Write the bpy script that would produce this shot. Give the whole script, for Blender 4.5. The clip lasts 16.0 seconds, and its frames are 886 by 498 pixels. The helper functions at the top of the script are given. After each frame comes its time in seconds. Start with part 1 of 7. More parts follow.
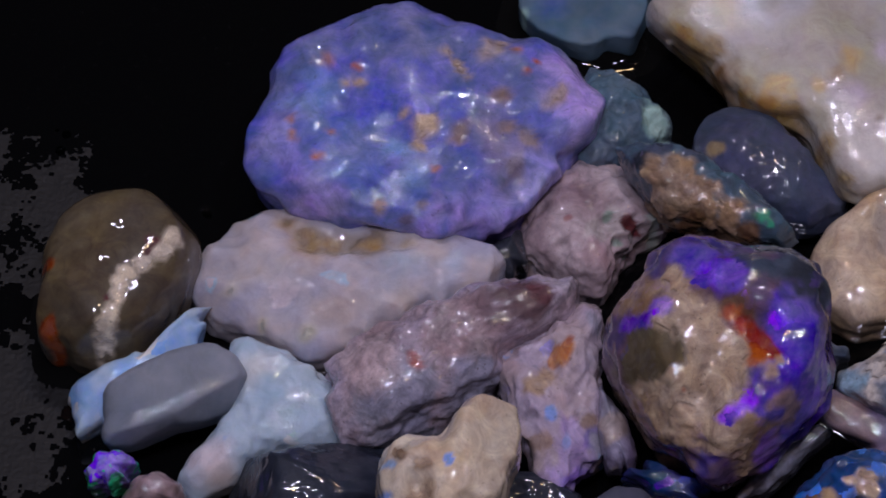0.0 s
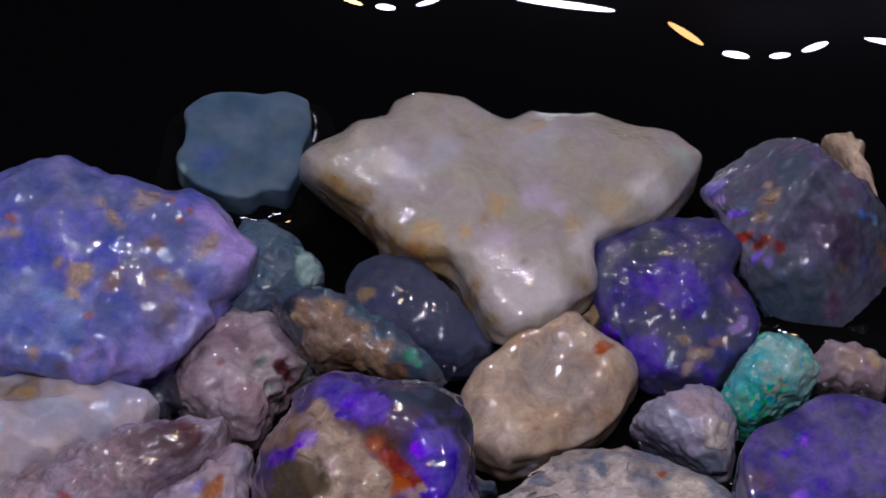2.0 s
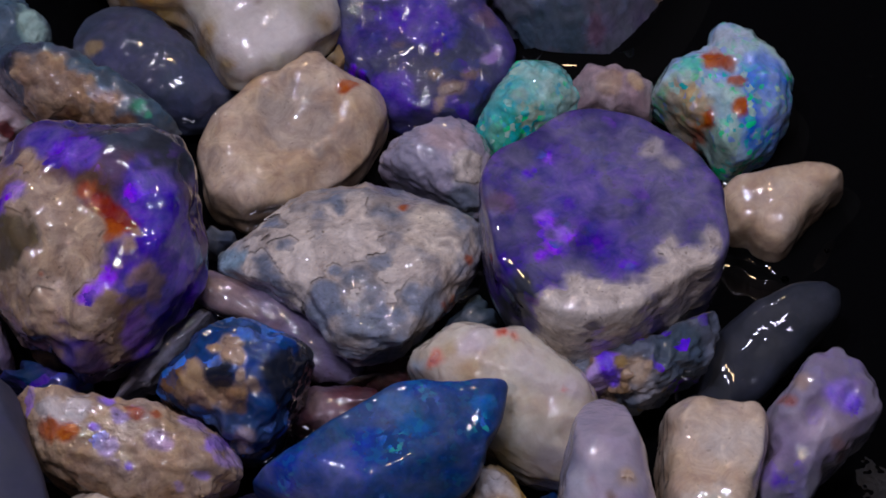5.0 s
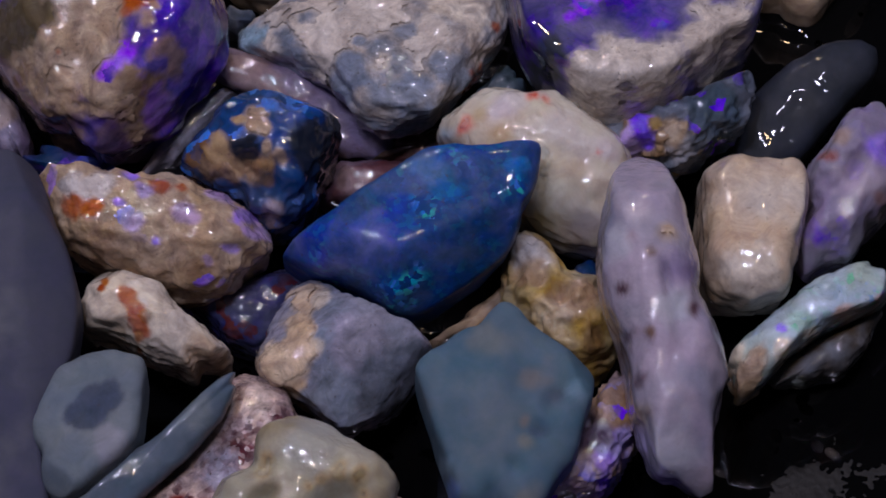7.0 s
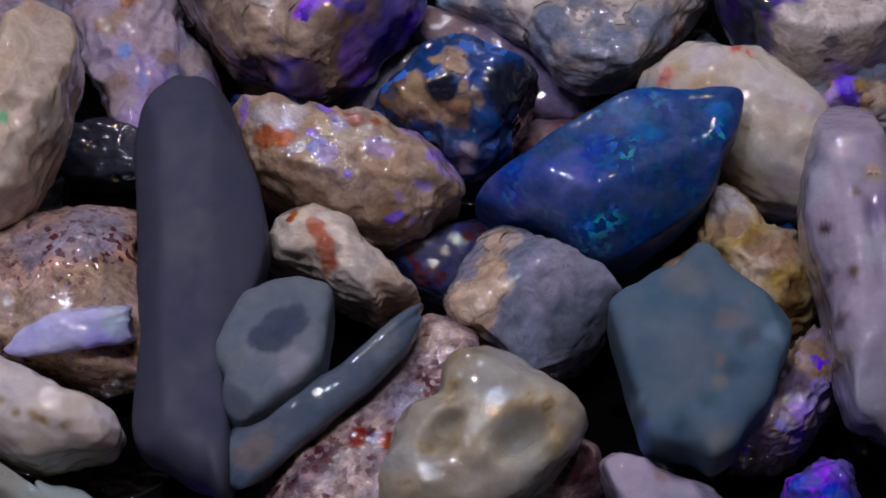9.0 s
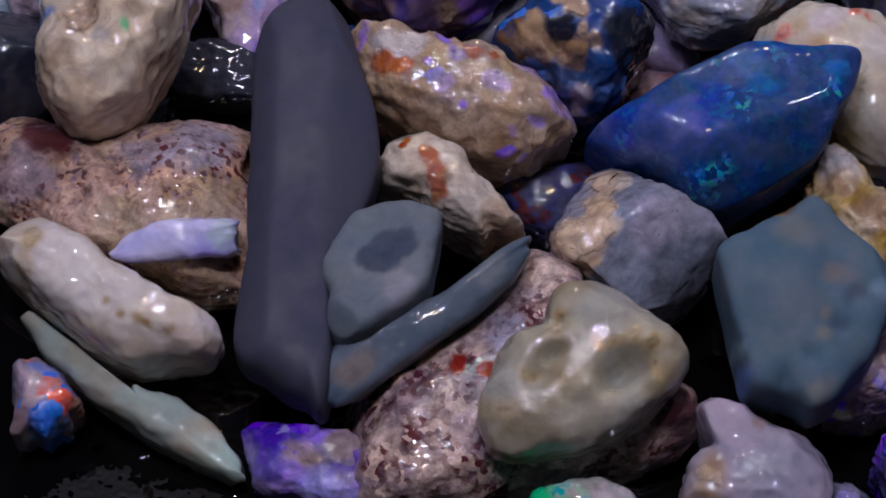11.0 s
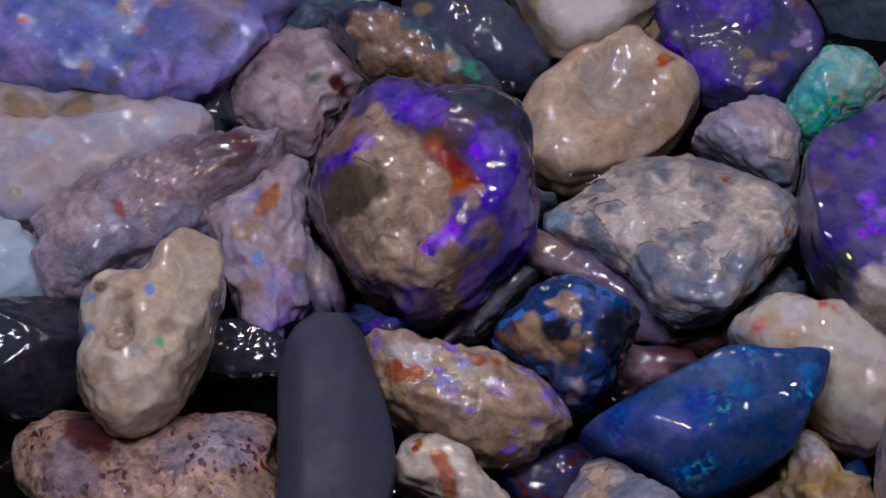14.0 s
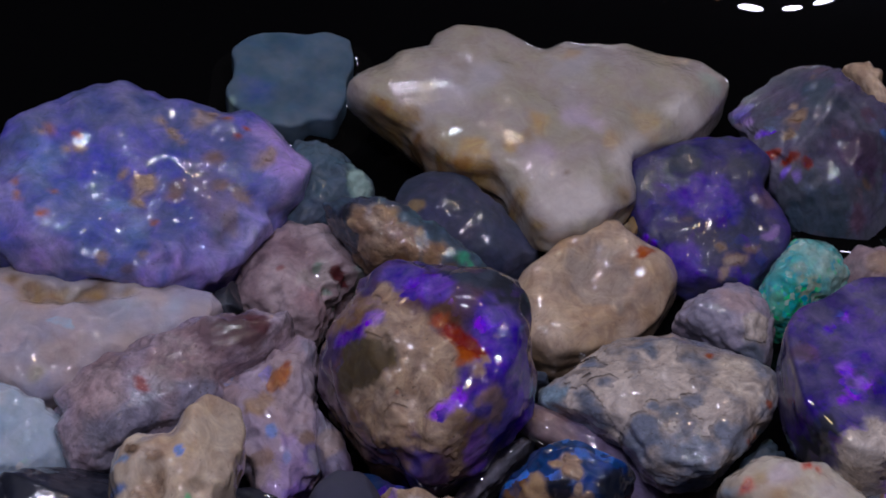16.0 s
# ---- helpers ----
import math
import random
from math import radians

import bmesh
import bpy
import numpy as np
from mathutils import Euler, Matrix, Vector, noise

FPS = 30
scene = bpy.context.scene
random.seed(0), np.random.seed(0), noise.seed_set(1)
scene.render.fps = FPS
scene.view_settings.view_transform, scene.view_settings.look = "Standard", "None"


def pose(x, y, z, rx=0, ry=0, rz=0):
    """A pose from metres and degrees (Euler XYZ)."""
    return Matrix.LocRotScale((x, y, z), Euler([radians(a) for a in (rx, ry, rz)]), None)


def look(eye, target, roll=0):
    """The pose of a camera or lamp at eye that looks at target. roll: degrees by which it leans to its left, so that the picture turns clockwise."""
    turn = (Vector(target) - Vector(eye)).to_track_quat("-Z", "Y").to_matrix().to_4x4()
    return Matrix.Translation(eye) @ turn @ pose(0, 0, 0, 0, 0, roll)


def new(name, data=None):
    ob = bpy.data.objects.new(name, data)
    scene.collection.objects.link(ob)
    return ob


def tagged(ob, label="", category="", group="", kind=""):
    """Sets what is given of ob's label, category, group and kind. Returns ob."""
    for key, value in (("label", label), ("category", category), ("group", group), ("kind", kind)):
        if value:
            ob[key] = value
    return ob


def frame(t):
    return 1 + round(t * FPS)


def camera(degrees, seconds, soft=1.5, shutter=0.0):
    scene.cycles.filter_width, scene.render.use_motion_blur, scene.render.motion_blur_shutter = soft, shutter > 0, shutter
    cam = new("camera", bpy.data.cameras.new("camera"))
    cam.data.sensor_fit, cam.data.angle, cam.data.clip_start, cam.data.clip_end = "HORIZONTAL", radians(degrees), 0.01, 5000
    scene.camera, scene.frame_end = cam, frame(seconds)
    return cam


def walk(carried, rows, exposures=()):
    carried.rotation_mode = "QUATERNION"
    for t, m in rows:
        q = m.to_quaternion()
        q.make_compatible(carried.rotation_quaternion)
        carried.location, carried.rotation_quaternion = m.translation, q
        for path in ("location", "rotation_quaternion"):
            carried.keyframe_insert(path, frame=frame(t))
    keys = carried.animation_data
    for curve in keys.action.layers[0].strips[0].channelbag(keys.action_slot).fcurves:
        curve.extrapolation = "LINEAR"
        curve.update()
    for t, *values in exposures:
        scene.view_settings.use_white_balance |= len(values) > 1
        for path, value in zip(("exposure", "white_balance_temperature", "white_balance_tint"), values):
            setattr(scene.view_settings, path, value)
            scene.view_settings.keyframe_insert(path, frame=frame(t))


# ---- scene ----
cam = camera(16.0, 16.0, soft=1.8)
PATH = [
    (0, (-0.00796, -0.16029, 0.21991), (-0.01892, -0.03566, 0.06387), -1.26),
    (0.5, (-0.00221, -0.15756, 0.21995), (-0.01175, -0.03077, 0.06557), -2.13),
    (1, (0.00114, -0.15999, 0.21648), (-0.00670, -0.02728, 0.06707), -1.44),
    (1.5, (0.00185, -0.16625, 0.21848), (-0.00074, -0.03129, 0.07090), 0.52),
    (2, (0.00034, -0.16989, 0.21800), (0.00516, -0.03294, 0.07233), 3.21),
    (2.5, (0.00406, -0.17200, 0.21277), (0.01347, -0.03440, 0.06793), 3.98),
    (3, (0.00671, -0.17172, 0.21318), (0.01708, -0.03659, 0.06610), 3.62),
    (3.2, (0.01017, -0.17041, 0.21233), (0.01852, -0.03642, 0.06408), 2.12),
    (5.3, (0.01957, -0.16851, 0.19681), (0.02725, -0.03780, 0.04562), 0.12),
    (5.5, (0.01842, -0.16858, 0.19745), (0.02691, -0.03964, 0.04479), 0.18),
    (6, (0.02032, -0.16922, 0.19602), (0.02813, -0.04361, 0.04059), -1.04),
    (6.5, (0.02121, -0.16970, 0.19106), (0.02776, -0.04446, 0.03526), -2.03),
    (7, (0.01758, -0.17119, 0.18748), (0.02407, -0.04507, 0.03239), -1.71),
    (7.5, (0.01519, -0.17236, 0.18518), (0.02002, -0.04552, 0.03062), -1.40),
    (8, (0.01083, -0.17511, 0.18170), (0.01449, -0.04570, 0.02926), -0.54),
    (8.5, (0.00958, -0.17354, 0.18138), (0.01271, -0.04544, 0.02782), -0.52),
    (9, (0.01407, -0.18228, 0.17099), (0.01133, -0.04534, 0.02524), -2.60),
    (9.5, (0.01777, -0.18627, 0.16429), (0.01067, -0.04521, 0.02269), -4.36),
    (10, (0.00328, -0.18533, 0.16871), (0.00477, -0.04625, 0.02499), 0.94),
    (10.2, (0.00076, -0.18856, 0.16656), (0.00338, -0.04781, 0.02450), 2.86),
    (12.3, (0.01980, -0.17625, 0.17122), (0.00728, -0.04957, 0.01696), -2.65),
    (12.5, (0.01770, -0.17282, 0.17598), (0.00693, -0.04824, 0.01989), -2.19),
    (13, (0.01191, -0.16731, 0.18949), (0.00461, -0.04579, 0.03081), -1.30),
    (13.5, (0.00663, -0.17018, 0.19608), (0.00483, -0.04349, 0.04133), 0.68),
    (14, (0.00028, -0.17617, 0.20632), (0.00199, -0.04605, 0.05445), 1.83),
    (14.5, (-0.00457, -0.17281, 0.21421), (-0.00145, -0.04367, 0.06153), 2.69),
    (15, (-0.01078, -0.17934, 0.21270), (-0.00271, -0.04442, 0.06528), 5.21),
    (15.5, (-0.01066, -0.18755, 0.21228), (-0.00186, -0.04779, 0.06949), 4.63),
    (16, (-0.01135, -0.19611, 0.21008), (-0.00170, -0.05153, 0.07223), 3.90),
]
walk(cam, [(t, look(eye, target, roll)) for t, eye, target, roll in PATH], [(0, 0.02), (2, -0.03), (6, 0.07), (10.2, 0.1), (12.4, 0.22), (13, 0.13), (14.5, -0.05), (16, -0.28)])
# World, lamps and exposure
world = bpy.data.worlds.new("dark_room")
scene.world = world
world.use_nodes = True
world.node_tree.nodes["Background"].inputs[0].default_value = (0.55, 0.6, 0.8, 1)
world.node_tree.nodes["Background"].inputs[1].default_value = 0.008


def lamp(name, place, target, size, power, colour, size_y=None):
    data = bpy.data.lights.new(name, "AREA")
    data.shape = "ELLIPSE"
    data.size, data.size_y = size, size_y or size
    data.energy, data.color = power, colour
    ob = new(name, data)
    ob.matrix_world = look(place, target)
    return ob


COOL, WARM, DAY = (0.83, 0.80, 1.03), (1.0, 0.70, 0.42), (0.83, 0.82, 1.12)
CENTRE = (0.0, 0.0, 0.005)
# Round lamps over the near and the far edge of the tray
for x, y, z, size, power, colour in (
    (-0.075, -0.150, 0.38, 0.019, 0.21, DAY), (-0.030, -0.155, 0.38, 0.022, 0.30, DAY), (0.022, -0.145, 0.38, 0.022, 0.12, WARM),
    (0.085, -0.085, 0.39, 0.019, 0.13, DAY), (0.105, -0.045, 0.39, 0.017, 0.10, DAY),
    (-0.055, 0.165, 0.38, 0.018, 0.13, COOL), (-0.012, 0.172, 0.38, 0.022, 0.20, COOL), (0.040, 0.160, 0.38, 0.020, 0.10, WARM),
):
    lamp("round_lamp", (x, y, z), CENTRE, size, power, colour)


# Two rows of small lamps and strips added low over the tray's far edge, facing down, placed so their reflections fit
# the camera's view
def reflection_lamp(x, y, z, wide, deep, power, colour, roll):
    ob = lamp("reflection_lamp", (x, y, z), (x, y - 0.002, 0.0), wide, power, colour, deep)
    ob.matrix_world = look((x, y, z), (x, y - 0.002, 0.0), roll)


AMBER = (1.0, 0.52, 0.2)
reflection_lamp(0.0330, 0.0727, 0.006, 0.0045, 0.0008, 0.0003, AMBER, -35)
reflection_lamp(0.0381, 0.0697, 0.006, 0.0028, 0.0008, 0.0005, COOL, -8)
reflection_lamp(0.0427, 0.0698, 0.006, 0.0022, 0.0006, 0.0004, COOL, 8)
reflection_lamp(0.0465, 0.0713, 0.006, 0.0030, 0.0007, 0.0005, COOL, 22)
reflection_lamp(0.0580, 0.0717, 0.006, 0.0127, 0.0009, 0.0022, COOL, -8)
reflection_lamp(-0.0021, 0.0761, 0.006, 0.0025, 0.0005, 0.0003, AMBER, -20)
reflection_lamp(0.0015, 0.0753, 0.006, 0.0021, 0.0007, 0.0004, COOL, -5)
reflection_lamp(0.0060, 0.0763, 0.006, 0.0026, 0.0005, 0.0004, COOL, 20)
reflection_lamp(0.0204, 0.0766, 0.006, 0.0107, 0.0008, 0.0022, COOL, -6)


# Materials
def node(tree, kind, **values):
    made = tree.nodes.new(kind)
    for key, value in values.items():
        made.inputs[key.replace("_", " ")].default_value = value
    return made


def mixed(tree, fac, a, b, blend="MIX"):
    made = tree.nodes.new("ShaderNodeMix")
    made.data_type, made.blend_type = "RGBA", blend
    for socket, value in ((made.inputs[0], fac), (made.inputs[6], a), (made.inputs[7], b)):
        if isinstance(value, bpy.types.NodeSocket):
            tree.links.new(value, socket)
        else:
            socket.default_value = value
    return made.outputs[2]


def ranged(tree, value, a, b, c, d):
    made = tree.nodes.new("ShaderNodeMapRange")
    tree.links.new(value, made.inputs[0])
    for n, v in enumerate((a, b, c, d)):
        made.inputs[n + 1].default_value = v
    return made.outputs[0]


def times(tree, a, b):
    made = tree.nodes.new("ShaderNodeMath")
    made.operation = "MULTIPLY"
    for socket, value in zip(made.inputs, (a, b)):
        if isinstance(value, bpy.types.NodeSocket):
            tree.links.new(value, socket)
        else:
            socket.default_value = value
    return made.outputs[0]


def wet_stone(name, seed, grain=0.25, bump=0.35, coat=1.0, dry=0.35, flash=(), play=0.0, cell=1.2, clear=0.15):
    """Wet rough opal: its own tint, fine grain, cells of fire, relief, and a film of water over it. cell: millimetres."""
    mat = bpy.data.materials.new(name)
    mat.use_nodes = True
    tree = mat.node_tree
    link = tree.links.new
    skin = tree.nodes["Principled BSDF"]
    place = tree.nodes.new("ShaderNodeTexCoord").outputs["Object"]
    moved = tree.nodes.new("ShaderNodeVectorMath")
    link(place, moved.inputs[0])
    moved.inputs[1].default_value = (0.037 * seed, 0.011 * seed, 0)
    place = moved.outputs[0]
    tint = tree.nodes.new("ShaderNodeVertexColor")
    tint.layer_name = "tint"
    fine = node(tree, "ShaderNodeTexNoise", Scale=900.0, Detail=6.0, Roughness=0.65)
    broad = node(tree, "ShaderNodeTexNoise", Scale=260.0, Detail=4.0, Roughness=0.6)
    pits = node(tree, "ShaderNodeTexNoise", Scale=2600.0, Detail=3.0)
    for n in (fine, broad, pits):
        link(place, n.inputs["Vector"])
    colour = tint.outputs[0]
    if flash:
        warp = tree.nodes.new("ShaderNodeVectorMath")
        warp.operation = "MULTIPLY_ADD"
        link(broad.outputs["Color"], warp.inputs[0])
        warp.inputs[1].default_value = (0.0012, 0.0012, 0.0012)
        link(place, warp.inputs[2])
        fray = tree.nodes.new("ShaderNodeVectorMath")
        fray.operation = "MULTIPLY_ADD"
        link(fine.outputs["Color"], fray.inputs[0])
        fray.inputs[1].default_value = (0.0011 * min(cell, 1.2),) * 3
        link(warp.outputs[0], fray.inputs[2])
        cells = tree.nodes.new("ShaderNodeTexVoronoi")
        if cell > 1.7:
            cells.feature = "SMOOTH_F1"
            cells.inputs["Smoothness"].default_value = 0.6
        cells.inputs["Scale"].default_value = 1000.0 / cell
        link(fray.outputs[0], cells.inputs["Vector"])
        split = tree.nodes.new("ShaderNodeSeparateColor")
        link(cells.outputs["Color"], split.inputs[0])
        ramp = tree.nodes.new("ShaderNodeValToRGB")
        ramp.color_ramp.interpolation = "CONSTANT"
        while len(ramp.color_ramp.elements) < len(flash):
            ramp.color_ramp.elements.new(0.5)
        for n, c in enumerate(flash):
            ramp.color_ramp.elements[n].position = n / len(flash)
            ramp.color_ramp.elements[n].color = (*PALETTE[c], 1)
        link(split.outputs[0], ramp.inputs[0])
        lit = times(tree, ranged(tree, split.outputs[1], 1 - play, 1.0 - 0.6 * play, 0, 1), ranged(tree, broad.outputs[0], 0.42, 0.58, 0.1, 1))
        lit = times(tree, lit, tint.outputs[1])
        colour = mixed(tree, lit, colour, ramp.outputs[0])
    tone = tree.nodes.new("ShaderNodeHueSaturation")
    veins = node(tree, "ShaderNodeTexNoise", Scale=480.0, Detail=5.0, Roughness=0.7, Distortion=1.2)
    link(place, veins.inputs["Vector"])
    link(ranged(tree, veins.outputs[0], 0.3, 0.7, 0.485, 0.515), tone.inputs["Hue"])
    link(ranged(tree, broad.outputs[0], 0.3, 0.7, 0.8, 1.25), tone.inputs["Saturation"])
    link(ranged(tree, veins.outputs[0], 0.32, 0.68, 1 - 0.9 * grain - 0.04, 1.04 + 0.8 * grain), tone.inputs["Value"])
    link(colour, tone.inputs["Color"])
    colour = tone.outputs[0]
    shade = ranged(tree, fine.outputs[0], 0.3, 0.7, 1 - 0.55 * grain, 1 + 0.5 * grain)
    grey = tree.nodes.new("ShaderNodeCombineColor")
    for n in range(3):
        link(shade, grey.inputs[n])
    colour = mixed(tree, 1.0, colour, grey.outputs[0], "MULTIPLY")
    specks = ranged(tree, pits.outputs[0], 0.66, 0.72, 0, min(1.0, 1.4 * grain))
    colour = mixed(tree, specks, colour, (0.06, 0.035, 0.025, 1))
    link(colour, skin.inputs["Base Color"])
    link(ranged(tree, broad.outputs[0], 0.35, 0.65, 0.5, 0.75), skin.inputs["Roughness"])
    skin.inputs["Specular IOR Level"].default_value = 0.22
    link(ranged(tree, fine.outputs[0], 0.48, 0.68, 0.0, 0.006 + dry * 0.1), skin.inputs["Coat Roughness"])
    skin.inputs["Coat Weight"].default_value = coat
    skin.inputs["Coat IOR"].default_value = 1.52
    skin.inputs["Subsurface Weight"].default_value = clear
    skin.inputs["Subsurface Radius"].default_value = (1.0, 0.85, 0.8)
    skin.inputs["Subsurface Scale"].default_value = 0.0025
    low = node(tree, "ShaderNodeBump", Strength=min(1.0, bump), Distance=0.0007)
    link(broad.outputs[0], low.inputs["Height"])
    high = node(tree, "ShaderNodeBump", Strength=min(1.0, 0.6 * bump), Distance=0.00025)
    link(fine.outputs[0], high.inputs["Height"])
    link(low.outputs[0], high.inputs["Normal"])
    link(high.outputs[0], skin.inputs["Normal"])
    film = node(tree, "ShaderNodeBump", Strength=min(0.36, 0.05 + 0.6 * bump), Distance=0.0007)
    ripple = node(tree, "ShaderNodeTexNoise", Scale=900.0 if bump > 0.3 else 600.0, Detail=1.5, Roughness=0.5, Distortion=1.5)
    calm = node(tree, "ShaderNodeTexNoise", Scale=210.0, Detail=2.0, Roughness=0.5)
    swell = node(tree, "ShaderNodeTexNoise", Scale=300.0, Detail=0.0)
    for n in (ripple, calm, swell):
        link(place, n.inputs["Vector"])
    rise = tree.nodes.new("ShaderNodeMath")
    rise.operation = "ADD"
    link(times(tree, ripple.outputs[0], ranged(tree, calm.outputs[0], 0.42, 0.6, 0.15, 1.0)), rise.inputs[0])
    link(swell.outputs[0], rise.inputs[1])
    link(rise.outputs[0], film.inputs["Height"])
    link(film.outputs[0], skin.inputs["Coat Normal"])
    return mat


def tray_material():
    """Black glazed tray, wet, with dull dried silt in places."""
    mat = bpy.data.materials.new("black_tray")
    mat.use_nodes = True
    tree = mat.node_tree
    link = tree.links.new
    skin = tree.nodes["Principled BSDF"]
    place = tree.nodes.new("ShaderNodeTexCoord").outputs["Object"]
    fine = node(tree, "ShaderNodeTexNoise", Scale=1500.0, Detail=5.0, Roughness=0.7)
    broad = node(tree, "ShaderNodeTexNoise", Scale=130.0, Detail=6.0, Roughness=0.65)
    link(place, fine.inputs["Vector"])
    link(place, broad.inputs["Vector"])
    colour = mixed(tree, ranged(tree, fine.outputs[0], 0.6, 0.75, 0, 0.6), (0.0022, 0.0022, 0.0025, 1), (0.008, 0.0075, 0.008, 1))
    link(colour, skin.inputs["Base Color"])
    link(ranged(tree, broad.outputs[0], 0.4, 0.7, 0.004, 0.012), skin.inputs["Roughness"])
    skin.inputs["Specular IOR Level"].default_value = 0.4
    return mat


# Shapes
MM = 0.001
# Point near the camera; push moves stones along sight lines from here
VIEW_POINT = np.array((8.0, -172.0, 200.0))
GROUP = "heap of wet opal stones"
BALL = bmesh.new()
bmesh.ops.create_icosphere(BALL, subdivisions=6, radius=1)
BALL.verts.ensure_lookup_table()
BALL_PLACES = np.array([v.co for v in BALL.verts])
BALL_PLACES /= np.linalg.norm(BALL_PLACES, axis=1)[:, None]
BALL_FACES = [[v.index for v in f.verts] for f in BALL.faces]
BALL.free()

PALETTE = {
    'skylav': (0.5, 0.5, 0.76),
    'lav': (0.33, 0.3, 0.68),
    'blue': (0.1, 0.13, 0.62),
    'greyblue': (0.12, 0.15, 0.36),
    'sky': (0.26, 0.42, 0.72),
    'skyw': (0.42, 0.52, 0.62),
    'skyg': (0.26, 0.38, 0.48),
    'skyb': (0.24, 0.36, 0.7),
    'pinklav': (0.52, 0.38, 0.78),
    'pinklavw': (0.68, 0.55, 0.78),
    'violetsoft': (0.32, 0.2, 0.78),
    'violet': (0.2, 0.05, 0.95),
    'violetb': (0.35, 0.1, 1),
    'violetm': (0.1, 0.06, 0.4),
    'violetd': (0.045, 0.035, 0.17),
    'lilacv': (0.15, 0.135, 0.26),
    'navyv': (0.03, 0.03, 0.15),
    'lilac': (0.4, 0.34, 0.42),
    'lilacw': (0.53, 0.53, 0.65),
    'lilacd': (0.22, 0.18, 0.28),
    'greylil': (0.27, 0.26, 0.34),
    'greyb': (0.18, 0.21, 0.27),
    'greyw': (0.52, 0.53, 0.6),
    'greyt': (0.17, 0.19, 0.23),
    'greyt2': (0.23, 0.25, 0.3),
    'greyf': (0.055, 0.058, 0.088),
    'greyp': (0.15, 0.175, 0.19),
    'greyp2': (0.11, 0.14, 0.18),
    'greyo': (0.36, 0.36, 0.31),
    'grey': (0.28, 0.29, 0.33),
    'slate': (0.05, 0.065, 0.1),
    'slated': (0.025, 0.03, 0.045),
    'slateb': (0.07, 0.1, 0.14),
    'slateg': (0.11, 0.125, 0.16),
    'slatev': (0.055, 0.06, 0.11),
    'navy': (0.012, 0.03, 0.1),
    'navyb': (0.014, 0.05, 0.16),
    'blued': (0.015, 0.06, 0.26),
    'bluev': (0.03, 0.065, 0.36),
    'bluef': (0.02, 0.17, 0.45),
    'blueb': (0.1, 0.25, 0.75),
    'black': (0.012, 0.015, 0.022),
    'blackb': (0.018, 0.022, 0.03),
    'tealgrey': (0.085, 0.14, 0.185),
    'tealg2': (0.07, 0.115, 0.155),
    'tealb': (0.06, 0.42, 0.6),
    'teal': (0.06, 0.45, 0.45),
    'green': (0.05, 0.72, 0.3),
    'greend': (0.05, 0.32, 0.18),
    'greenw': (0.38, 0.58, 0.5),
    'greeng': (0.38, 0.47, 0.42),
    'milk': (0.62, 0.57, 0.55),
    'pinkw': (0.6, 0.53, 0.57),
    'white': (0.7, 0.66, 0.62),
    'creamy': (0.6, 0.55, 0.44),
    'creamw': (0.44, 0.39, 0.37),
    'cream': (0.62, 0.525, 0.41),
    'cream2': (0.58, 0.5, 0.4),
    'creamr': (0.6, 0.45, 0.38),
    'beige': (0.555, 0.423, 0.305),
    'sand': (0.46, 0.333, 0.228),
    'sandb': (0.36, 0.25, 0.16),
    'sandl': (0.6, 0.525, 0.438),
    'sandw': (0.57, 0.505, 0.445),
    'sandg': (0.4, 0.34, 0.29),
    'sandr': (0.54, 0.35, 0.27),
    'brown': (0.14, 0.075, 0.04),
    'brownl': (0.28, 0.18, 0.11),
    'brownv': (0.13, 0.075, 0.12),
    'smoke': (0.075, 0.055, 0.035),
    'smoke2': (0.11, 0.085, 0.05),
    'smokev': (0.09, 0.06, 0.11),
    'smokep': (0.16, 0.1, 0.13),
    'smokelil': (0.12, 0.1, 0.18),
    'mauve': (0.29, 0.21, 0.23),
    'mauvel': (0.38, 0.26, 0.28),
    'mauved': (0.12, 0.07, 0.08),
    'pinkg': (0.42, 0.33, 0.35),
    'pinkr': (0.6, 0.25, 0.25),
    'lavm': (0.38, 0.27, 0.55),
    'rust': (0.4, 0.1, 0.035),
    'rustl': (0.48, 0.19, 0.07),
    'rustd': (0.25, 0.055, 0.02),
    'red': (0.24, 0.03, 0.02),
    'rosered': (0.8, 0.18, 0.14),
    'maroon': (0.1, 0.028, 0.032),
    'maroond': (0.08, 0.02, 0.03),
    'gold': (0.42, 0.28, 0.09),
    'ochre': (0.34, 0.22, 0.09),
    'ochrew': (0.52, 0.38, 0.2),
    'olive': (0.27, 0.23, 0.15),
    'olivel': (0.42, 0.39, 0.3),
    'oliveg': (0.33, 0.31, 0.24),
    'lavb': (0.18, 0.18, 0.55),
    'blueg': (0.14, 0.2, 0.5),
    'milkA': (0.4, 0.39, 0.48),
    'milkB': (0.5, 0.43, 0.42),
    'whitem': (0.64, 0.6, 0.57),
    'lilg': (0.33, 0.31, 0.38),
    'chipg': (0.1, 0.165, 0.225),
    'chipd': (0.065, 0.115, 0.165),
    'ochd': (0.26, 0.14, 0.05),
    'sandp': (0.425, 0.31, 0.218),
    'navyk': (0.008, 0.012, 0.026),
}


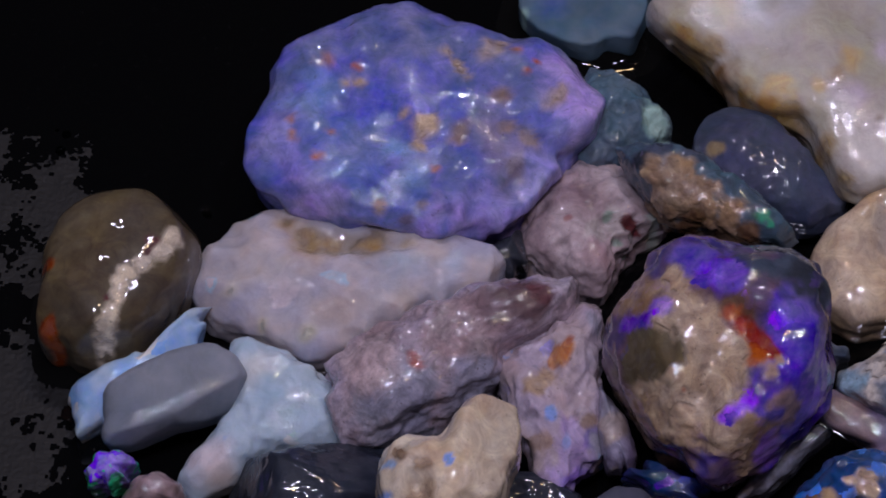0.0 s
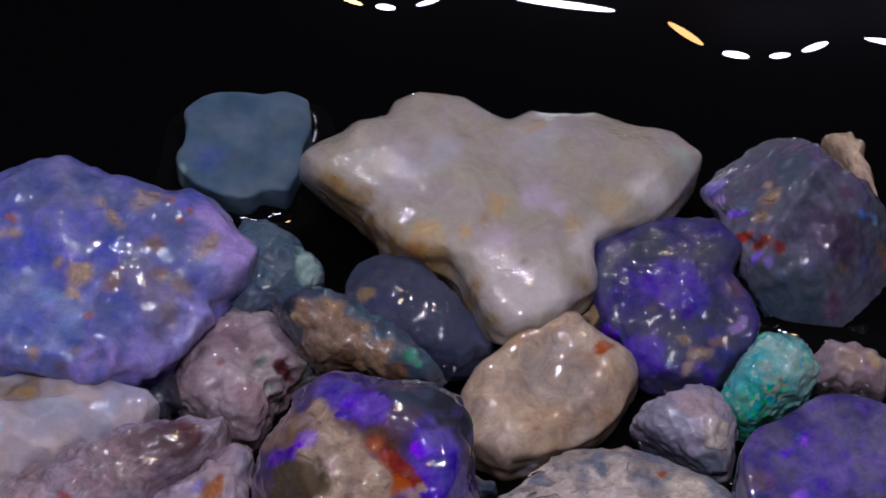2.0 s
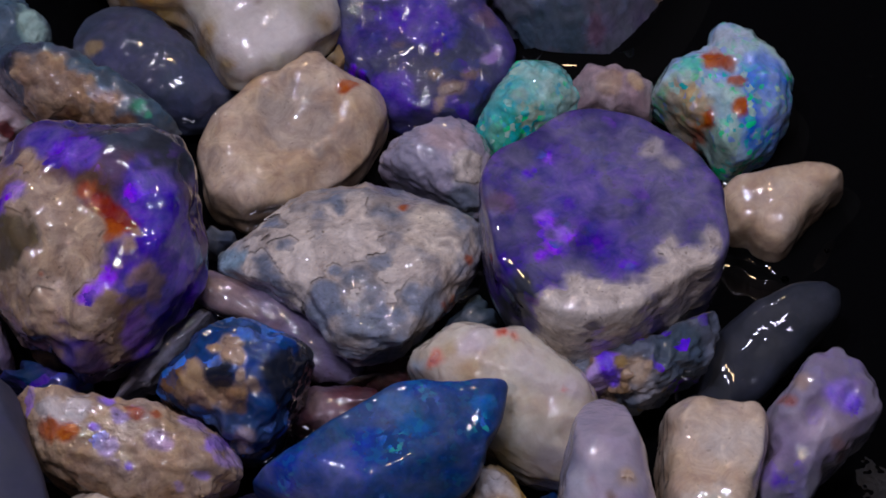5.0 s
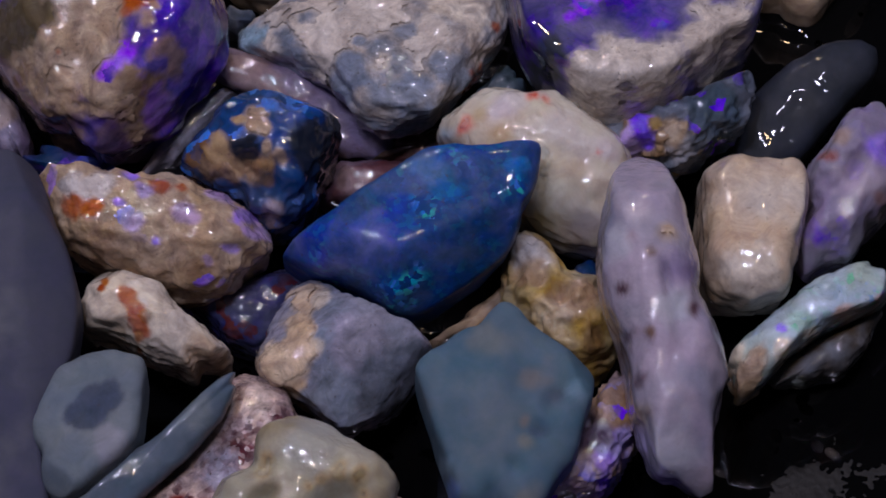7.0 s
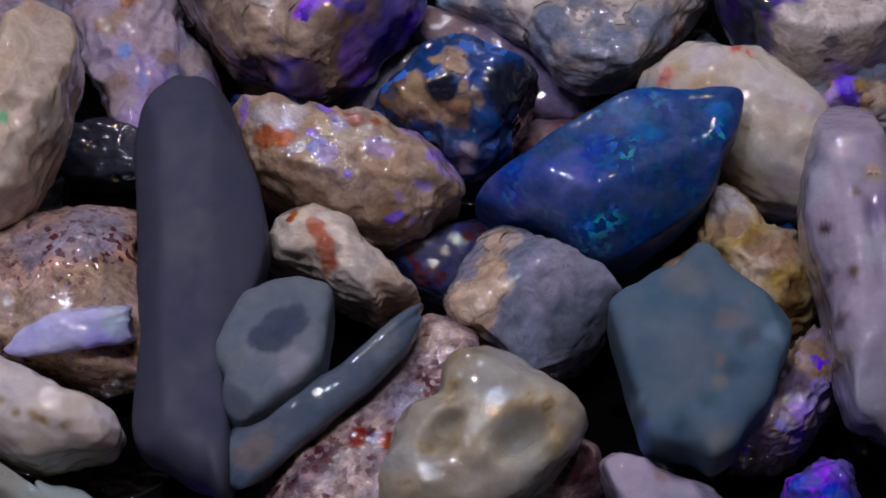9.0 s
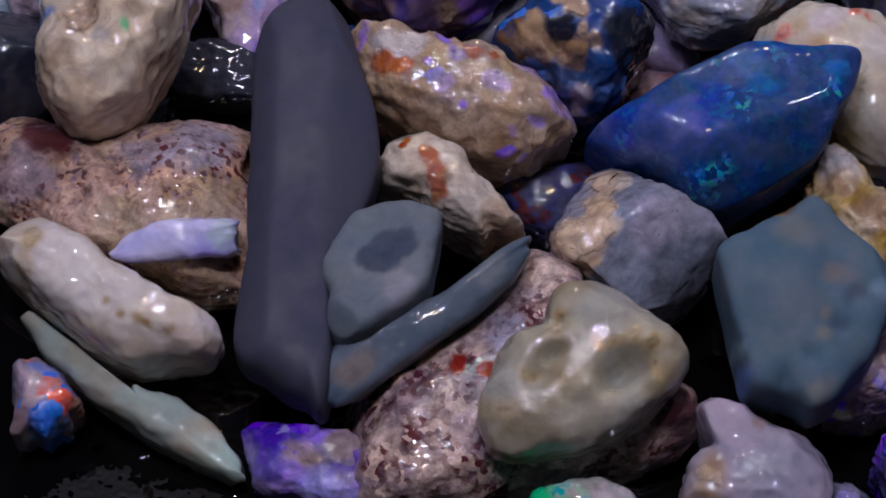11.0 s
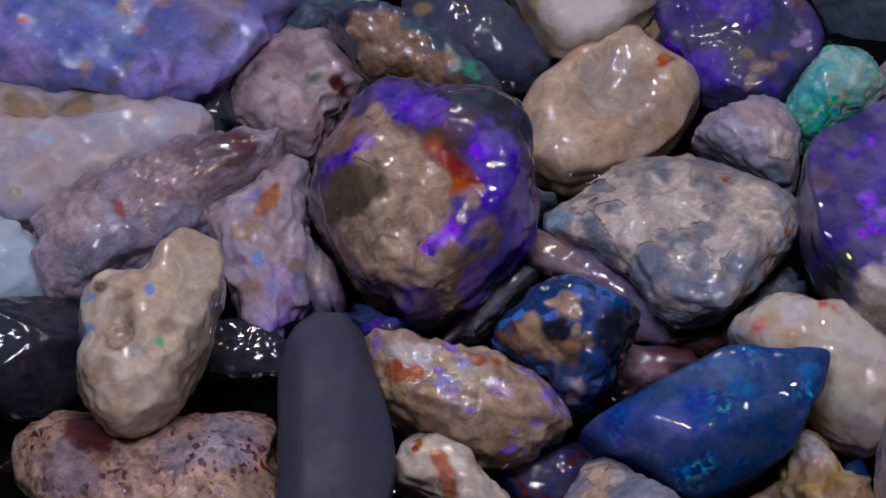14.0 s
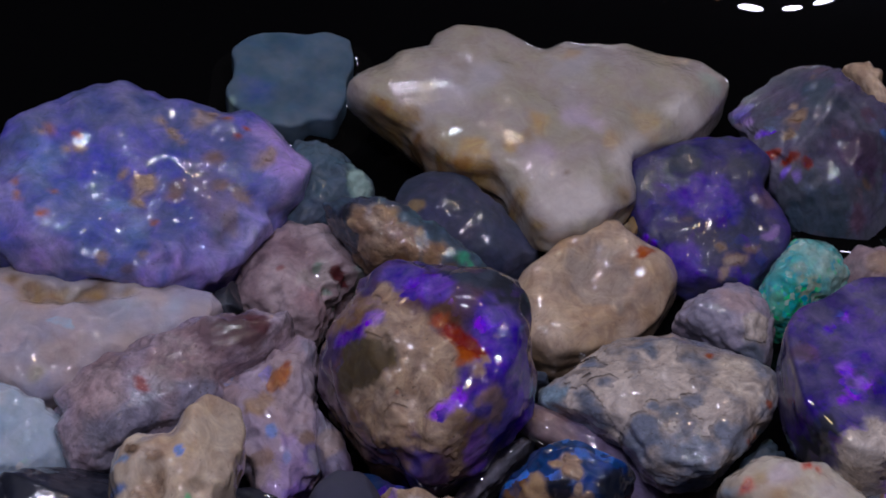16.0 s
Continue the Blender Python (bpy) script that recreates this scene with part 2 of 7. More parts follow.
def gnoise(p, seed):
    """Smooth gradient noise in about -1..1 at points p (N, 3)."""
    i = np.floor(p).astype(np.int64)
    f = p - i
    w = f * f * f * (f * (f * 6 - 15) + 10)
    out = np.zeros(len(p))
    for dx in (0, 1):
        for dy in (0, 1):
            for dz in (0, 1):
                h = ((i[:, 0] + dx) * 73856093) ^ ((i[:, 1] + dy) * 19349663) ^ ((i[:, 2] + dz) * 83492791) ^ (seed * 2654435761)
                h = (h ^ (h >> 13)) * 1274126177 & 0x7FFFFFFF
                h = (h ^ (h >> 15)) * 2246822519 & 0x7FFFFFFF
                g = np.stack([(h & 1023) / 511.5 - 1, (h >> 10 & 1023) / 511.5 - 1, (h >> 20 & 1023) / 511.5 - 1], -1)
                d = (g * (f - (dx, dy, dz))).sum(1)
                wx = w[:, 0] if dx else 1 - w[:, 0]
                wy = w[:, 1] if dy else 1 - w[:, 1]
                wz = w[:, 2] if dz else 1 - w[:, 2]
                out += wx * wy * wz * d
    return out * 1.2


def rim(theta, lobes):
    """A closed smooth curve through the given relative radii."""
    n = len(lobes)
    r = np.asarray(lobes, float)
    s = (theta / (2 * np.pi) % 1) * n
    k = np.floor(s).astype(int) % n
    f = s - np.floor(s)
    a, b, c, d = r[(k - 1) % n], r[k], r[(k + 1) % n], r[(k + 2) % n]
    return b + f * (c - a) / 2 + f**2 * (a - 2.5 * b + 2 * c - d / 2) + f**3 * (1.5 * (b - c) + (d - a) / 2)


def shave(p, n, d, soft):
    """Wear the stone down to a plane, with a rounded edge."""
    s = p @ n - d
    return p - 0.46 * (s + np.sqrt(s * s + soft * soft))[:, None] * n


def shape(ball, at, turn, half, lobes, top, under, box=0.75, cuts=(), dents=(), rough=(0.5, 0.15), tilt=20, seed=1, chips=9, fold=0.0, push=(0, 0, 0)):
    """A stone in millimetres: a ball pressed into a lobed outline, cut, dented and worn. Gives world places, and places
    in the outline.
    push: shifts it along the sight lines to fit the camera's view: millimetres back, and more for each millimetre to
    its right and to its top."""
    a, b = half
    theta = np.arctan2(ball[:, 1], ball[:, 0])
    flat = np.hypot(ball[:, 0], ball[:, 1])
    power = 2 / np.where(ball[:, 2] > 0, box, min(box, 0.5))
    swell = (flat**power + np.abs(ball[:, 2]) ** power) ** (-1 / power)
    r = rim(theta, lobes) * flat * swell
    z = ball[:, 2] * swell * np.where(ball[:, 2] > 0, top, under)
    p = np.stack([a * r * np.cos(theta), b * r * np.sin(theta), z], 1)
    size = np.sqrt(a * b)
    p += ball * (rough[0] * gnoise(p / (0.55 * size) + 7.1 * seed, seed) + 0.5 * rough[0] * gnoise(p / (0.24 * size) + 3.3 * seed, seed + 7))[:, None]
    if fold:
        crease = 1 - 2.4 * np.abs(gnoise(p / (0.42 * size) + 2.7 * seed, seed + 51))
        crease += 0.5 * (1 - 2.4 * np.abs(gnoise(p / (0.2 * size) + 1.3 * seed, seed + 52)))
        p += ball * (fold * crease)[:, None]
    for u, v, rr, depth in dents:
        d2 = ((p[:, 0] / a - u) ** 2 + (p[:, 1] / b - v) ** 2) / rr**2
        p[:, 2] -= depth * np.exp(-d2) * (ball[:, 2] > -0.1)
    for az, el, d in cuts:
        ca, ce = np.radians(az), np.radians(el)
        n = np.array([np.cos(ca) * np.cos(ce), np.sin(ca) * np.cos(ce), np.sin(ce)])
        p = shave(p, n, d * size, 0.05 * size)
    rng = np.random.RandomState(seed)
    for _ in range(chips):
        n = rng.normal(size=3) * (1, 1, 1) + (0, 0, 0.5)
        n /= np.linalg.norm(n)
        p = shave(p, n, rng.uniform(0.86, 0.97) * (p @ n).max(), 0.03 * size)
    p += ball * (rough[1] * gnoise(p / 1.1 + seed, seed + 3) + 0.45 * rough[1] * gnoise(p / 0.45, seed + 5))[:, None]
    uv = p[:, :2] / half
    c, s = np.cos(np.radians(turn)), np.sin(np.radians(turn))
    p = p @ np.array([[c, s, 0], [-s, c, 0], [0, 0, 1]])
    c, s = np.cos(np.radians(tilt)), np.sin(np.radians(tilt))
    p = p @ np.array([[1, 0, 0], [0, c, s], [0, -s, c]])
    back = (push[0] + push[1] * p[:, 0] + push[2] * (0.75 * p[:, 1] + 0.66 * p[:, 2])) / np.linalg.norm(VIEW_POINT - at)
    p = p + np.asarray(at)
    p = p + (p - VIEW_POINT) * back[:, None]
    p[:, 2] = np.maximum(p[:, 2], -0.3)
    return p, uv


def child_mesh(name, parent, places, faces, tint, material, label=""):
    mesh = bpy.data.meshes.new(name)
    mesh.from_pydata(places.tolist(), [], faces)
    mesh.polygons.foreach_set("use_smooth", np.ones(len(faces), dtype=bool))
    layer = mesh.color_attributes.new("tint", "FLOAT_COLOR", "POINT")
    layer.data.foreach_set("color", tint.ravel())
    mesh.materials.append(material)
    ob = new(name, mesh)
    ob.parent = parent
    return tagged(ob, label)


def stone(name, label, category, spec, ground, patches=(), parts=(), mottle=4.0, parent=None, wander=0.6, **look_of):
    """One stone as one mesh, with its crusts, seams and spots as parts that stand a little proud.
    ground: its two main colours; patches: places in the outline, millimetres, colour and strength; wander: how ragged they are."""
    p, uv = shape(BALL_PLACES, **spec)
    at = np.array((spec["at"][0], spec["at"][1], 0.0))
    mesh = bpy.data.meshes.new(name)
    places = (p - at) * MM
    mesh.from_pydata(places.tolist(), [], BALL_FACES)
    mesh.polygons.foreach_set("use_smooth", np.ones(len(BALL_FACES), dtype=bool))
    seed, half = spec["seed"], np.array(spec["half"])
    q = p / mottle
    cloud = gnoise(q + 5.5 * seed, seed) + 0.5 * gnoise(q * 2.3, seed + 1) + 0.25 * gnoise(q * 5.1, seed + 2)
    drift = np.stack([1.5 * gnoise(p / 4.0, seed + k) + 0.7 * gnoise(p / 1.5, seed + k + 1) for k in (31, 41)], 1)
    edge = 0.5 * gnoise(p / 2.2, seed + 11) + 0.35 * gnoise(p / 0.9, seed + 12) + 0.25 * gnoise(p / 0.4, seed + 13)
    w = np.clip(0.5 + 1.1 * cloud, 0, 1)[:, None]
    tint = (1 - w) * PALETTE[ground[0]] + w * np.array(PALETTE[ground[1]])
    fire = np.full(len(p), 0.12 if any(k[3] == "fire" for k in patches) else 1.0)
    haze = look_of.get("clear", 0.15)
    cover = {k[0]: np.zeros(len(p)) for k in parts}
    for u, v, r, colour, strength in patches:
        reach = wander * min(1.7, 0.45 + 0.6 * r)
        d = np.hypot((uv[:, 0] - u) * half[0] + reach * drift[:, 0], (uv[:, 1] - v) * half[1] + reach * drift[:, 1]) / r + (0.4 + 0.6 * wander) * (0.8 - 0.6 * haze) * edge
        w = np.clip((1.1 + 0.4 * haze - d) / (0.35 + 1.2 * haze), 0, 1) * (BALL_PLACES[:, 2] > -0.88)
        w = strength * w * w * (3 - 2 * w)
        if colour == "fire":
            fire = np.maximum(fire, w)
            continue
        tint = (1 - w)[:, None] * tint + w[:, None] * np.array(PALETTE[colour])
        for key in cover:
            cover[key] = np.maximum(cover[key], w) if key == colour else cover[key] * (1 - w)
    tint = np.c_[tint, fire]
    layer = mesh.color_attributes.new("tint", "FLOAT_COLOR", "POINT")
    layer.data.foreach_set("color", tint.ravel())
    mesh.materials.append(wet_stone(name + "_surface", seed, **look_of))
    ob = new(name, mesh)
    ob.location = at * MM
    faces = np.array(BALL_FACES)
    normals = np.zeros_like(p)
    mesh.vertex_normals.foreach_get("vector", flat := np.zeros(p.size, dtype=np.float32))
    normals = flat.reshape(-1, 3)
    for colour, part_name, part_label in parts:
        w = cover[colour]
        chosen = faces[(w[faces] > 0.5).all(1)]
        if len(chosen) < 12:
            continue
        used, index = np.unique(chosen, return_inverse=True)
        glassy = colour in ("red", "rust", "slated", "skyb", "maroon", "maroond", "green", "violet", "blueb", "rosered", "tealb", "greenw", "creamy", "ochrew", "ochd", "ochre", "creamr", "rustl", "mauved", "slate", "slateb", "smoke2", "milk", "navyb", "navyk", "rustd")
        relief = np.clip((w - 0.4) / 0.35, 0, 1) * (0.03 if glassy else 0.14 + 0.12 * gnoise(p / 0.8, seed + 21) + 0.14 * gnoise(p / 1.7, seed + 22))
        raised = places + normals * (relief * MM)[:, None]
        matte = colour in ("slated", "inkspot")
        skin = dict(look_of, coat=0.15 if matte else look_of.get("coat", 1.0) if glassy else 1.0, flash=(), clear=max(0.1, haze) if glassy else 0.02, dry=min(0.05, look_of.get("dry", 0.35)) if glassy else 0.5, bump=0.08 if matte else look_of.get("bump", 0.35) if glassy else 0.75, grain=0.2 if glassy else 0.35)
        child_mesh(part_name, ob, raised[used], index.reshape(-1, 3).tolist(), tint[used], wet_stone(part_name + "_surface", seed + 0.5, **skin), part_label)
    if parent:
        ob.parent = parent
        ob.location -= parent.location
        return tagged(ob, label)
    return tagged(ob, label, category, GROUP)


# The black tray that everything lies on
def tray():
    bm = bmesh.new()
    bmesh.ops.create_grid(bm, x_segments=4, y_segments=4, size=0.3)
    mesh = bpy.data.meshes.new("ground")
    bm.to_mesh(mesh)
    bm.free()
    mesh.materials.append(tray_material())
    return tagged(new("ground", mesh), "black glossy wet tray under the stones", "tray", kind="structure")


tray()

RIMMED = []
RIMMED.append(stone('opal', 'large lumpy violet blue opal with brown specks', 'opal stone', dict(at=(-25.8, 22.2, 8.0), push=(0, 0.03, 0.3), turn=4, half=(15.3, 11.1), top=4.5, under=9, box=0.72, tilt=20, rough=(1.03, 0.06), seed=1, chips=6, fold=0.75,
         lobes=(1.08, 1.10, 1.05, 1.01, 0.95, 0.85, 0.79, 0.85, 0.92, 0.98, 1.01, 1.02, 1.03, 1.03, 0.96, 0.90, 0.87, 0.90, 0.97, 0.99, 1.00, 1.00, 0.96, 0.88, 0.85, 0.82, 0.81, 0.83, 0.84, 0.85, 0.86, 0.86, 0.88, 0.90, 0.82, 0.92), dents=((-0.25, -0.02, 0.3, 1.2), (-0.10, -0.26, 0.26, 1.1), (-0.45, 0.08, 0.1, 1), (0.34, -0.20, 0.22, 1), (0.20, 0.52, 0.14, 0.9), (0.54, -0.53, 0.16, 0.7), (-0.08, -0.58, 0.16, 0.7), (0.51, 0.23, 0.14, 0.8), (-0.61, 0.29, 0.12, 0.8),)),
    ('lavb', 'greyblue'), (
    (0.90, 0.34, 3.4, 'pinklav', 0.75), (1.01, 0.01, 2.4, 'pinklav', 0.75), (0.81, -0.38, 2.4, 'lav', 0.8), (0.37, -0.72, 3, 'pinklav', 0.6),
    (0.66, -0.62, 2.4, 'lav', 0.7), (0.02, -0.82, 2.4, 'pinklav', 0.45), (-0.61, -0.62, 2.4, 'pinklav', 0.6), (-0.79, -0.31, 2, 'lav', 0.8),
    (-0.83, -0.09, 1.6, 'lav', 0.6), (-0.20, 0.04, 4, 'blue', 0.35), (0.03, 0.43, 2, 'blue', 0.4), (0.17, 0.00, 2, 'blue', 0.3),
    (-0.41, -0.30, 4.2, 'blueg', 0.7), (-0.58, 0.18, 2.6, 'sky', 0.45), (-0.13, -0.28, 1.4, 'sky', 0.6), (-0.04, -0.50, 1.4, 'sky', 0.4),
    (-0.16, -0.75, 2.6, 'blueg', 0.6), (0.32, -0.60, 2.2, 'blueg', 0.5), (0.01, 0.61, 3.2, 'grey', 0.55), (-0.24, 0.61, 2.2, 'greyblue', 0.9),
    (-0.60, 0.53, 1.8, 'greyblue', 0.9), (0.15, 0.69, 2, 'greyblue', 0.8), (0.44, -0.24, 3.2, 'brownl', 0.4), (0.28, -0.37, 2.2, 'greyblue', 0.7),
    (0.20, -0.51, 1.8, 'greyblue', 0.6), (-0.32, 0.28, 0.8, 'sand', 1), (-0.41, 0.26, 0.8, 'sand', 0.9), (-0.33, 0.43, 0.5, 'rust', 0.9),
    (-0.53, 0.48, 0.9, 'rustl', 0.6), (-0.59, 0.43, 0.6, 'sand', 0.7), (0.02, -0.08, 1, 'sand', 1), (0.08, -0.08, 0.9, 'sand', 1),
    (-0.02, -0.23, 0.7, 'sand', 1), (-0.07, 0.02, 0.6, 'sand', 0.8), (0.22, -0.18, 0.9, 'brownl', 0.8), (0.22, 0.40, 0.7, 'sand', 1),
    (0.23, 0.34, 0.6, 'sand', 0.9), (0.17, 0.53, 0.7, 'sand', 0.8), (0.40, 0.51, 0.9, 'sand', 0.7), (0.48, 0.55, 0.7, 'sand', 0.8),
    (0.49, 0.12, 1.1, 'brownl', 0.7), (0.53, 0.12, 0.8, 'brownl', 0.6), (0.81, 0.13, 1, 'sand', 0.8), (0.76, 0.05, 0.7, 'sand', 0.6),
    (0.53, -0.13, 0.7, 'sandb', 0.7), (0.62, -0.19, 0.7, 'sandb', 0.6), (-0.73, -0.02, 0.5, 'rustl', 0.8), (-0.73, -0.16, 0.5, 'rustl', 0.8),
    (-0.59, -0.34, 0.5, 'rust', 1), (-0.50, -0.14, 0.4, 'rustl', 0.7), (0.69, 0.42, 0.45, 'rust', 1), (0.63, 0.31, 0.45, 'rust', 0.9),
    (0.58, 0.51, 0.4, 'rustl', 0.9), (0.08, -0.46, 0.45, 'rustl', 1), (-0.23, -0.72, 0.8, 'sandb', 0.8), (0.59, -0.40, 1.1, 'sandb', 0.5),
    (-0.03, -0.72, 0.5, 'sandb', 0.6), (-0.10, -0.86, 0.6, 'brown', 0.6),), parts=(('sand', 'crust_fleck', 'dull sandy fleck'), ('rust', 'rust_spot', 'rust spot'),), wander=0.85, mottle=3.2, flash=('greyblue', 'blue', 'lav', 'pinklav'), grain=0.25, bump=0.4, coat=1.0, dry=0.04, play=0.08, cell=5, clear=0.5))
# Its ochre patches also paint in the shade under the large violet opal
stone('opal', 'milky pinkish white opal with a smooth wavy top', 'opal stone', dict(at=(-32.2, 7.8, 4.0), push=(-0.36, -0.07, 0.02), turn=8, half=(12.9, 7.5), top=2.8, under=5, box=0.72, tilt=5, rough=(0.59, 0.04), seed=2, chips=4, fold=0.4,
         lobes=(1.16, 1.13, 1.03, 0.92, 0.84, 0.80, 0.78, 0.78, 0.80, 0.81, 0.90, 0.98, 1.01, 1.02, 0.96, 0.95, 0.96, 0.96, 0.94, 0.95, 0.93, 0.90, 0.87, 0.84, 0.87, 0.91, 0.98, 0.89, 0.79, 0.76, 0.74, 0.75, 0.79, 0.84, 0.92, 1.11), dents=((-0.17, 0.38, 0.16, 1.4), (0.13, 0.32, 0.16, 1.4), (0.43, 0.27, 0.12, 0.8), (-0.39, -0.40, 0.12, 0.7), (-0.07, -0.72, 0.1, 0.7),)),
    ('milkA', 'milkB'), (
    (-0.13, 0.22, 1.6, 'milkB', 1), (0.06, -0.03, 1.6, 'pinkw', 0.5), (0.47, -0.08, 2.2, 'skyw', 0.5), (0.79, -0.08, 1.4, 'skyw', 0.5),
    (-0.39, 0.29, 1.4, 'pinkw', 0.5), (-0.16, 0.42, 1.9, 'ochre', 0.9), (0.04, 0.30, 1.9, 'ochre', 0.9), (0.27, 0.26, 1.6, 'ochre', 0.9),
    (-0.32, 0.68, 1.1, 'ochre', 0.8), (0.49, 0.28, 0.9, 'ochrew', 0.6), (-0.52, -0.62, 0.8, 'creamy', 0.9), (-0.21, -0.88, 0.8, 'creamy', 0.9),
    (-0.69, -0.20, 0.8, 'creamy', 0.6), (0.47, -0.55, 1.2, 'ochrew', 0.3),), parts=(('ochre', 'shaded_band', 'ochre band with the shade of the opal above painted in'), ('creamy', 'cream_edge', 'cream coloured edge'),), wander=0.85, mottle=4.0, flash=('skyw', 'pinkw'), grain=0.06, bump=0.4, coat=1.0, dry=0.04, play=0.15, cell=3, clear=0.8)
RIMMED.append(stone('opal', 'smoky brown translucent opal with a pale stripe', 'opal stone', dict(at=(-50.7, 4.6, 7.0), push=(1.67, 0.03, 0.06), turn=85, half=(8.3, 6.7), top=5, under=7, box=0.72, tilt=8, rough=(0.31, 0.03), seed=3, chips=4, fold=0.0,
         lobes=(1.01, 1.01, 0.99, 0.97, 0.97, 1.00, 1.01, 0.97, 0.95, 0.94, 0.93, 0.96, 1.03, 1.11, 1.08, 0.96, 0.95, 0.93, 0.91, 0.88, 0.86, 0.86, 0.85, 0.84, 0.86, 0.88, 0.92, 0.97, 1.02, 1.08, 1.12, 1.12, 1.06, 1.01, 1.01, 1.02)),
    ('smoke', 'smoke2'), (
    (-0.44, -0.63, 2.5, 'smoke', 1), (0.27, 0.38, 2.5, 'smoke2', 0.8), (0.27, -0.71, 1.1, 'cream', 1), (0.12, -0.62, 1, 'cream', 1),
    (-0.05, -0.48, 1, 'cream', 1), (-0.23, -0.32, 0.92, 'cream', 1), (-0.36, -0.23, 0.8, 'cream', 1), (-0.49, -0.20, 0.69, 'cream', 1),
    (-0.64, -0.16, 0.8, 'cream', 1), (-0.76, -0.10, 0.8, 'cream', 1), (-0.83, 0.00, 0.69, 'cream', 0.9), (0.19, -0.47, 0.75, 'maroon', 1),
    (0.07, -0.45, 0.5, 'maroon', 1), (-0.54, -0.08, 0.25, 'maroon', 1), (-0.75, 0.61, 1, 'rustd', 1), (-0.82, 0.55, 0.7, 'rustd', 1),
    (-0.18, 0.76, 0.6, 'rustd', 0.9),), parts=(('cream', 'pale_stripe', 'cream coloured stripe'), ('maroon', 'red_spot', 'dark red spot'), ('rustd', 'rust_edge', 'rusty edge'),), wander=0.5, mottle=4.0, flash=(), grain=0.25, bump=0.12, coat=1.0, dry=0.05, play=0.0, cell=2, clear=0.2))
stone('opal', 'pale blue glassy opal wedged under others', 'opal stone', dict(at=(-48.5, -2.7, 3.0), turn=45, half=(7.1, 2.6), top=2.5, under=3, box=0.72, tilt=20, rough=(0.26, 0.12), seed=4, chips=9, fold=0.0,
         lobes=(1.05, 1.12, 1.40, 0.88, 0.53, 0.44, 0.49, 0.60, 0.63, 0.69, 0.88, 1.14, 1.29, 1.22, 1.05, 0.98, 0.95, 0.91, 0.93, 1.05, 1.10, 1.01, 0.89, 0.90, 0.78, 0.68, 0.61, 0.60, 0.59, 0.58, 0.64, 0.95, 1.03, 1.00, 1.02, 1.08)),
    ('skyw', 'sky'), (), parts=(), mottle=4.0, flash=('sky', 'white'), grain=0.06, bump=0.2, coat=1.0, dry=0.1, play=0.3, cell=1.2, clear=0.7)
stone('opal', 'smooth grey translucent potch block', 'opal stone', dict(at=(-44.5, -6.8, 6.5), turn=27, half=(6.2, 3.2), top=3, under=5, box=0.5, tilt=24, rough=(0.08, 0.03), seed=5, chips=4, fold=0.0,
         lobes=(1.02, 1.02, 1.02, 1.03, 1.07, 1.09, 1.05, 1.04, 1.04, 1.02, 1.02, 1.05, 1.08, 1.12, 1.09, 1.02, 0.99, 0.97, 0.97, 1.06, 1.16, 1.22, 1.18, 1.09, 0.95, 0.87, 0.84, 0.90, 0.98, 1.06, 1.15, 1.17, 1.11, 1.09, 1.09, 1.05), cuts=((0, 90, 0.6), (-80, 25, 0.7))),
    ('greyt', 'greyt2'), (), parts=(), mottle=4.0, flash=(), grain=0.06, bump=0.08, coat=0.35, dry=0.2, play=0.0, cell=1.2, clear=0.6)
stone('opal', 'pale blue green translucent opal with frosty skin', 'opal stone', dict(at=(-36.9, -7.3, 4.0), turn=51, half=(8.5, 5.9), top=3, under=4, box=0.72, tilt=20, rough=(0.43, 0.12), seed=6, chips=9, fold=0.3,
         lobes=(0.70, 0.67, 0.68, 0.75, 0.81, 0.87, 1.01, 1.15, 0.92, 0.56, 0.44, 0.44, 0.45, 0.48, 0.58, 0.76, 0.94, 1.15, 1.10, 0.99, 0.86, 0.70, 0.49, 0.47, 0.46, 0.47, 0.53, 0.70, 0.91, 1.04, 0.99, 0.88, 0.85, 0.80, 0.73, 0.72)),
    ('skyw', 'skyw'), (
    (-0.70, 0.06, 2.4, 'pinkw', 1), (0.30, 0.55, 1.9, 'white', 0.6), (0.30, -0.56, 2.4, 'skyw', 1), (-0.76, -0.35, 2.3, 'sand', 0.5),), parts=(), mottle=4.0, flash=('sky', 'greenw', 'white'), grain=0.06, bump=0.5, coat=1.0, dry=0.04, play=0.3, cell=2, clear=0.7)
stone('opal', 'small violet opal with green flashes', 'opal stone', dict(at=(-49.0, -13.4, 4.0), turn=35, half=(2.2, 2.1), top=3, under=4, box=0.72, tilt=20, rough=(0.13, 0.12), seed=7, chips=9, fold=0.0,
         lobes=(1.02, 0.93, 0.90, 0.94, 0.89, 0.79, 0.74, 0.78, 0.86, 0.97, 0.96, 0.83, 0.76, 0.72, 0.82, 0.98, 0.97, 0.91, 0.95, 1.05, 0.91, 0.69, 0.60, 0.60, 0.71, 0.68, 0.59, 0.58, 0.59, 0.63, 0.81, 0.63, 0.60, 0.62, 0.88, 1.10)),
    ('lav', 'teal'), (
    (0.14, -0.20, 1.9, 'violetsoft', 1), (0.02, -0.65, 0.7, 'green', 1), (-1.32, 0.22, 1.9, 'greend', 1),), parts=(('green', 'green_fire', 'bright green fire'),), mottle=4.0, flash=('violet', 'green', 'lav'), grain=0.25, bump=0.4, coat=1.0, dry=0.35, play=0.7, cell=0.6, clear=0.15)
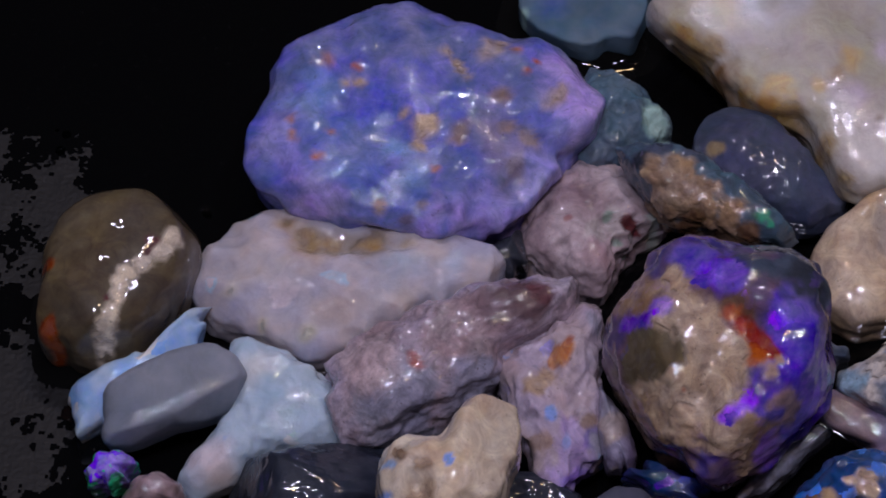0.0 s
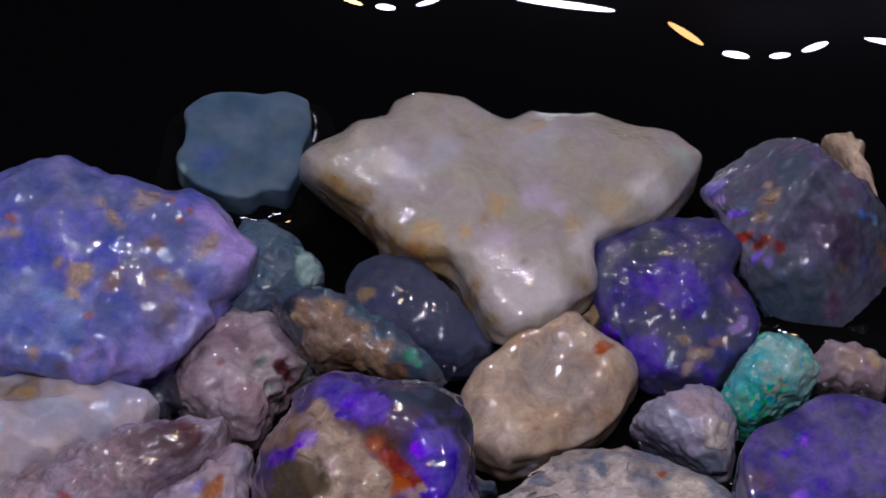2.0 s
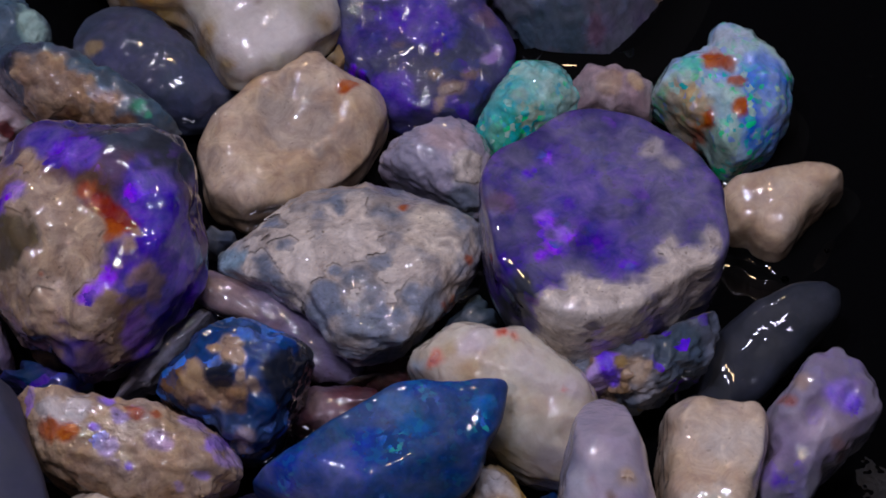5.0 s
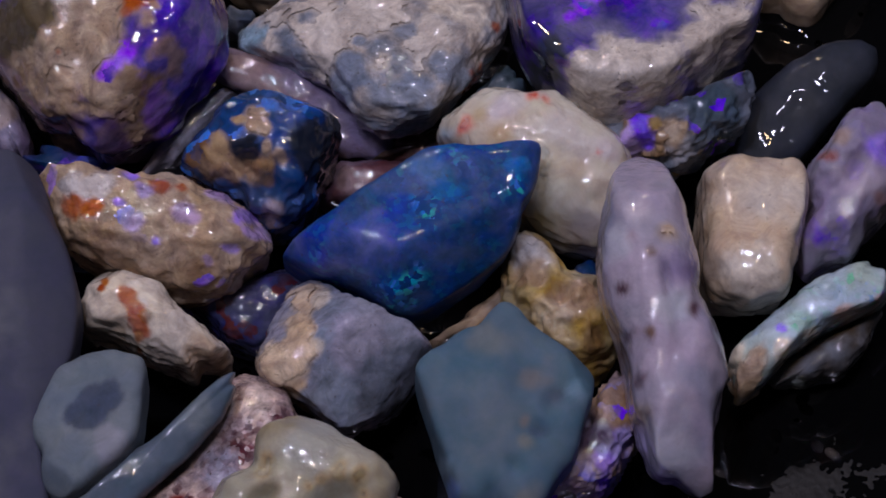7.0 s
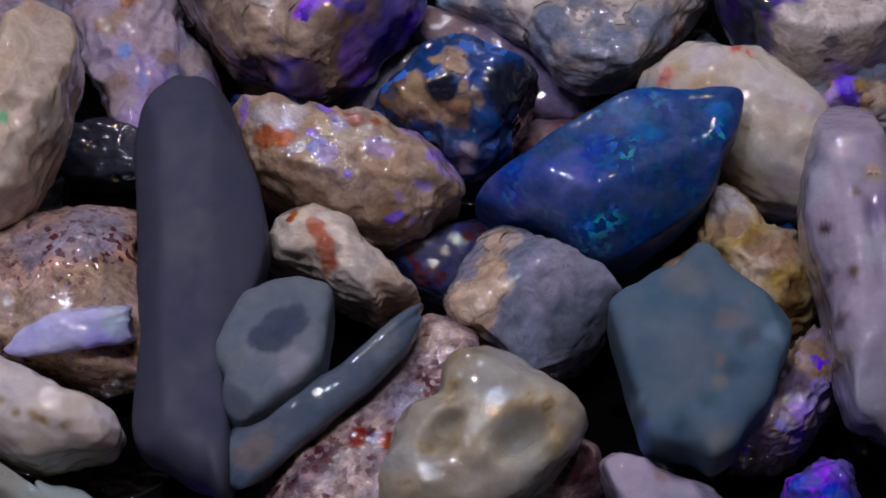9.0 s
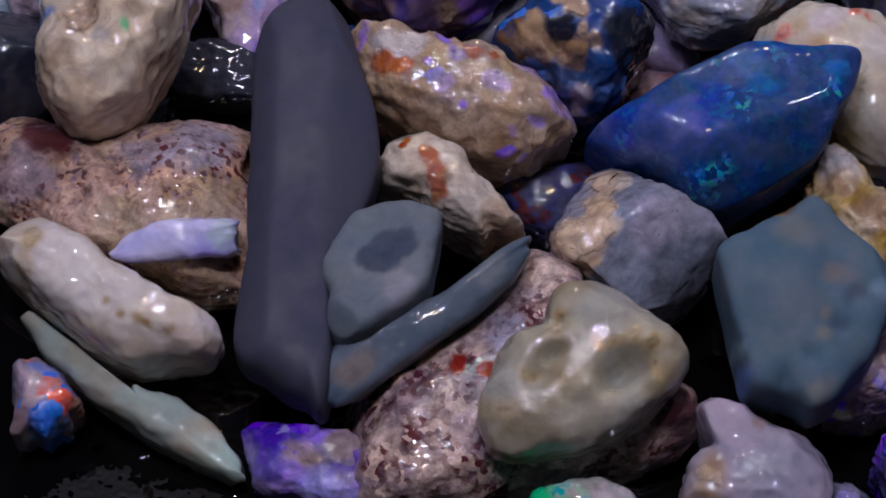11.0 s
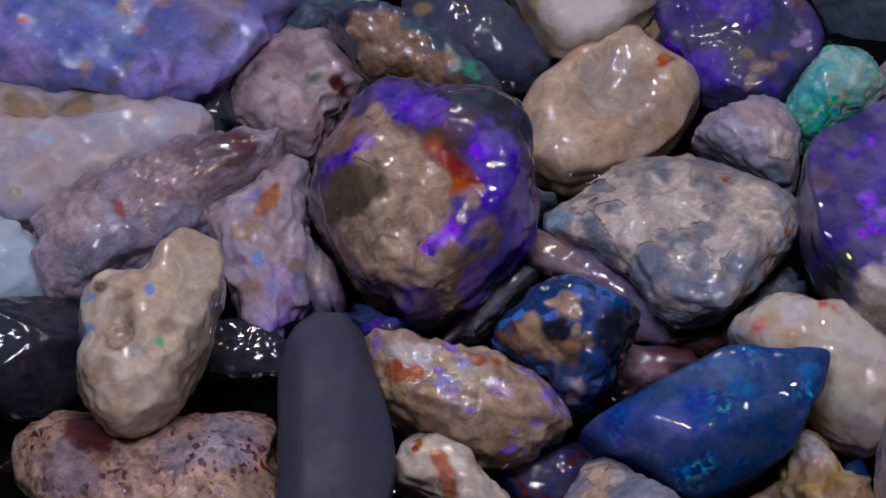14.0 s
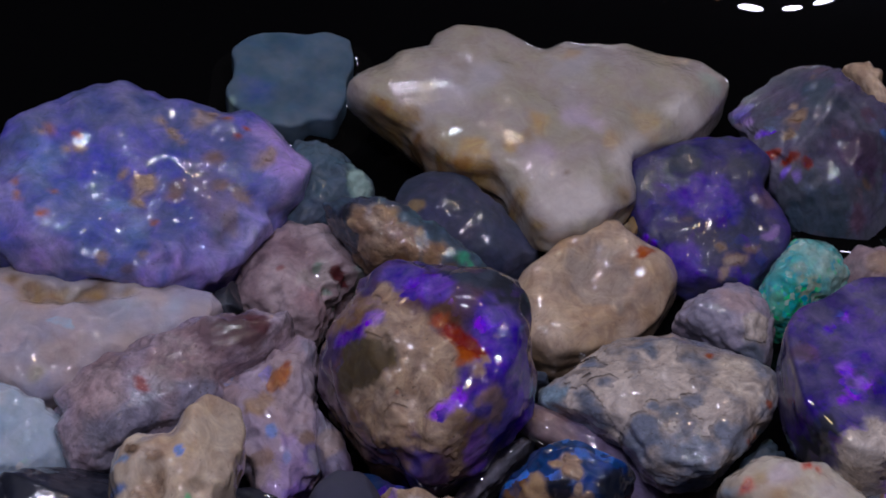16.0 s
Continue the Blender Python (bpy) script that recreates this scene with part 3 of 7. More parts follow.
stone('pebble', 'small grey brown wet pebble', 'pebble', dict(at=(-45.1, -15.7, 4.0), turn=3, half=(2.8, 2.2), top=3, under=4, box=0.72, tilt=20, rough=(0.15, 0.12), seed=8, chips=9, fold=0.0,
         lobes=(0.98, 0.94, 0.94, 0.93, 0.89, 0.87, 0.89, 0.94, 0.98, 0.95, 0.87, 0.86, 0.87, 0.85, 0.82, 0.80, 0.79, 0.82, 0.87, 0.95, 1.05, 1.10, 0.84, 0.68, 0.66, 0.74, 0.79, 0.69, 0.62, 0.59, 0.57, 0.58, 0.61, 0.65, 0.95, 1.04)),
    ('mauve', 'smoke'), (), parts=(), mottle=4.0, flash=(), grain=0.25, bump=0.35, coat=1.0, dry=0.35, play=0.0, cell=1.2, clear=0.15)
stone('opal', 'black potch block with shiny flat faces', 'opal stone', dict(at=(-31.5, -15.4, 4.5), turn=10, half=(7.1, 4.8), top=4, under=4.5, box=0.45, tilt=26, rough=(0.35, 0.12), seed=9, chips=5, fold=0.0,
         lobes=(1.00, 1.09, 1.08, 1.18, 1.37, 1.44, 1.27, 1.12, 1.06, 1.03, 0.98, 0.95, 1.05, 1.19, 1.23, 1.30, 1.41, 1.46, 1.25, 0.99, 0.97, 1.00, 1.00, 0.99, 1.00, 1.06, 1.11, 1.11, 1.09, 1.03, 0.97, 0.98, 1.02, 1.01, 0.95, 0.94), cuts=((60, 35, 0.62), (-70, 40, 0.6), (170, 30, 0.8))),
    ('navyk', 'slated'), (), parts=(), mottle=4.0, flash=(), grain=0.15, bump=0.15, coat=1.0, dry=0.05, play=0.0, cell=1.2, clear=0.15)
stone('opal', 'black potch lump lying in shadow', 'opal stone', dict(at=(-14.0, -13.7, 3.0), turn=-15, half=(4.4, 2.9), top=2.5, under=3, box=0.5, tilt=24, rough=(0.21, 0.12), seed=10, chips=9, fold=0.0,
         lobes=(1.02, 1.01, 1.10, 1.11, 1.02, 0.98, 1.00, 1.07, 1.13, 1.07, 0.92, 0.87, 0.87, 0.86, 0.83, 0.98, 1.15, 1.15, 1.03, 0.96, 0.95, 0.96, 1.03, 1.12, 1.15, 1.01, 0.91, 0.87, 0.82, 0.78, 0.79, 0.82, 0.89, 1.04, 1.15, 1.07)),
    ('navyk', 'slated'), (), parts=(), mottle=4.0, flash=(), grain=0.25, bump=0.2, coat=1.0, dry=0.1, play=0.0, cell=1.2, clear=0.15)
stone('rock', 'mauve grey rough rock with dark veins', 'rock', dict(at=(-22.3, -1.5, 6.0), push=(-1.37, 0.01, -0.01), turn=35, half=(11.2, 4.6), top=5, under=6, box=0.72, tilt=12, rough=(0.65, 0.22), seed=11, chips=14, fold=0.5,
         lobes=(1.11, 1.00, 0.97, 0.94, 0.90, 0.87, 0.85, 0.83, 0.83, 0.84, 0.89, 1.06, 1.12, 1.15, 1.03, 0.95, 0.95, 0.96, 0.99, 1.05, 1.10, 1.07, 1.05, 1.00, 0.92, 0.91, 0.91, 0.89, 0.89, 0.84, 0.68, 0.75, 1.01, 1.16, 1.42, 1.26)),
    ('mauve', 'lilac'), (
    (0.73, -0.09, 2.4, 'mauved', 1), (0.86, -0.16, 1.1, 'maroond', 0.8), (-0.51, -0.48, 3.7, 'greylil', 1), (-0.57, 0.27, 2.8, 'pinkg', 1),
    (-0.28, -0.16, 0.9, 'red', 0.8), (0.09, -0.06, 3.3, 'mauve', 1), (0.44, -0.06, 1.9, 'mauved', 0.7), (0.05, -1.19, 2.8, 'greylil', 1),), parts=(('red', 'red_spot', 'dark red spot'), ('mauved', 'dark_patch', 'dark mauve patch')), mottle=3, flash=(), grain=0.4, bump=0.8, coat=1.0, dry=0.04, play=0.0, cell=1.2, clear=0.15)
stone('opal', 'smooth beige stone with blue opal spots', 'opal stone', dict(at=(-20.6, -20.1, 13.0), push=(-2.59, 0.02, -0), turn=71, half=(8.6, 5.7), top=5, under=7, box=0.72, tilt=24, rough=(0.42, 0.05), seed=12, chips=5, fold=0.25,
         lobes=(1.07, 0.96, 0.82, 0.67, 0.63, 0.69, 0.81, 0.95, 1.03, 1.02, 0.94, 0.85, 0.86, 0.91, 0.90, 0.87, 0.89, 0.92, 0.94, 0.95, 0.90, 0.88, 0.86, 0.83, 0.80, 0.77, 0.75, 0.75, 0.77, 0.78, 0.79, 0.90, 0.98, 1.05, 1.12, 1.15), dents=((-0.06, 0.38, 0.18, 1.5), (-0.24, 0.14, 0.14, 0.9), (0.54, 0.30, 0.12, 0.6), (-0.08, -0.36, 0.12, 0.6),)),
    ('beige', 'cream'), (
    (-0.35, -0.18, 2.5, 'cream', 1), (0.56, -0.26, 2.6, 'cream', 1), (0.19, -0.62, 2, 'cream', 0.8), (-0.17, 0.36, 1.6, 'brownl', 0.7),
    (0.18, 0.76, 0.8, 'brownl', 0.8), (0.14, 0.44, 0.8, 'brownl', 0.6), (-0.55, 0.28, 1.4, 'sand', 0.8), (0.26, 0.09, 0.55, 'skyb', 1),
    (0.29, 0.13, 0.4, 'skyb', 1), (0.05, 0.86, 0.6, 'sky', 0.9), (-0.22, 0.81, 0.6, 'skyb', 0.9), (-0.28, -0.06, 0.7, 'grey', 0.5),
    (-0.16, -0.33, 0.4, 'green', 0.6),), parts=(('skyb', 'opal_spot', 'blue opal spot'), ('brownl', 'brown_patch', 'brown patch'),), wander=0.75, mottle=4.0, flash=(), grain=0.2, bump=0.16, coat=1.0, dry=0.05, play=0.0, cell=1.2, clear=0.1)
stone('opal', 'jagged opal shard with rust and blue flashes', 'opal stone', dict(at=(-11.8, -7.9, 9.0), push=(4.36, 0, 0.16), turn=-89, half=(8.0, 4.9), top=4, under=6, box=0.72, tilt=26, rough=(0.56, 0.12), seed=13, chips=10, fold=0.5,
         lobes=(1.00, 0.91, 0.76, 0.76, 0.83, 0.91, 0.94, 0.87, 0.83, 0.76, 0.65, 0.63, 0.69, 0.80, 0.96, 1.24, 1.10, 0.90, 0.77, 0.74, 0.71, 0.70, 0.74, 0.80, 0.94, 1.02, 0.95, 0.79, 0.72, 0.68, 0.64, 0.66, 0.70, 0.78, 0.96, 1.03), dents=((0.1, 0.2, 0.15, 1.4), (-0.3, -0.2, 0.2, 1))),
    ('pinkg', 'lilac'), (
    (-0.19, -0.30, 1.6, 'sandb', 0.9), (-0.44, -0.61, 1.3, 'lilac', 1), (0.51, 0.24, 2, 'lavm', 0.7), (0.83, 0.08, 1.8, 'pinklav', 0.4),
    (0.29, 0.44, 1.1, 'brownl', 0.8), (0.50, -0.31, 0.9, 'brownl', 0.6), (0.47, 0.69, 1.1, 'violetm', 0.7), (0.75, 0.35, 1, 'violetsoft', 0.6),
    (-0.75, 0.50, 1, 'lilg', 1), (0.51, 0.82, 1.2, 'lilg', 0.9), (-0.41, 0.12, 0.8, 'rustl', 1), (-0.38, -0.07, 0.6, 'rustl', 0.9),
    (-0.51, 0.14, 0.4, 'rust', 0.9), (0.21, -0.12, 0.6, 'skyb', 0.8), (0.50, 0.10, 0.5, 'skyb', 0.6), (0.61, 0.76, 0.4, 'sky', 0.9),), parts=(('rustl', 'rust_patch', 'orange rust patch'),), wander=0.8, mottle=4.0, flash=('blue', 'lav', 'skyb'), grain=0.25, bump=0.35, coat=1.0, dry=0.04, play=0.04, cell=1.5, clear=0.15)
stone('opal', 'grey blue wet opal splinter', 'opal stone', dict(at=(-7.3, -8.9, 6.0), turn=-74, half=(4.1, 1.3), top=2.5, under=5, box=0.72, tilt=26, rough=(0.14, 0.12), seed=14, chips=9, fold=0.0,
         lobes=(0.62, 0.57, 0.60, 0.84, 0.94, 0.97, 1.10, 1.19, 1.11, 1.06, 1.09, 1.08, 0.97, 0.88, 0.86, 0.89, 0.89, 0.92, 1.13, 1.15, 1.03, 0.95, 0.93, 0.92, 0.94, 1.01, 1.06, 1.02, 1.03, 1.05, 1.10, 0.94, 0.80, 0.71, 0.66, 0.66)),
    ('greylil', 'lilacd'), (
    (-0.22, -0.22, 1.4, 'sand', 0.5),), parts=(), mottle=4.0, flash=(), grain=0.25, bump=0.4, coat=1.0, dry=0.35, play=0.0, cell=1.2, clear=0.15)
stone('opal', 'large rounded violet opal with brown crust and red spot', 'opal stone', dict(at=(0.9, -3.2, 11.0), push=(-3.32, -0.21, 0.11), turn=79, half=(10.0, 8.8), top=8, under=10, box=0.72, tilt=26, rough=(0.85, 0.10), seed=15, chips=9, fold=0.45,
         lobes=(0.92, 0.88, 0.91, 1.01, 1.04, 1.02, 0.94, 0.95, 1.03, 1.07, 1.05, 0.99, 0.93, 0.88, 0.86, 0.87, 0.88, 0.89, 0.94, 1.01, 1.01, 0.98, 0.99, 0.96, 0.92, 0.94, 0.99, 1.01, 1.00, 0.97, 1.00, 1.06, 1.07, 1.08, 1.02, 0.97), dents=((-0.45, 0.1, 0.22, 1.6), (0.1, -0.1, 0.35, 1.2), (0.3, 0.25, 0.18, 1.2))),
    ('violetd', 'brownv'), (
    (-0.07, -0.67, 3.6, 'violetm', 1), (-0.25, -0.90, 3.2, 'violetm', 1), (-0.57, -0.63, 2.6, 'violetm', 1), (0.32, -0.62, 2.6, 'violetm', 1),
    (-0.85, -0.02, 2, 'violetm', 1), (0.76, -0.37, 3, 'slate', 1), (0.71, -0.61, 2.6, 'slated', 1), (0.68, -0.04, 1.6, 'slate', 0.8),
    (-0.42, 0.80, 2.4, 'brownv', 1), (-0.70, 0.51, 3, 'brownl', 0.9), (-0.86, 0.26, 2, 'brownv', 1), (0.30, 0.92, 2.6, 'brownl', 0.9),
    (-0.21, 0.15, 4.6, 'sandp', 1), (0.09, 0.39, 2.9, 'sandp', 1), (-0.55, 0.28, 3.3, 'sandp', 1), (-0.63, -0.18, 3.1, 'sandp', 1),
    (-0.43, -0.02, 3.3, 'sandp', 1), (0.42, 0.48, 1.5, 'sandp', 0.9), (-0.39, 0.44, 2.4, 'sandp', 1), (-0.60, -0.49, 1.6, 'brownl', 1),
    (-0.37, -0.67, 1, 'brownl', 0.8), (0.27, -0.03, 1.6, 'brown', 0.9), (-0.17, 0.64, 2.2, 'smoke2', 1), (-0.30, 0.66, 1.8, 'smoke2', 1),
    (-0.10, 0.55, 1.2, 'smoke2', 1), (0.62, 0.45, 1.8, 'violetm', 1), (0.53, 0.09, 1.8, 'violet', 0.45), (0.52, 0.24, 1.2, 'violet', 0.45),
    (0.04, 0.71, 0.9, 'violet', 0.45), (-0.03, 0.87, 0.9, 'violet', 0.45), (0.16, 0.63, 0.8, 'violet', 0.45), (-0.54, -0.31, 1, 'violetb', 0.9),
    (-0.42, -0.39, 0.7, 'violetb', 0.9), (-0.63, -0.23, 0.6, 'violetb', 0.7), (0.29, -0.54, 0.9, 'violet', 0.45), (-0.21, -0.97, 1.2, 'violet', 0.45),
    (-0.64, -0.58, 1.2, 'violet', 0.45), (0.21, 0.00, 0.9, 'rust', 1), (0.11, -0.13, 1.2, 'red', 1), (0.05, -0.24, 1.5, 'red', 1),
    (0.01, -0.38, 1.2, 'red', 1), (-0.08, -0.26, 0.9, 'rust', 0.8), (-0.50, 0.62, 0.45, 'sand', 0.9), (-0.46, 0.53, 0.45, 'sand', 0.9),
    (-0.36, 0.46, 0.5, 'sand', 0.9), (-0.19, -0.44, 0.5, 'sand', 0.8), (-0.07, -0.50, 0.4, 'sand', 0.8), (-0.65, 0.27, 0.9, 'sand', 0.8),
    (-0.46, 0.30, 0.25, 'rust', 1),
    (0.53, 0.09, 2.9, 'fire', 1), (0.52, 0.24, 1.9, 'fire', 1), (0.04, 0.71, 1.4, 'fire', 1), (-0.03, 0.87, 1.4, 'fire', 1), (0.16, 0.63, 1.3, 'fire', 1), (-0.54, -0.31, 1.6, 'fire', 1), (-0.42, -0.39, 1.1, 'fire', 1), (-0.63, -0.23, 1.0, 'fire', 1), (0.29, -0.54, 1.4, 'fire', 1), (-0.21, -0.97, 1.9, 'fire', 1), (-0.64, -0.58, 1.9, 'fire', 1),), parts=(('sandp', 'crust', 'sandy brown crust'), ('red', 'red_spot', 'glassy red spot'), ('smoke2', 'amber_window', 'dark amber window'), ('slate', 'grey_cap', 'dark grey glassy cap'),), wander=0.8, mottle=4.0, flash=('violet', 'violetm', 'blue', 'violetb'), grain=0.25, bump=0.3, coat=1.0, dry=0.1, play=0.12, cell=1.3, clear=0.15)
stone('opal', 'grey teal opal with a pale broken edge', 'opal stone', dict(at=(-8.5, 26.0, 5.0), turn=-89, half=(5.5, 4.4), top=3.5, under=5, box=0.72, tilt=8, rough=(0.30, 0.12), seed=16, chips=9, fold=0.35,
         lobes=(0.83, 0.81, 0.76, 0.75, 0.76, 0.79, 0.86, 0.93, 1.02, 1.10, 0.96, 0.87, 0.82, 0.80, 0.78, 0.77, 0.78, 0.80, 0.88, 0.98, 1.06, 1.11, 0.99, 0.91, 0.81, 0.75, 0.74, 0.80, 0.83, 0.84, 0.89, 0.99, 1.06, 1.06, 0.93, 0.86)),
    ('tealgrey', 'slateb'), (
    (0.11, 0.80, 2.0, 'greenw', 0.8), (-0.44, 0.11, 2.0, 'tealgrey', 1), (0.87, -0.21, 2.0, 'slateb', 1),), parts=(('greenw', 'pale_edge', 'pale broken edge'),), mottle=4.0, flash=(), grain=0.25, bump=0.5, coat=1.0, dry=0.12, play=0.0, cell=1.2, clear=0.15)
stone('opal', 'blade of teal opal on brown ironstone', 'opal stone', dict(at=(-0.6, 16.2, 8.0), turn=-27, half=(8.4, 3.4), top=3, under=5, box=0.72, tilt=22, rough=(0.32, 0.12), seed=17, chips=9, fold=0.3,
         lobes=(1.13, 1.07, 0.97, 0.86, 0.81, 0.81, 0.81, 0.78, 0.75, 0.74, 0.77, 0.87, 0.92, 0.89, 0.84, 0.87, 0.90, 0.95, 0.99, 0.90, 0.87, 0.86, 0.83, 0.81, 0.85, 0.89, 0.92, 0.78, 0.71, 0.70, 0.71, 0.75, 0.79, 0.83, 0.92, 1.08)),
    ('slate', 'tealg2'), (
    (0.15, 0.67, 1, 'tealgrey', 1), (0.71, 0.01, 0.6, 'greend', 0.8), (0.82, -0.12, 0.5, 'greend', 0.9), (0.43, 0.31, 0.7, 'slateb', 1),
    (-0.62, 0.26, 1.2, 'slate', 1), (-0.29, 0.59, 1, 'slate', 1), (-0.74, -0.14, 0.8, 'slated', 1), (-0.57, -0.27, 1.2, 'brownl', 1),
    (-0.30, -0.34, 2, 'brownl', 1), (0.06, -0.38, 2, 'brownl', 1), (0.40, -0.39, 1.6, 'brownl', 1), (0.65, -0.40, 0.9, 'brown', 0.9),
    (-0.31, -0.72, 1.6, 'brownl', 1), (0.01, -0.80, 1.2, 'brown', 0.9),), parts=(('brownl', 'ironstone_back', 'brown ironstone back'),), wander=0.75, mottle=4.0, flash=(), grain=0.25, bump=0.6, coat=1.0, dry=0.12, play=0.25, cell=1.2, clear=0.15)
stone('opal', 'dark blue grey potch with a smooth skin', 'opal stone', dict(at=(4.9, 21.7, 5.0), push=(0.07, -0, 0), turn=-43, half=(7.4, 4.6), top=3.5, under=5, box=0.72, tilt=8, rough=(0.35, 0.04), seed=18, chips=9, fold=0.12,
         lobes=(0.95, 1.00, 1.15, 1.22, 1.11, 0.95, 0.84, 0.80, 0.79, 0.81, 0.89, 1.04, 1.14, 1.13, 1.09, 1.03, 0.99, 1.00, 1.02, 0.99, 1.00, 1.03, 1.04, 1.05, 1.08, 1.06, 0.99, 0.92, 0.87, 0.84, 0.82, 0.81, 0.83, 0.87, 0.90, 0.92)),
    ('slate', 'slatev'), (
    (-0.47, -0.56, 1.0, 'gold', 0.5), (-0.01, -0.72, 3.0, 'slatev', 1),), parts=(), mottle=4.0, flash=(), grain=0.25, bump=0.12, coat=1.0, dry=0.15, play=0.0, cell=1.2, clear=0.15)
stone('rock', 'pinkish grey stone with dark red stains', 'rock', dict(at=(-10.5, 14.0, 4.5), push=(3.05, 0.01, 0.06), turn=57, half=(5.9, 5.1), top=4.5, under=4.5, box=0.72, tilt=12, rough=(0.49, 0.22), seed=19, chips=14, fold=0.5,
         lobes=(0.99, 0.98, 0.96, 0.98, 0.98, 0.99, 1.01, 0.99, 1.00, 0.98, 0.97, 0.99, 0.97, 0.96, 1.04, 1.09, 0.99, 0.95, 0.93, 0.95, 0.99, 1.06, 1.14, 1.18, 1.02, 0.86, 0.75, 0.73, 0.75, 0.79, 1.09, 1.43, 1.24, 1.07, 1.01, 0.98), dents=((0, -0.4, 0.25, 1.2),)),
    ('pinkg', 'mauve'), (
    (-0.55, 0.04, 2, 'pinkg', 1), (-0.49, -0.73, 1.6, 'mauvel', 0.8), (0.19, 0.19, 1.4, 'mauved', 0.5), (-0.37, 0.55, 1, 'mauved', 0.4),
    (0.20, -0.51, 1.2, 'creamw', 0.6), (-0.12, -0.32, 1.2, 'creamw', 0.6), (0.29, -0.70, 0.55, 'maroon', 1), (0.32, -0.76, 0.4, 'maroon', 1),
    (0.15, -0.38, 0.5, 'greend', 0.4), (-0.02, -0.69, 0.4, 'greend', 0.35), (0.54, -0.96, 0.6, 'greenw', 0.4), (-0.31, 0.13, 0.4, 'red', 0.6),
    (-0.91, -0.02, 0.8, 'mauved', 0.5),), parts=(('red', 'red_spot', 'dark red spot'), ('maroon', 'maroon_patch', 'dark maroon patch')), wander=0.75, mottle=4.0, flash=(), grain=0.25, bump=0.6, coat=1.0, dry=0.04, play=0.2, cell=1.2, clear=0.15)
RIMMED.append(stone('opal', 'flat pale blue grey opal chip', 'opal stone', dict(at=(-11.7, 45.4, 2.5), push=(-0.5, 0, 0.4), turn=51, half=(7.2, 6.5), top=1.5, under=4.5, box=0.35, tilt=15, rough=(0.12, 0.05), seed=20, chips=2, fold=0,
         lobes=(1.05, 0.94, 0.82, 0.79, 0.80, 0.83, 0.88, 0.95, 0.99, 1.03, 1.04, 0.92, 0.87, 0.88, 0.97, 0.98, 0.94, 0.92, 0.90, 0.87, 0.87, 0.86, 0.88, 0.87, 0.82, 0.89, 1.02, 0.97, 0.93, 0.89, 0.84, 0.86, 0.93, 0.98, 1.03, 1.10), cuts=((0, 90, 0.45),)),
    ('chipg', 'chipd'), (
    (-0.50, 0.22, 1.9, 'blue', 0.25), (-0.13, -1.05, 1.6, 'slate', 0.5), (-0.86, 0.41, 0.5, 'greenw', 0.6),), parts=(), mottle=4.0, flash=(), grain=0.06, bump=0.1, coat=0.0, dry=1.0, play=0.15, cell=2.5, clear=0.6))
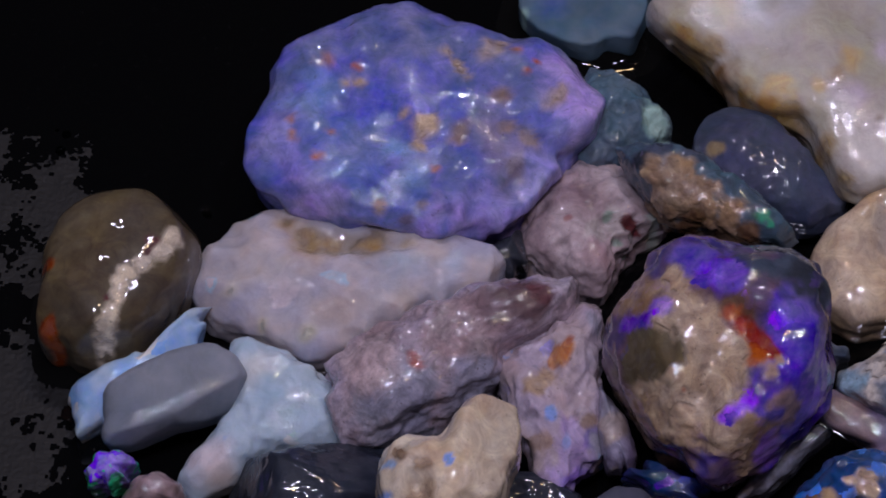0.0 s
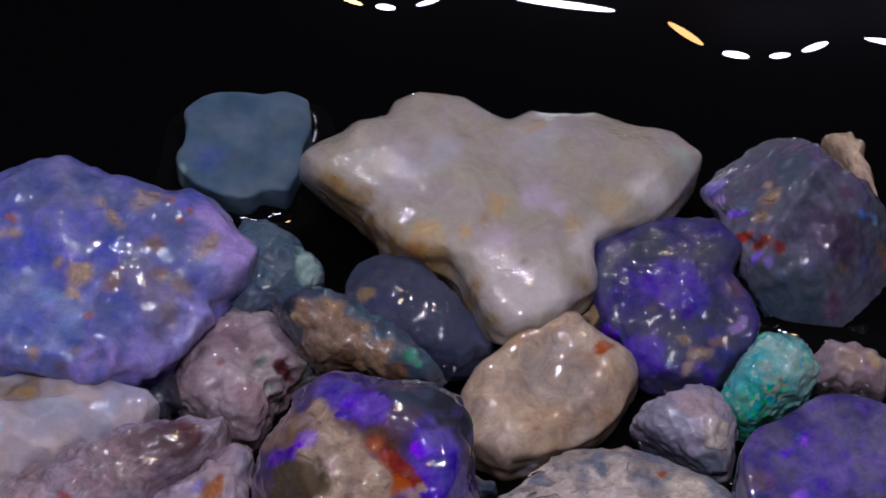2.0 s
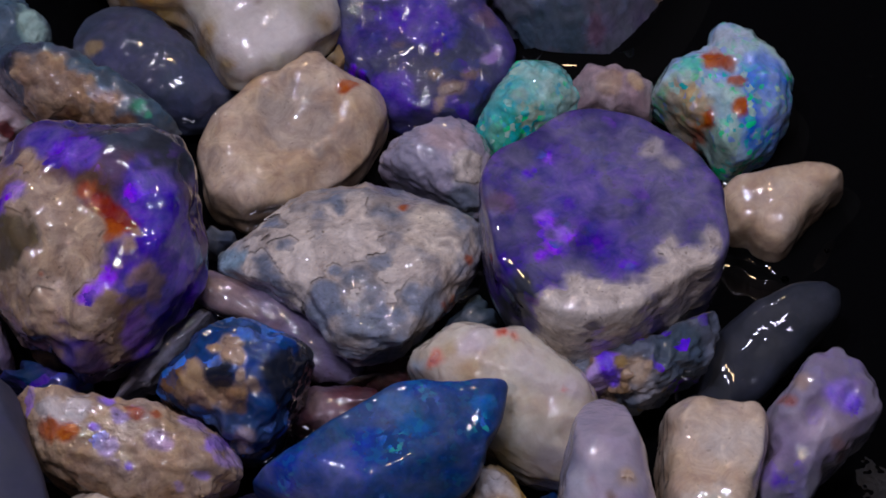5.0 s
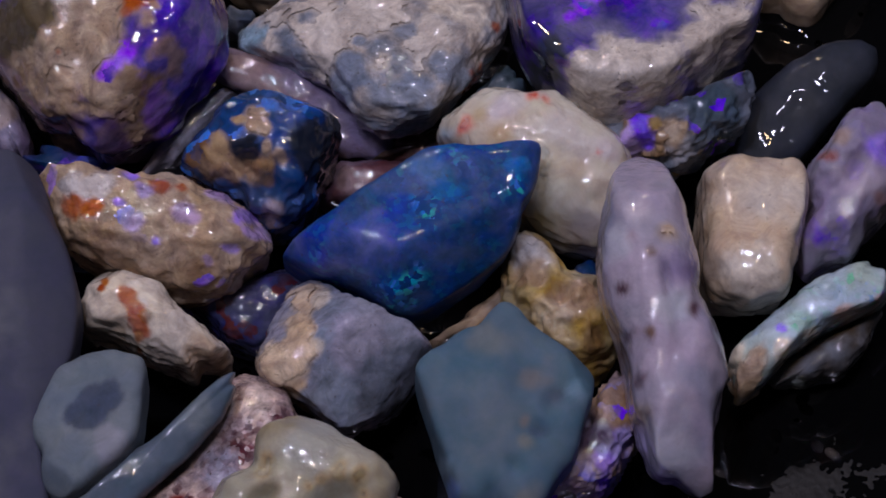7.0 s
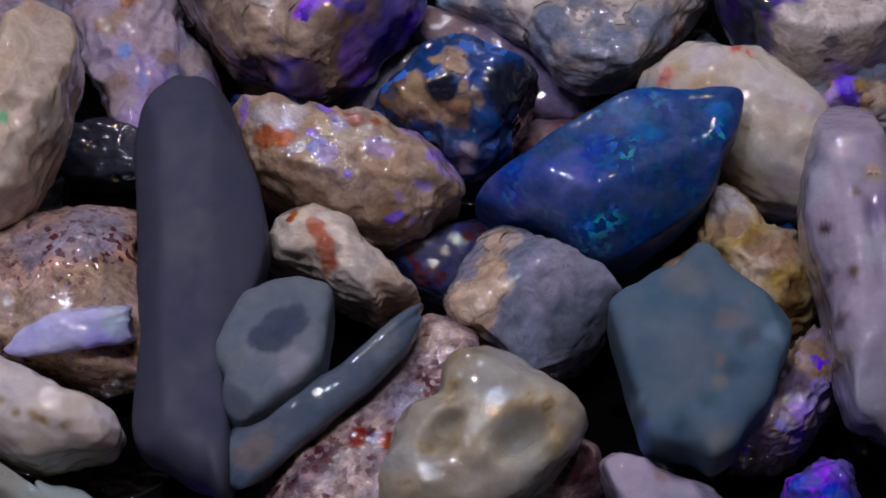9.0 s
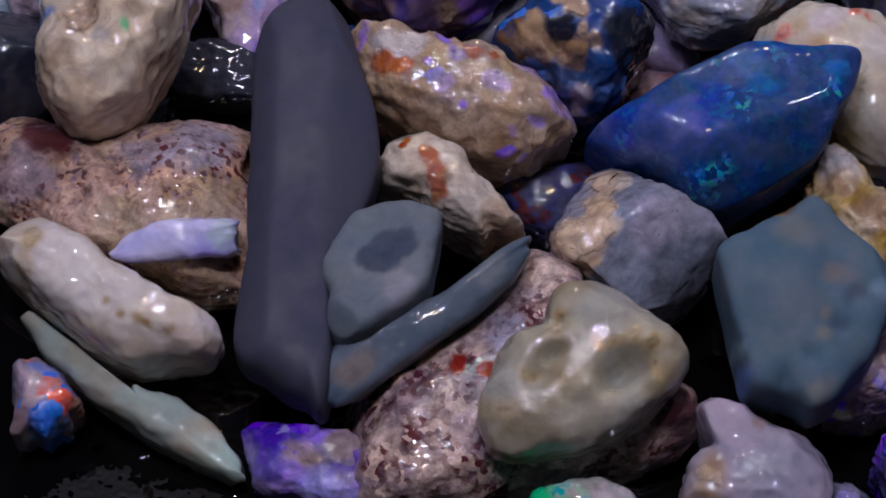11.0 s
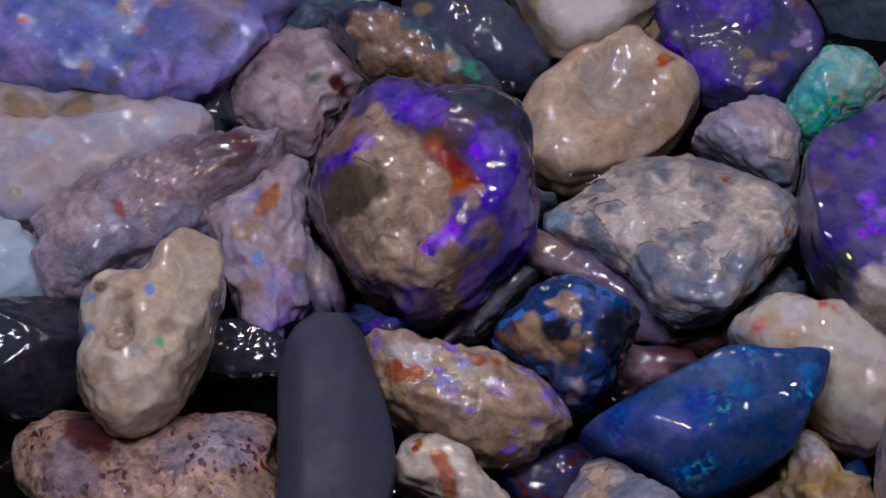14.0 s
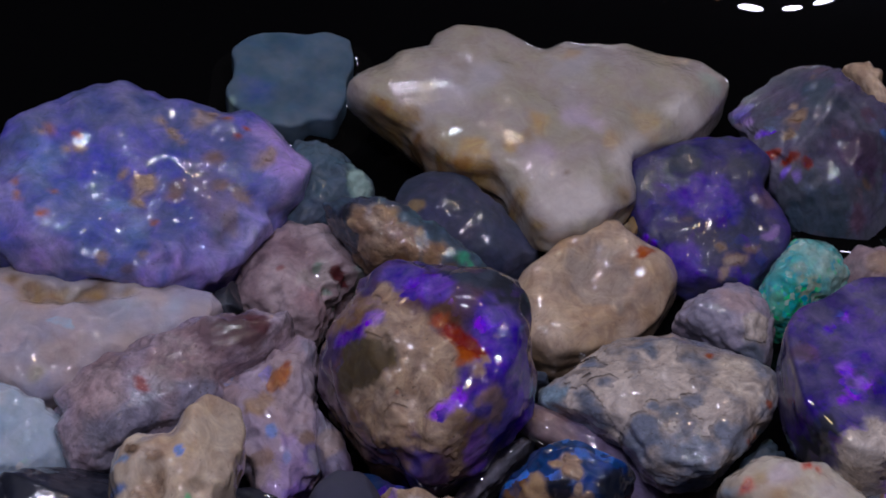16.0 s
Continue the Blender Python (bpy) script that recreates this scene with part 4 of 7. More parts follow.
RIMMED.append(stone('opal', 'large white opal with ochre stains and violet sheen', 'opal stone', dict(at=(12.9, 34.9, 7.0), push=(-1.8, 0.07, 0.5), turn=-2, half=(17.6, 12.9), top=4, under=8, box=0.72, tilt=22, rough=(1.11, 0.10), seed=21, chips=8, fold=0.45,
         lobes=(0.87, 0.97, 1.08, 1.08, 0.99, 0.90, 0.80, 0.69, 0.61, 0.55, 0.60, 0.77, 0.88, 0.89, 0.84, 0.94, 1.03, 1.07, 0.93, 0.77, 0.69, 0.65, 0.63, 0.61, 0.59, 0.65, 0.81, 0.99, 0.95, 0.88, 0.84, 0.77, 0.62, 0.55, 0.63, 0.75), dents=((-0.15, -0.32, 0.12, 1), (0.02, -0.17, 0.1, 0.8), (-0.62, 0.05, 0.14, 0.6), (-0.39, 0.21, 0.1, 0.6), (0.20, 0.03, 0.16, 0.7), (0.57, 0.00, 0.14, 0.6), (-0.22, 0.43, 0.08, 0.7),)),
    ('creamw', 'olivel'), (
    (-0.58, 0.10, 2.6, 'lilacw', 0.45), (-0.37, 0.23, 2.2, 'lilacw', 0.45), (0.20, 0.36, 3, 'lilacw', 0.45), (0.17, -0.06, 2, 'pinklavw', 0.5),
    (-0.03, -0.43, 1.6, 'pinklavw', 0.4), (-0.42, 0.59, 2, 'olivel', 0.5), (-0.76, 0.34, 1.2, 'creamy', 0.7), (0.13, -0.73, 3.4, 'whitem', 1),
    (-0.08, -0.55, 1.8, 'whitem', 0.9), (0.47, -0.37, 2.4, 'white', 0.9), (0.78, 0.08, 2.4, 'white', 0.8), (0.94, 0.39, 1.2, 'greenw', 0.35),
    (-0.91, -0.02, 1.7, 'ochre', 1), (-0.80, -0.10, 1.7, 'ochre', 1), (-0.68, -0.28, 1.7, 'ochd', 1), (-0.55, -0.41, 1.6, 'ochre', 1),
    (-0.43, -0.51, 1.6, 'ochd', 1), (-0.32, -0.52, 1.5, 'ochre', 1), (-0.18, -0.75, 1.3, 'ochre', 0.9), (-0.07, -0.94, 1.2, 'ochre', 0.8),
    (-0.03, -0.15, 1, 'ochrew', 1.0), (-0.09, -0.24, 0.8, 'ochre', 0.6), (-0.19, -0.29, 0.9, 'ochrew', 1.0), (-0.38, -0.36, 1.2, 'ochrew', 0.9),
    (0.54, -0.08, 1.6, 'ochrew', 0.7), (0.37, -0.24, 1.2, 'ochrew', 0.7), (0.46, -0.64, 1, 'ochre', 0.6), (0.15, 0.48, 1.2, 'ochrew', 0.6),
    (-0.33, -0.12, 0.15, 'brown', 1), (-0.07, -0.02, 0.15, 'brown', 1), (0.11, -0.55, 0.15, 'brown', 1),), parts=(('ochre', 'ochre_stain', 'brown ochre stain'),), wander=0.85, mottle=4.0, flash=(), grain=0.06, bump=0.5, coat=1.0, dry=0.04, play=0.15, cell=2, clear=0.6))
stone('sandstone_pebble', 'beige sandstone disc with a hollow wet face', 'pebble', dict(at=(16.6, 11.1, 6.5), push=(2.86, 0.1, 0.08), turn=48, half=(8.4, 5.9), top=3.5, under=6, box=0.55, tilt=16, rough=(0.42, 0.05), seed=22, chips=5, fold=0.0,
         lobes=(0.92, 0.93, 0.97, 1.07, 1.11, 1.12, 1.09, 1.03, 1.02, 1.01, 1.05, 1.12, 1.13, 1.08, 1.04, 1.03, 1.01, 1.00, 0.94, 0.94, 0.95, 0.91, 0.88, 0.87, 0.86, 0.88, 0.95, 1.00, 1.05, 1.08, 1.11, 1.15, 1.16, 1.09, 0.98, 0.92), dents=((0.05, 0.1, 0.45, 2.4),)),
    ('beige', 'sand'), (
    (0.71, -0.15, 0.9, 'rust', 1), (-0.89, 0.49, 0.7, 'rust', 1), (0.11, 0.03, 3.4, 'sandg', 0.8), (-0.58, 0.28, 4.4, 'beige', 1),), parts=(('rust', 'rust_spot', 'orange rust spot'),), mottle=4.0, flash=(), grain=0.25, bump=0.22, coat=1.0, dry=0.04, play=0.0, cell=1.2, clear=0.02)
stone('opal', 'dark violet blue opal slab with sandy specks', 'opal stone', dict(at=(28.5, 25.2, 4.0), push=(-1.58, -0.01, 0.07), turn=-84, half=(7.8, 7.2), top=2, under=6, box=0.55, tilt=18, rough=(0.45, 0.05), seed=23, chips=9, fold=0.25,
         lobes=(1.08, 1.09, 1.16, 1.11, 1.06, 1.08, 1.21, 1.14, 1.04, 0.98, 0.92, 0.86, 1.03, 1.29, 1.34, 1.18, 1.13, 1.11, 1.07, 1.04, 1.06, 1.12, 1.25, 1.20, 1.06, 1.03, 1.04, 1.10, 1.03, 0.94, 0.87, 0.89, 0.94, 1.04, 1.08, 1.09)),
    ('violetd', 'slatev'), (
    (-0.74, -0.23, 2, 'slate', 1), (-0.56, 0.53, 2, 'slatev', 1), (-0.48, -0.78, 1.4, 'slateg', 0.7), (-0.10, -0.55, 2.6, 'violetd', 1),
    (-0.11, 0.04, 2.8, 'violetm', 0.8), (0.74, -0.44, 2, 'violetm', 0.8), (-0.01, 0.72, 1.2, 'brownv', 0.8), (0.43, 0.74, 0.9, 'lavm', 0.6),
    (0.80, 0.22, 1.2, 'sandb', 0.8), (0.92, 0.04, 0.8, 'sand', 0.6), (0.56, 0.08, 0.6, 'sandb', 0.7), (0.62, 0.45, 0.7, 'brownl', 0.5),
    (0.26, -0.89, 0.5, 'violet', 0.8), (0.38, -0.77, 0.4, 'violet', 0.7), (0.22, -0.28, 0.5, 'brownl', 0.3),
    (0.26, -0.89, 0.8, 'fire', 1), (0.38, -0.77, 0.6, 'fire', 1),), parts=(('sandb', 'sandy_patch', 'sandy brown patch'),), wander=0.85, mottle=4.0, flash=('violet', 'blue'), grain=0.25, bump=0.6, coat=0.6, dry=0.1, play=0.3, cell=1.0, clear=0.15)
RIMMED.append(stone('opal', 'dark jagged opal with violet and red bands', 'opal stone', dict(at=(42.0, 32.9, 4.0), push=(-0.96, 0.35, -0.16), turn=-58, half=(10.0, 6.9), top=3, under=7, box=0.6, tilt=28, rough=(0.75, 0.22), seed=24, chips=14, fold=0.5,
         lobes=(1.31, 1.30, 1.28, 1.23, 1.23, 1.25, 1.24, 1.20, 1.14, 1.11, 1.10, 1.06, 1.06, 1.12, 1.24, 1.33, 1.31, 1.25, 1.24, 1.37, 1.48, 1.49, 1.11, 1.01, 0.90, 0.89, 0.97, 1.01, 1.01, 1.10, 1.45, 1.53, 1.52, 1.50, 1.29, 1.28), cuts=((40, 45, 0.55), (200, 40, 0.62), (-60, 42, 0.6)), dents=((-0.21, 0.10, 0.14, 1), (0.07, -0.65, 0.16, 0.8), (0.51, 0.18, 0.14, 0.8), (-0.39, -0.64, 0.1, 0.7),)),
    ('slateg', 'smokelil'), (
    (0.42, -0.64, 2.6, 'slateb', 1), (-0.76, 0.29, 2, 'slateb', 1), (0.10, 0.23, 2.4, 'smokev', 1), (1.15, -0.11, 1.6, 'slateb', 1),
    (0.23, -0.96, 1.4, 'slateb', 1), (0.54, -0.21, 1.4, 'brownv', 0.9), (-0.21, 0.71, 1, 'brownv', 0.9), (-0.47, 0.45, 1, 'slate', 0.9),
    (-0.61, -0.15, 0.9, 'sandb', 0.8), (-0.51, -0.41, 0.8, 'sandb', 0.9), (-0.75, -0.08, 0.5, 'sand', 0.8), (0.56, 0.81, 0.9, 'sandb', 0.8),
    (0.39, 0.83, 0.7, 'brownl', 0.7), (0.32, 0.15, 0.6, 'brownl', 0.6), (-1.12, -0.47, 0.9, 'lav', 0.8), (-0.89, -0.58, 0.6, 'lavm', 0.8),
    (-0.40, -0.75, 0.6, 'red', 1), (-0.23, -0.64, 0.6, 'red', 1), (-0.10, -0.52, 0.5, 'red', 0.9), (-0.68, -0.63, 0.5, 'violet', 0.8),
    (-0.15, -0.78, 0.5, 'violet', 0.8), (-0.04, -0.68, 0.5, 'violetsoft', 0.7), (0.02, 0.73, 0.6, 'blueb', 0.8), (0.09, 0.85, 0.4, 'sky', 0.7),
    (-0.68, -0.63, 1.2, 'fire', 1), (-0.15, -0.78, 1.2, 'fire', 1), (0.02, 0.73, 1.2, 'fire', 1),), parts=(('red', 'red_band', 'glassy red band'), ('sandb', 'sandy_streak', 'sandy streak')), wander=0.8, mottle=4.0, flash=('violet', 'skyb', 'rust'), grain=0.25, bump=0.5, coat=1.0, dry=0.1, play=0.25, cell=1.5, clear=0.15))
stone('sandstone_pebble', 'small beige finger of sandstone', 'pebble', dict(at=(46.4, 42.3, 5.0), turn=-75, half=(5.1, 2.1), top=3, under=5, box=0.72, tilt=8, rough=(0.20, 0.12), seed=25, chips=9, fold=0.0,
         lobes=(0.67, 0.87, 1.10, 0.92, 0.85, 0.81, 0.61, 0.50, 0.48, 0.49, 0.61, 0.88, 0.83, 0.70, 0.66, 0.77, 0.80, 0.75, 0.69, 0.72, 0.80, 0.90, 1.02, 1.14, 0.96, 0.69, 0.58, 0.53, 0.51, 0.50, 0.51, 0.54, 0.58, 0.64, 0.68, 0.66)),
    ('beige', 'sand'), (), parts=(), mottle=4.0, flash=(), grain=0.25, bump=0.4, coat=1.0, dry=0.5, play=0.0, cell=1.2, clear=0.15)
stone('opal', 'small opal with bright green and teal fire', 'opal stone', dict(at=(36.7, 15.0, 5.0), push=(1.64, 0, 0.05), turn=51, half=(5.0, 3.2), top=4, under=5, box=0.72, tilt=14, rough=(0.24, 0.12), seed=26, chips=9, fold=0.3,
         lobes=(0.87, 0.87, 0.92, 0.96, 0.98, 1.03, 1.02, 0.91, 0.86, 0.84, 0.83, 0.87, 0.91, 0.95, 1.02, 0.97, 0.96, 0.98, 0.98, 0.96, 0.97, 0.95, 0.86, 0.82, 0.79, 0.80, 0.85, 0.95, 1.00, 1.00, 1.10, 1.06, 0.95, 0.91, 0.90, 0.88)),
    ('teal', 'greenw'), (
    (-0.96, -0.39, 2.0, 'greend', 0.7), (-0.35, -0.47, 1.2, 'ochrew', 0.5), (-0.17, 0.03, 0.9, 'sand', 0.4), (0.26, -0.54, 1.5, 'greenw', 0.6),
    (-1.18, -0.37, 0.9, 'green', 0.6),), parts=(), mottle=4.0, flash=('green', 'teal', 'greenw', 'tealb'), grain=0.25, bump=0.4, coat=1.0, dry=0.12, play=0.55, cell=0.5, clear=0.2)
stone('pebble', 'small pink grey wet pebble', 'pebble', dict(at=(44.2, 17.3, 4.0), push=(0.08, -0, 0), turn=-5, half=(3.2, 2.9), top=3.5, under=4, box=0.72, tilt=20, rough=(0.18, 0.12), seed=27, chips=9, fold=0.0,
         lobes=(1.23, 1.28, 1.08, 0.99, 0.99, 0.92, 0.79, 0.80, 0.87, 0.93, 0.87, 0.84, 0.97, 1.12, 1.12, 1.08, 1.13, 1.15, 1.02, 0.98, 1.07, 1.15, 0.97, 0.74, 0.70, 0.69, 0.74, 0.76, 0.68, 0.68, 0.71, 0.84, 1.14, 1.23, 1.14, 1.14)),
    ('pinkg', 'mauve'), (
    (-0.19, -0.09, 1.5, 'brownl', 0.7), (0.59, 0.17, 1.0, 'sand', 1),), parts=(), mottle=4.0, flash=(), grain=0.25, bump=0.35, coat=1.0, dry=0.35, play=0.0, cell=1.2, clear=0.15)
RIMMED.append(stone('opal', 'opal with green fire, orange seam and blue edge', 'opal stone', dict(at=(54.0, 15.8, 5.0), turn=83, half=(6.8, 6.2), top=4, under=5, box=0.6, tilt=16, rough=(0.39, 0.12), seed=28, chips=9, fold=0.3,
         lobes=(0.92, 0.94, 0.87, 0.67, 0.67, 0.70, 0.77, 0.93, 1.06, 1.06, 0.90, 0.80, 0.73, 0.68, 0.63, 0.62, 0.67, 0.82, 0.93, 0.92, 0.87, 0.83, 0.83, 0.82, 0.81, 0.82, 0.82, 0.83, 0.82, 0.82, 0.81, 0.78, 0.78, 0.79, 0.84, 0.90)),
    ('greenw', 'sky'), (
    (0.00, -0.38, 3.0, 'blueb', 1), (-0.56, -0.49, 2.5, 'blueb', 1), (0.54, 0.04, 2.0, 'skyw', 1), (-0.15, -0.55, 2.0, 'skyb', 1),
    (-0.57, 0.40, 1.2, 'rust', 1), (0.27, 0.24, 1.3, 'rust', 1), (-0.04, 0.02, 1.0, 'rust', 1), (-0.43, -0.12, 0.9, 'rust', 1),
    (-0.18, 0.66, 2.0, 'greenw', 1), (0.16, 0.55, 1.0, 'green', 0.55), (-0.28, 0.82, 1.5, 'sand', 0.8), (-0.79, 0.15, 1.7, 'greenw', 1),
    (-1.10, 0.05, 1.3, 'green', 0.55), (-0.33, 0.49, 1.3, 'ochrew', 1), (-1.12, 0.21, 1.0, 'green', 0.55), (-0.21, 0.98, 0.8, 'green', 0.55),), parts=(('rust', 'orange_seam', 'orange seam'),), mottle=4.0, flash=('green', 'greenw', 'teal', 'skyb'), grain=0.25, bump=0.5, coat=1.0, dry=0.1, play=0.5, cell=0.5, clear=0.2))
RIMMED.append(stone('sandstone_pebble', 'flat beige sandstone flake on wet black tray', 'pebble', dict(at=(56.7, 4.2, 4.0), push=(1.42, 0.01, -0.05), turn=29, half=(5.9, 3.8), top=3, under=4, box=0.6, tilt=12, rough=(0.14, 0.05), seed=29, chips=3, fold=0.0,
         lobes=(1.01, 0.95, 0.89, 0.84, 0.79, 0.76, 0.74, 0.74, 0.76, 0.80, 0.89, 1.04, 1.05, 1.01, 0.92, 0.86, 0.83, 0.81, 0.83, 0.81, 0.75, 0.73, 0.81, 0.91, 1.02, 1.07, 0.94, 0.80, 0.73, 0.69, 0.68, 0.73, 0.79, 0.86, 1.06, 1.06)),
    ('beige', 'sand'), (
    (-0.02, -0.38, 2.8, 'beige', 1),), parts=(), mottle=4.0, flash=(), grain=0.15, bump=0.18, coat=1.0, dry=0.45, play=0.0, cell=1.2, clear=0.02))
# Shade on the dome's left side is painted in with violetd and slated
stone('opal', 'domed violet black opal in a sandy skirt', 'opal stone', dict(at=(41.2, -4.8, 12.0), push=(-4.67, 0.1, 0.29), turn=74, half=(9.9, 9.3), top=6, under=11, box=0.5, tilt=15, rough=(0.29, 0.02), seed=30, chips=5, fold=0.0,
         lobes=(0.93, 0.94, 0.97, 1.00, 0.99, 0.97, 1.00, 1.09, 1.10, 1.05, 0.98, 0.96, 0.96, 0.97, 0.95, 0.95, 0.94, 0.94, 0.92, 0.91, 0.88, 0.88, 0.86, 0.86, 0.89, 0.91, 1.05, 1.09, 1.08, 1.06, 1.06, 1.01, 0.98, 0.95, 0.92, 0.93), cuts=((0, 90, 0.36),)),
    ('lilacv', 'violetd'), (
    (0.41, -0.03, 3.4, 'lilacv', 1), (0.29, -0.62, 2.6, 'lilacv', 1), (0.09, 0.27, 2.8, 'violetm', 0.6), (-0.24, -0.17, 2.6, 'violetm', 0.6),
    (0.32, 0.52, 1.6, 'violetm', 0.5), (-0.52, 0.76, 2.4, 'violetd', 1), (-0.76, 0.55, 1.5, 'slated', 1), (-0.13, 0.85, 1, 'brownv', 0.7),
    (-0.15, 0.40, 0.9, 'violetb', 0.8), (-0.28, 0.29, 0.8, 'violetb', 0.8), (-0.46, 0.42, 0.5, 'violetb', 0.7), (0.34, 0.56, 0.5, 'violetb', 0.7),
    (0.19, 0.71, 0.4, 'violet', 0.6), (-0.86, 0.06, 2.8, 'sandw', 1), (-0.73, -0.37, 3, 'sandw', 1), (-0.31, -0.77, 2.2, 'sandw', 1),
    (-0.43, -0.77, 2.5, 'sandw', 1), (-0.88, 0.24, 1.6, 'sandw', 1), (-0.64, -0.11, 1.2, 'sandw', 0.9), (-0.05, -0.92, 1.1, 'sandw', 0.8),
    (-0.83, -0.33, 2.8, 'sandw', 1), (-0.19, -0.53, 1.1, 'sandw', 0.9), (0.67, -0.29, 1, 'sandw', 0.55), (0.56, -0.46, 0.75, 'sandw', 0.5),
    (-0.05, -0.81, 0.8, 'slateg', 0.5), (-0.24, 0.34, 1.8, 'fire', 1), (0.30, 0.57, 1, 'fire', 1), (-0.35, -0.29, 0.6, 'fire', 0.7),), parts=(('sandw', 'sandy_skirt', 'pale sandy skirt'),), wander=0.75, mottle=4.0, flash=('violet', 'violetb', 'violet', 'blue'), grain=0.25, bump=0.06, coat=1.0, dry=0.15, play=0.5, cell=0.9, clear=0.2)
stone('rock', 'flat grey stone with white sandy crust', 'rock', dict(at=(22.1, -5.7, 10.0), push=(-0.34, -0.14, 0.8), turn=-3, half=(10.7, 7.4), top=5, under=8, box=0.62, tilt=26, rough=(0.80, 0.22), seed=31, chips=14, fold=0.3,
         lobes=(0.84, 0.89, 0.96, 0.94, 0.87, 0.81, 0.75, 0.78, 0.80, 0.77, 0.75, 0.76, 0.77, 0.78, 0.76, 0.77, 0.82, 0.93, 1.09, 0.92, 0.75, 0.67, 0.60, 0.59, 0.63, 0.70, 0.84, 0.95, 0.94, 0.92, 0.83, 0.77, 0.74, 0.73, 0.74, 0.79)),
    ('greyb', 'sandg'), (
    (-0.52, 0.28, 2.1, 'sandw', 1), (-0.07, 0.18, 3, 'sandw', 1), (0.50, 0.17, 2.4, 'sandl', 1), (-0.37, -0.18, 2.5, 'sandw', 1),
    (0.26, -0.21, 2.1, 'sandw', 1), (-0.76, 0.00, 1.8, 'sandw', 0.9), (-0.96, -0.00, 1.2, 'skyg', 1), (-0.63, 0.33, 0.7, 'greyb', 1),
    (-0.21, 0.54, 1.2, 'greyb', 1), (-0.68, -0.30, 1.5, 'greyb', 1), (-0.27, -0.56, 1.8, 'greyb', 1), (0.12, -0.79, 2, 'greyb', 1),
    (0.47, -0.52, 1.4, 'greyb', 0.9), (0.09, -0.12, 0.8, 'greyb', 0.9), (-0.53, 0.00, 0.5, 'greyb', 0.9), (-0.17, -0.21, 0.6, 'greyb', 0.9),
    (-0.02, -0.49, 0.69, 'sandw', 0.8), (0.24, -0.52, 0.8, 'sandw', 0.7), (0.31, 0.52, 0.4, 'rust', 1), (0.68, -0.37, 0.7, 'rustd', 1),
    (0.63, -0.47, 0.4, 'rust', 0.8), (0.76, 0.04, 0.4, 'rust', 0.9),), parts=(('sandw', 'sandy_crust', 'white sandy crust'), ('rust', 'rust_spot', 'rust spot'), ('rustd', 'rust_edge', 'dark rust edge'),), wander=0.85, mottle=2.5, flash=(), grain=0.4, bump=0.9, coat=1.0, dry=0.04, play=0.0, cell=1.2, clear=0.15)
stone('pebble', 'grey lilac pebble with a sandy spot', 'pebble', dict(at=(29.4, 9.0, 5.0), turn=-36, half=(4.8, 4.0), top=4, under=5, box=0.72, tilt=20, rough=(0.27, 0.12), seed=32, chips=9, fold=0.35,
         lobes=(0.89, 0.83, 0.78, 0.79, 0.83, 0.84, 0.88, 0.92, 0.94, 0.98, 0.97, 0.92, 0.89, 0.82, 0.75, 0.73, 0.73, 0.75, 0.80, 0.89, 0.93, 1.02, 1.10, 1.00, 0.90, 0.84, 0.77, 0.74, 0.73, 0.75, 0.80, 0.87, 0.91, 0.97, 1.03, 0.99)),
    ('greylil', 'lilac'), (
    (0.51, -0.02, 1.6, 'sandw', 1), (-0.13, 0.22, 1.9, 'pinkg', 1), (-0.25, -0.61, 2.3, 'greylil', 1), (0.72, -0.74, 1.8, 'greyb', 1),), parts=(('sandw', 'sandy_patch', 'pale sandy patch'),), mottle=4.0, flash=(), grain=0.25, bump=0.5, coat=1.0, dry=0.12, play=0.0, cell=1.2, clear=0.15)
stone('opal', 'thin lilac brown translucent opal slab', 'opal stone', dict(at=(15.5, -8.5, 6.5), turn=-32, half=(7.8, 2.4), top=2, under=4, box=0.6, tilt=30, rough=(0.26, 0.12), seed=33, chips=9, fold=0.0,
         lobes=(1.00, 0.99, 0.98, 0.94, 0.93, 0.97, 1.04, 1.06, 1.09, 1.10, 1.00, 0.95, 0.92, 0.91, 0.91, 0.97, 1.01, 1.03, 1.11, 1.28, 1.24, 1.16, 1.04, 0.81, 0.57, 0.55, 0.63, 0.66, 0.72, 0.89, 1.15, 1.10, 1.09, 1.08, 1.02, 0.99)),
    ('lilacd', 'smokep'), (
    (-0.55, 0.07, 2.7, 'brownl', 0.5), (0.38, -0.39, 2.7, 'lilacd', 1),), parts=(), mottle=4.0, flash=(), grain=0.25, bump=0.2, coat=1.0, dry=0.1, play=0.0, cell=1.2, clear=0.3)
stone('pebble', 'small smooth grey pebble', 'pebble', dict(at=(10.3, 1.9, 4.0), turn=74, half=(1.9, 1.7), top=3, under=4, box=0.72, tilt=20, rough=(0.11, 0.12), seed=34, chips=9, fold=0.0,
         lobes=(0.71, 0.76, 0.81, 0.78, 0.71, 0.70, 0.80, 1.10, 1.10, 1.01, 0.92, 0.92, 0.94, 0.97, 1.07, 0.93, 0.76, 0.71, 0.66, 0.65, 0.66, 0.69, 0.70, 0.67, 0.63, 0.63, 0.66, 0.84, 1.13, 1.22, 1.21, 1.07, 0.79, 0.66, 0.63, 0.63)),
    ('greyt', 'slate'), (), parts=(), mottle=4.0, flash=(), grain=0.25, bump=0.35, coat=1.0, dry=0.35, play=0.0, cell=1.2, clear=0.15)
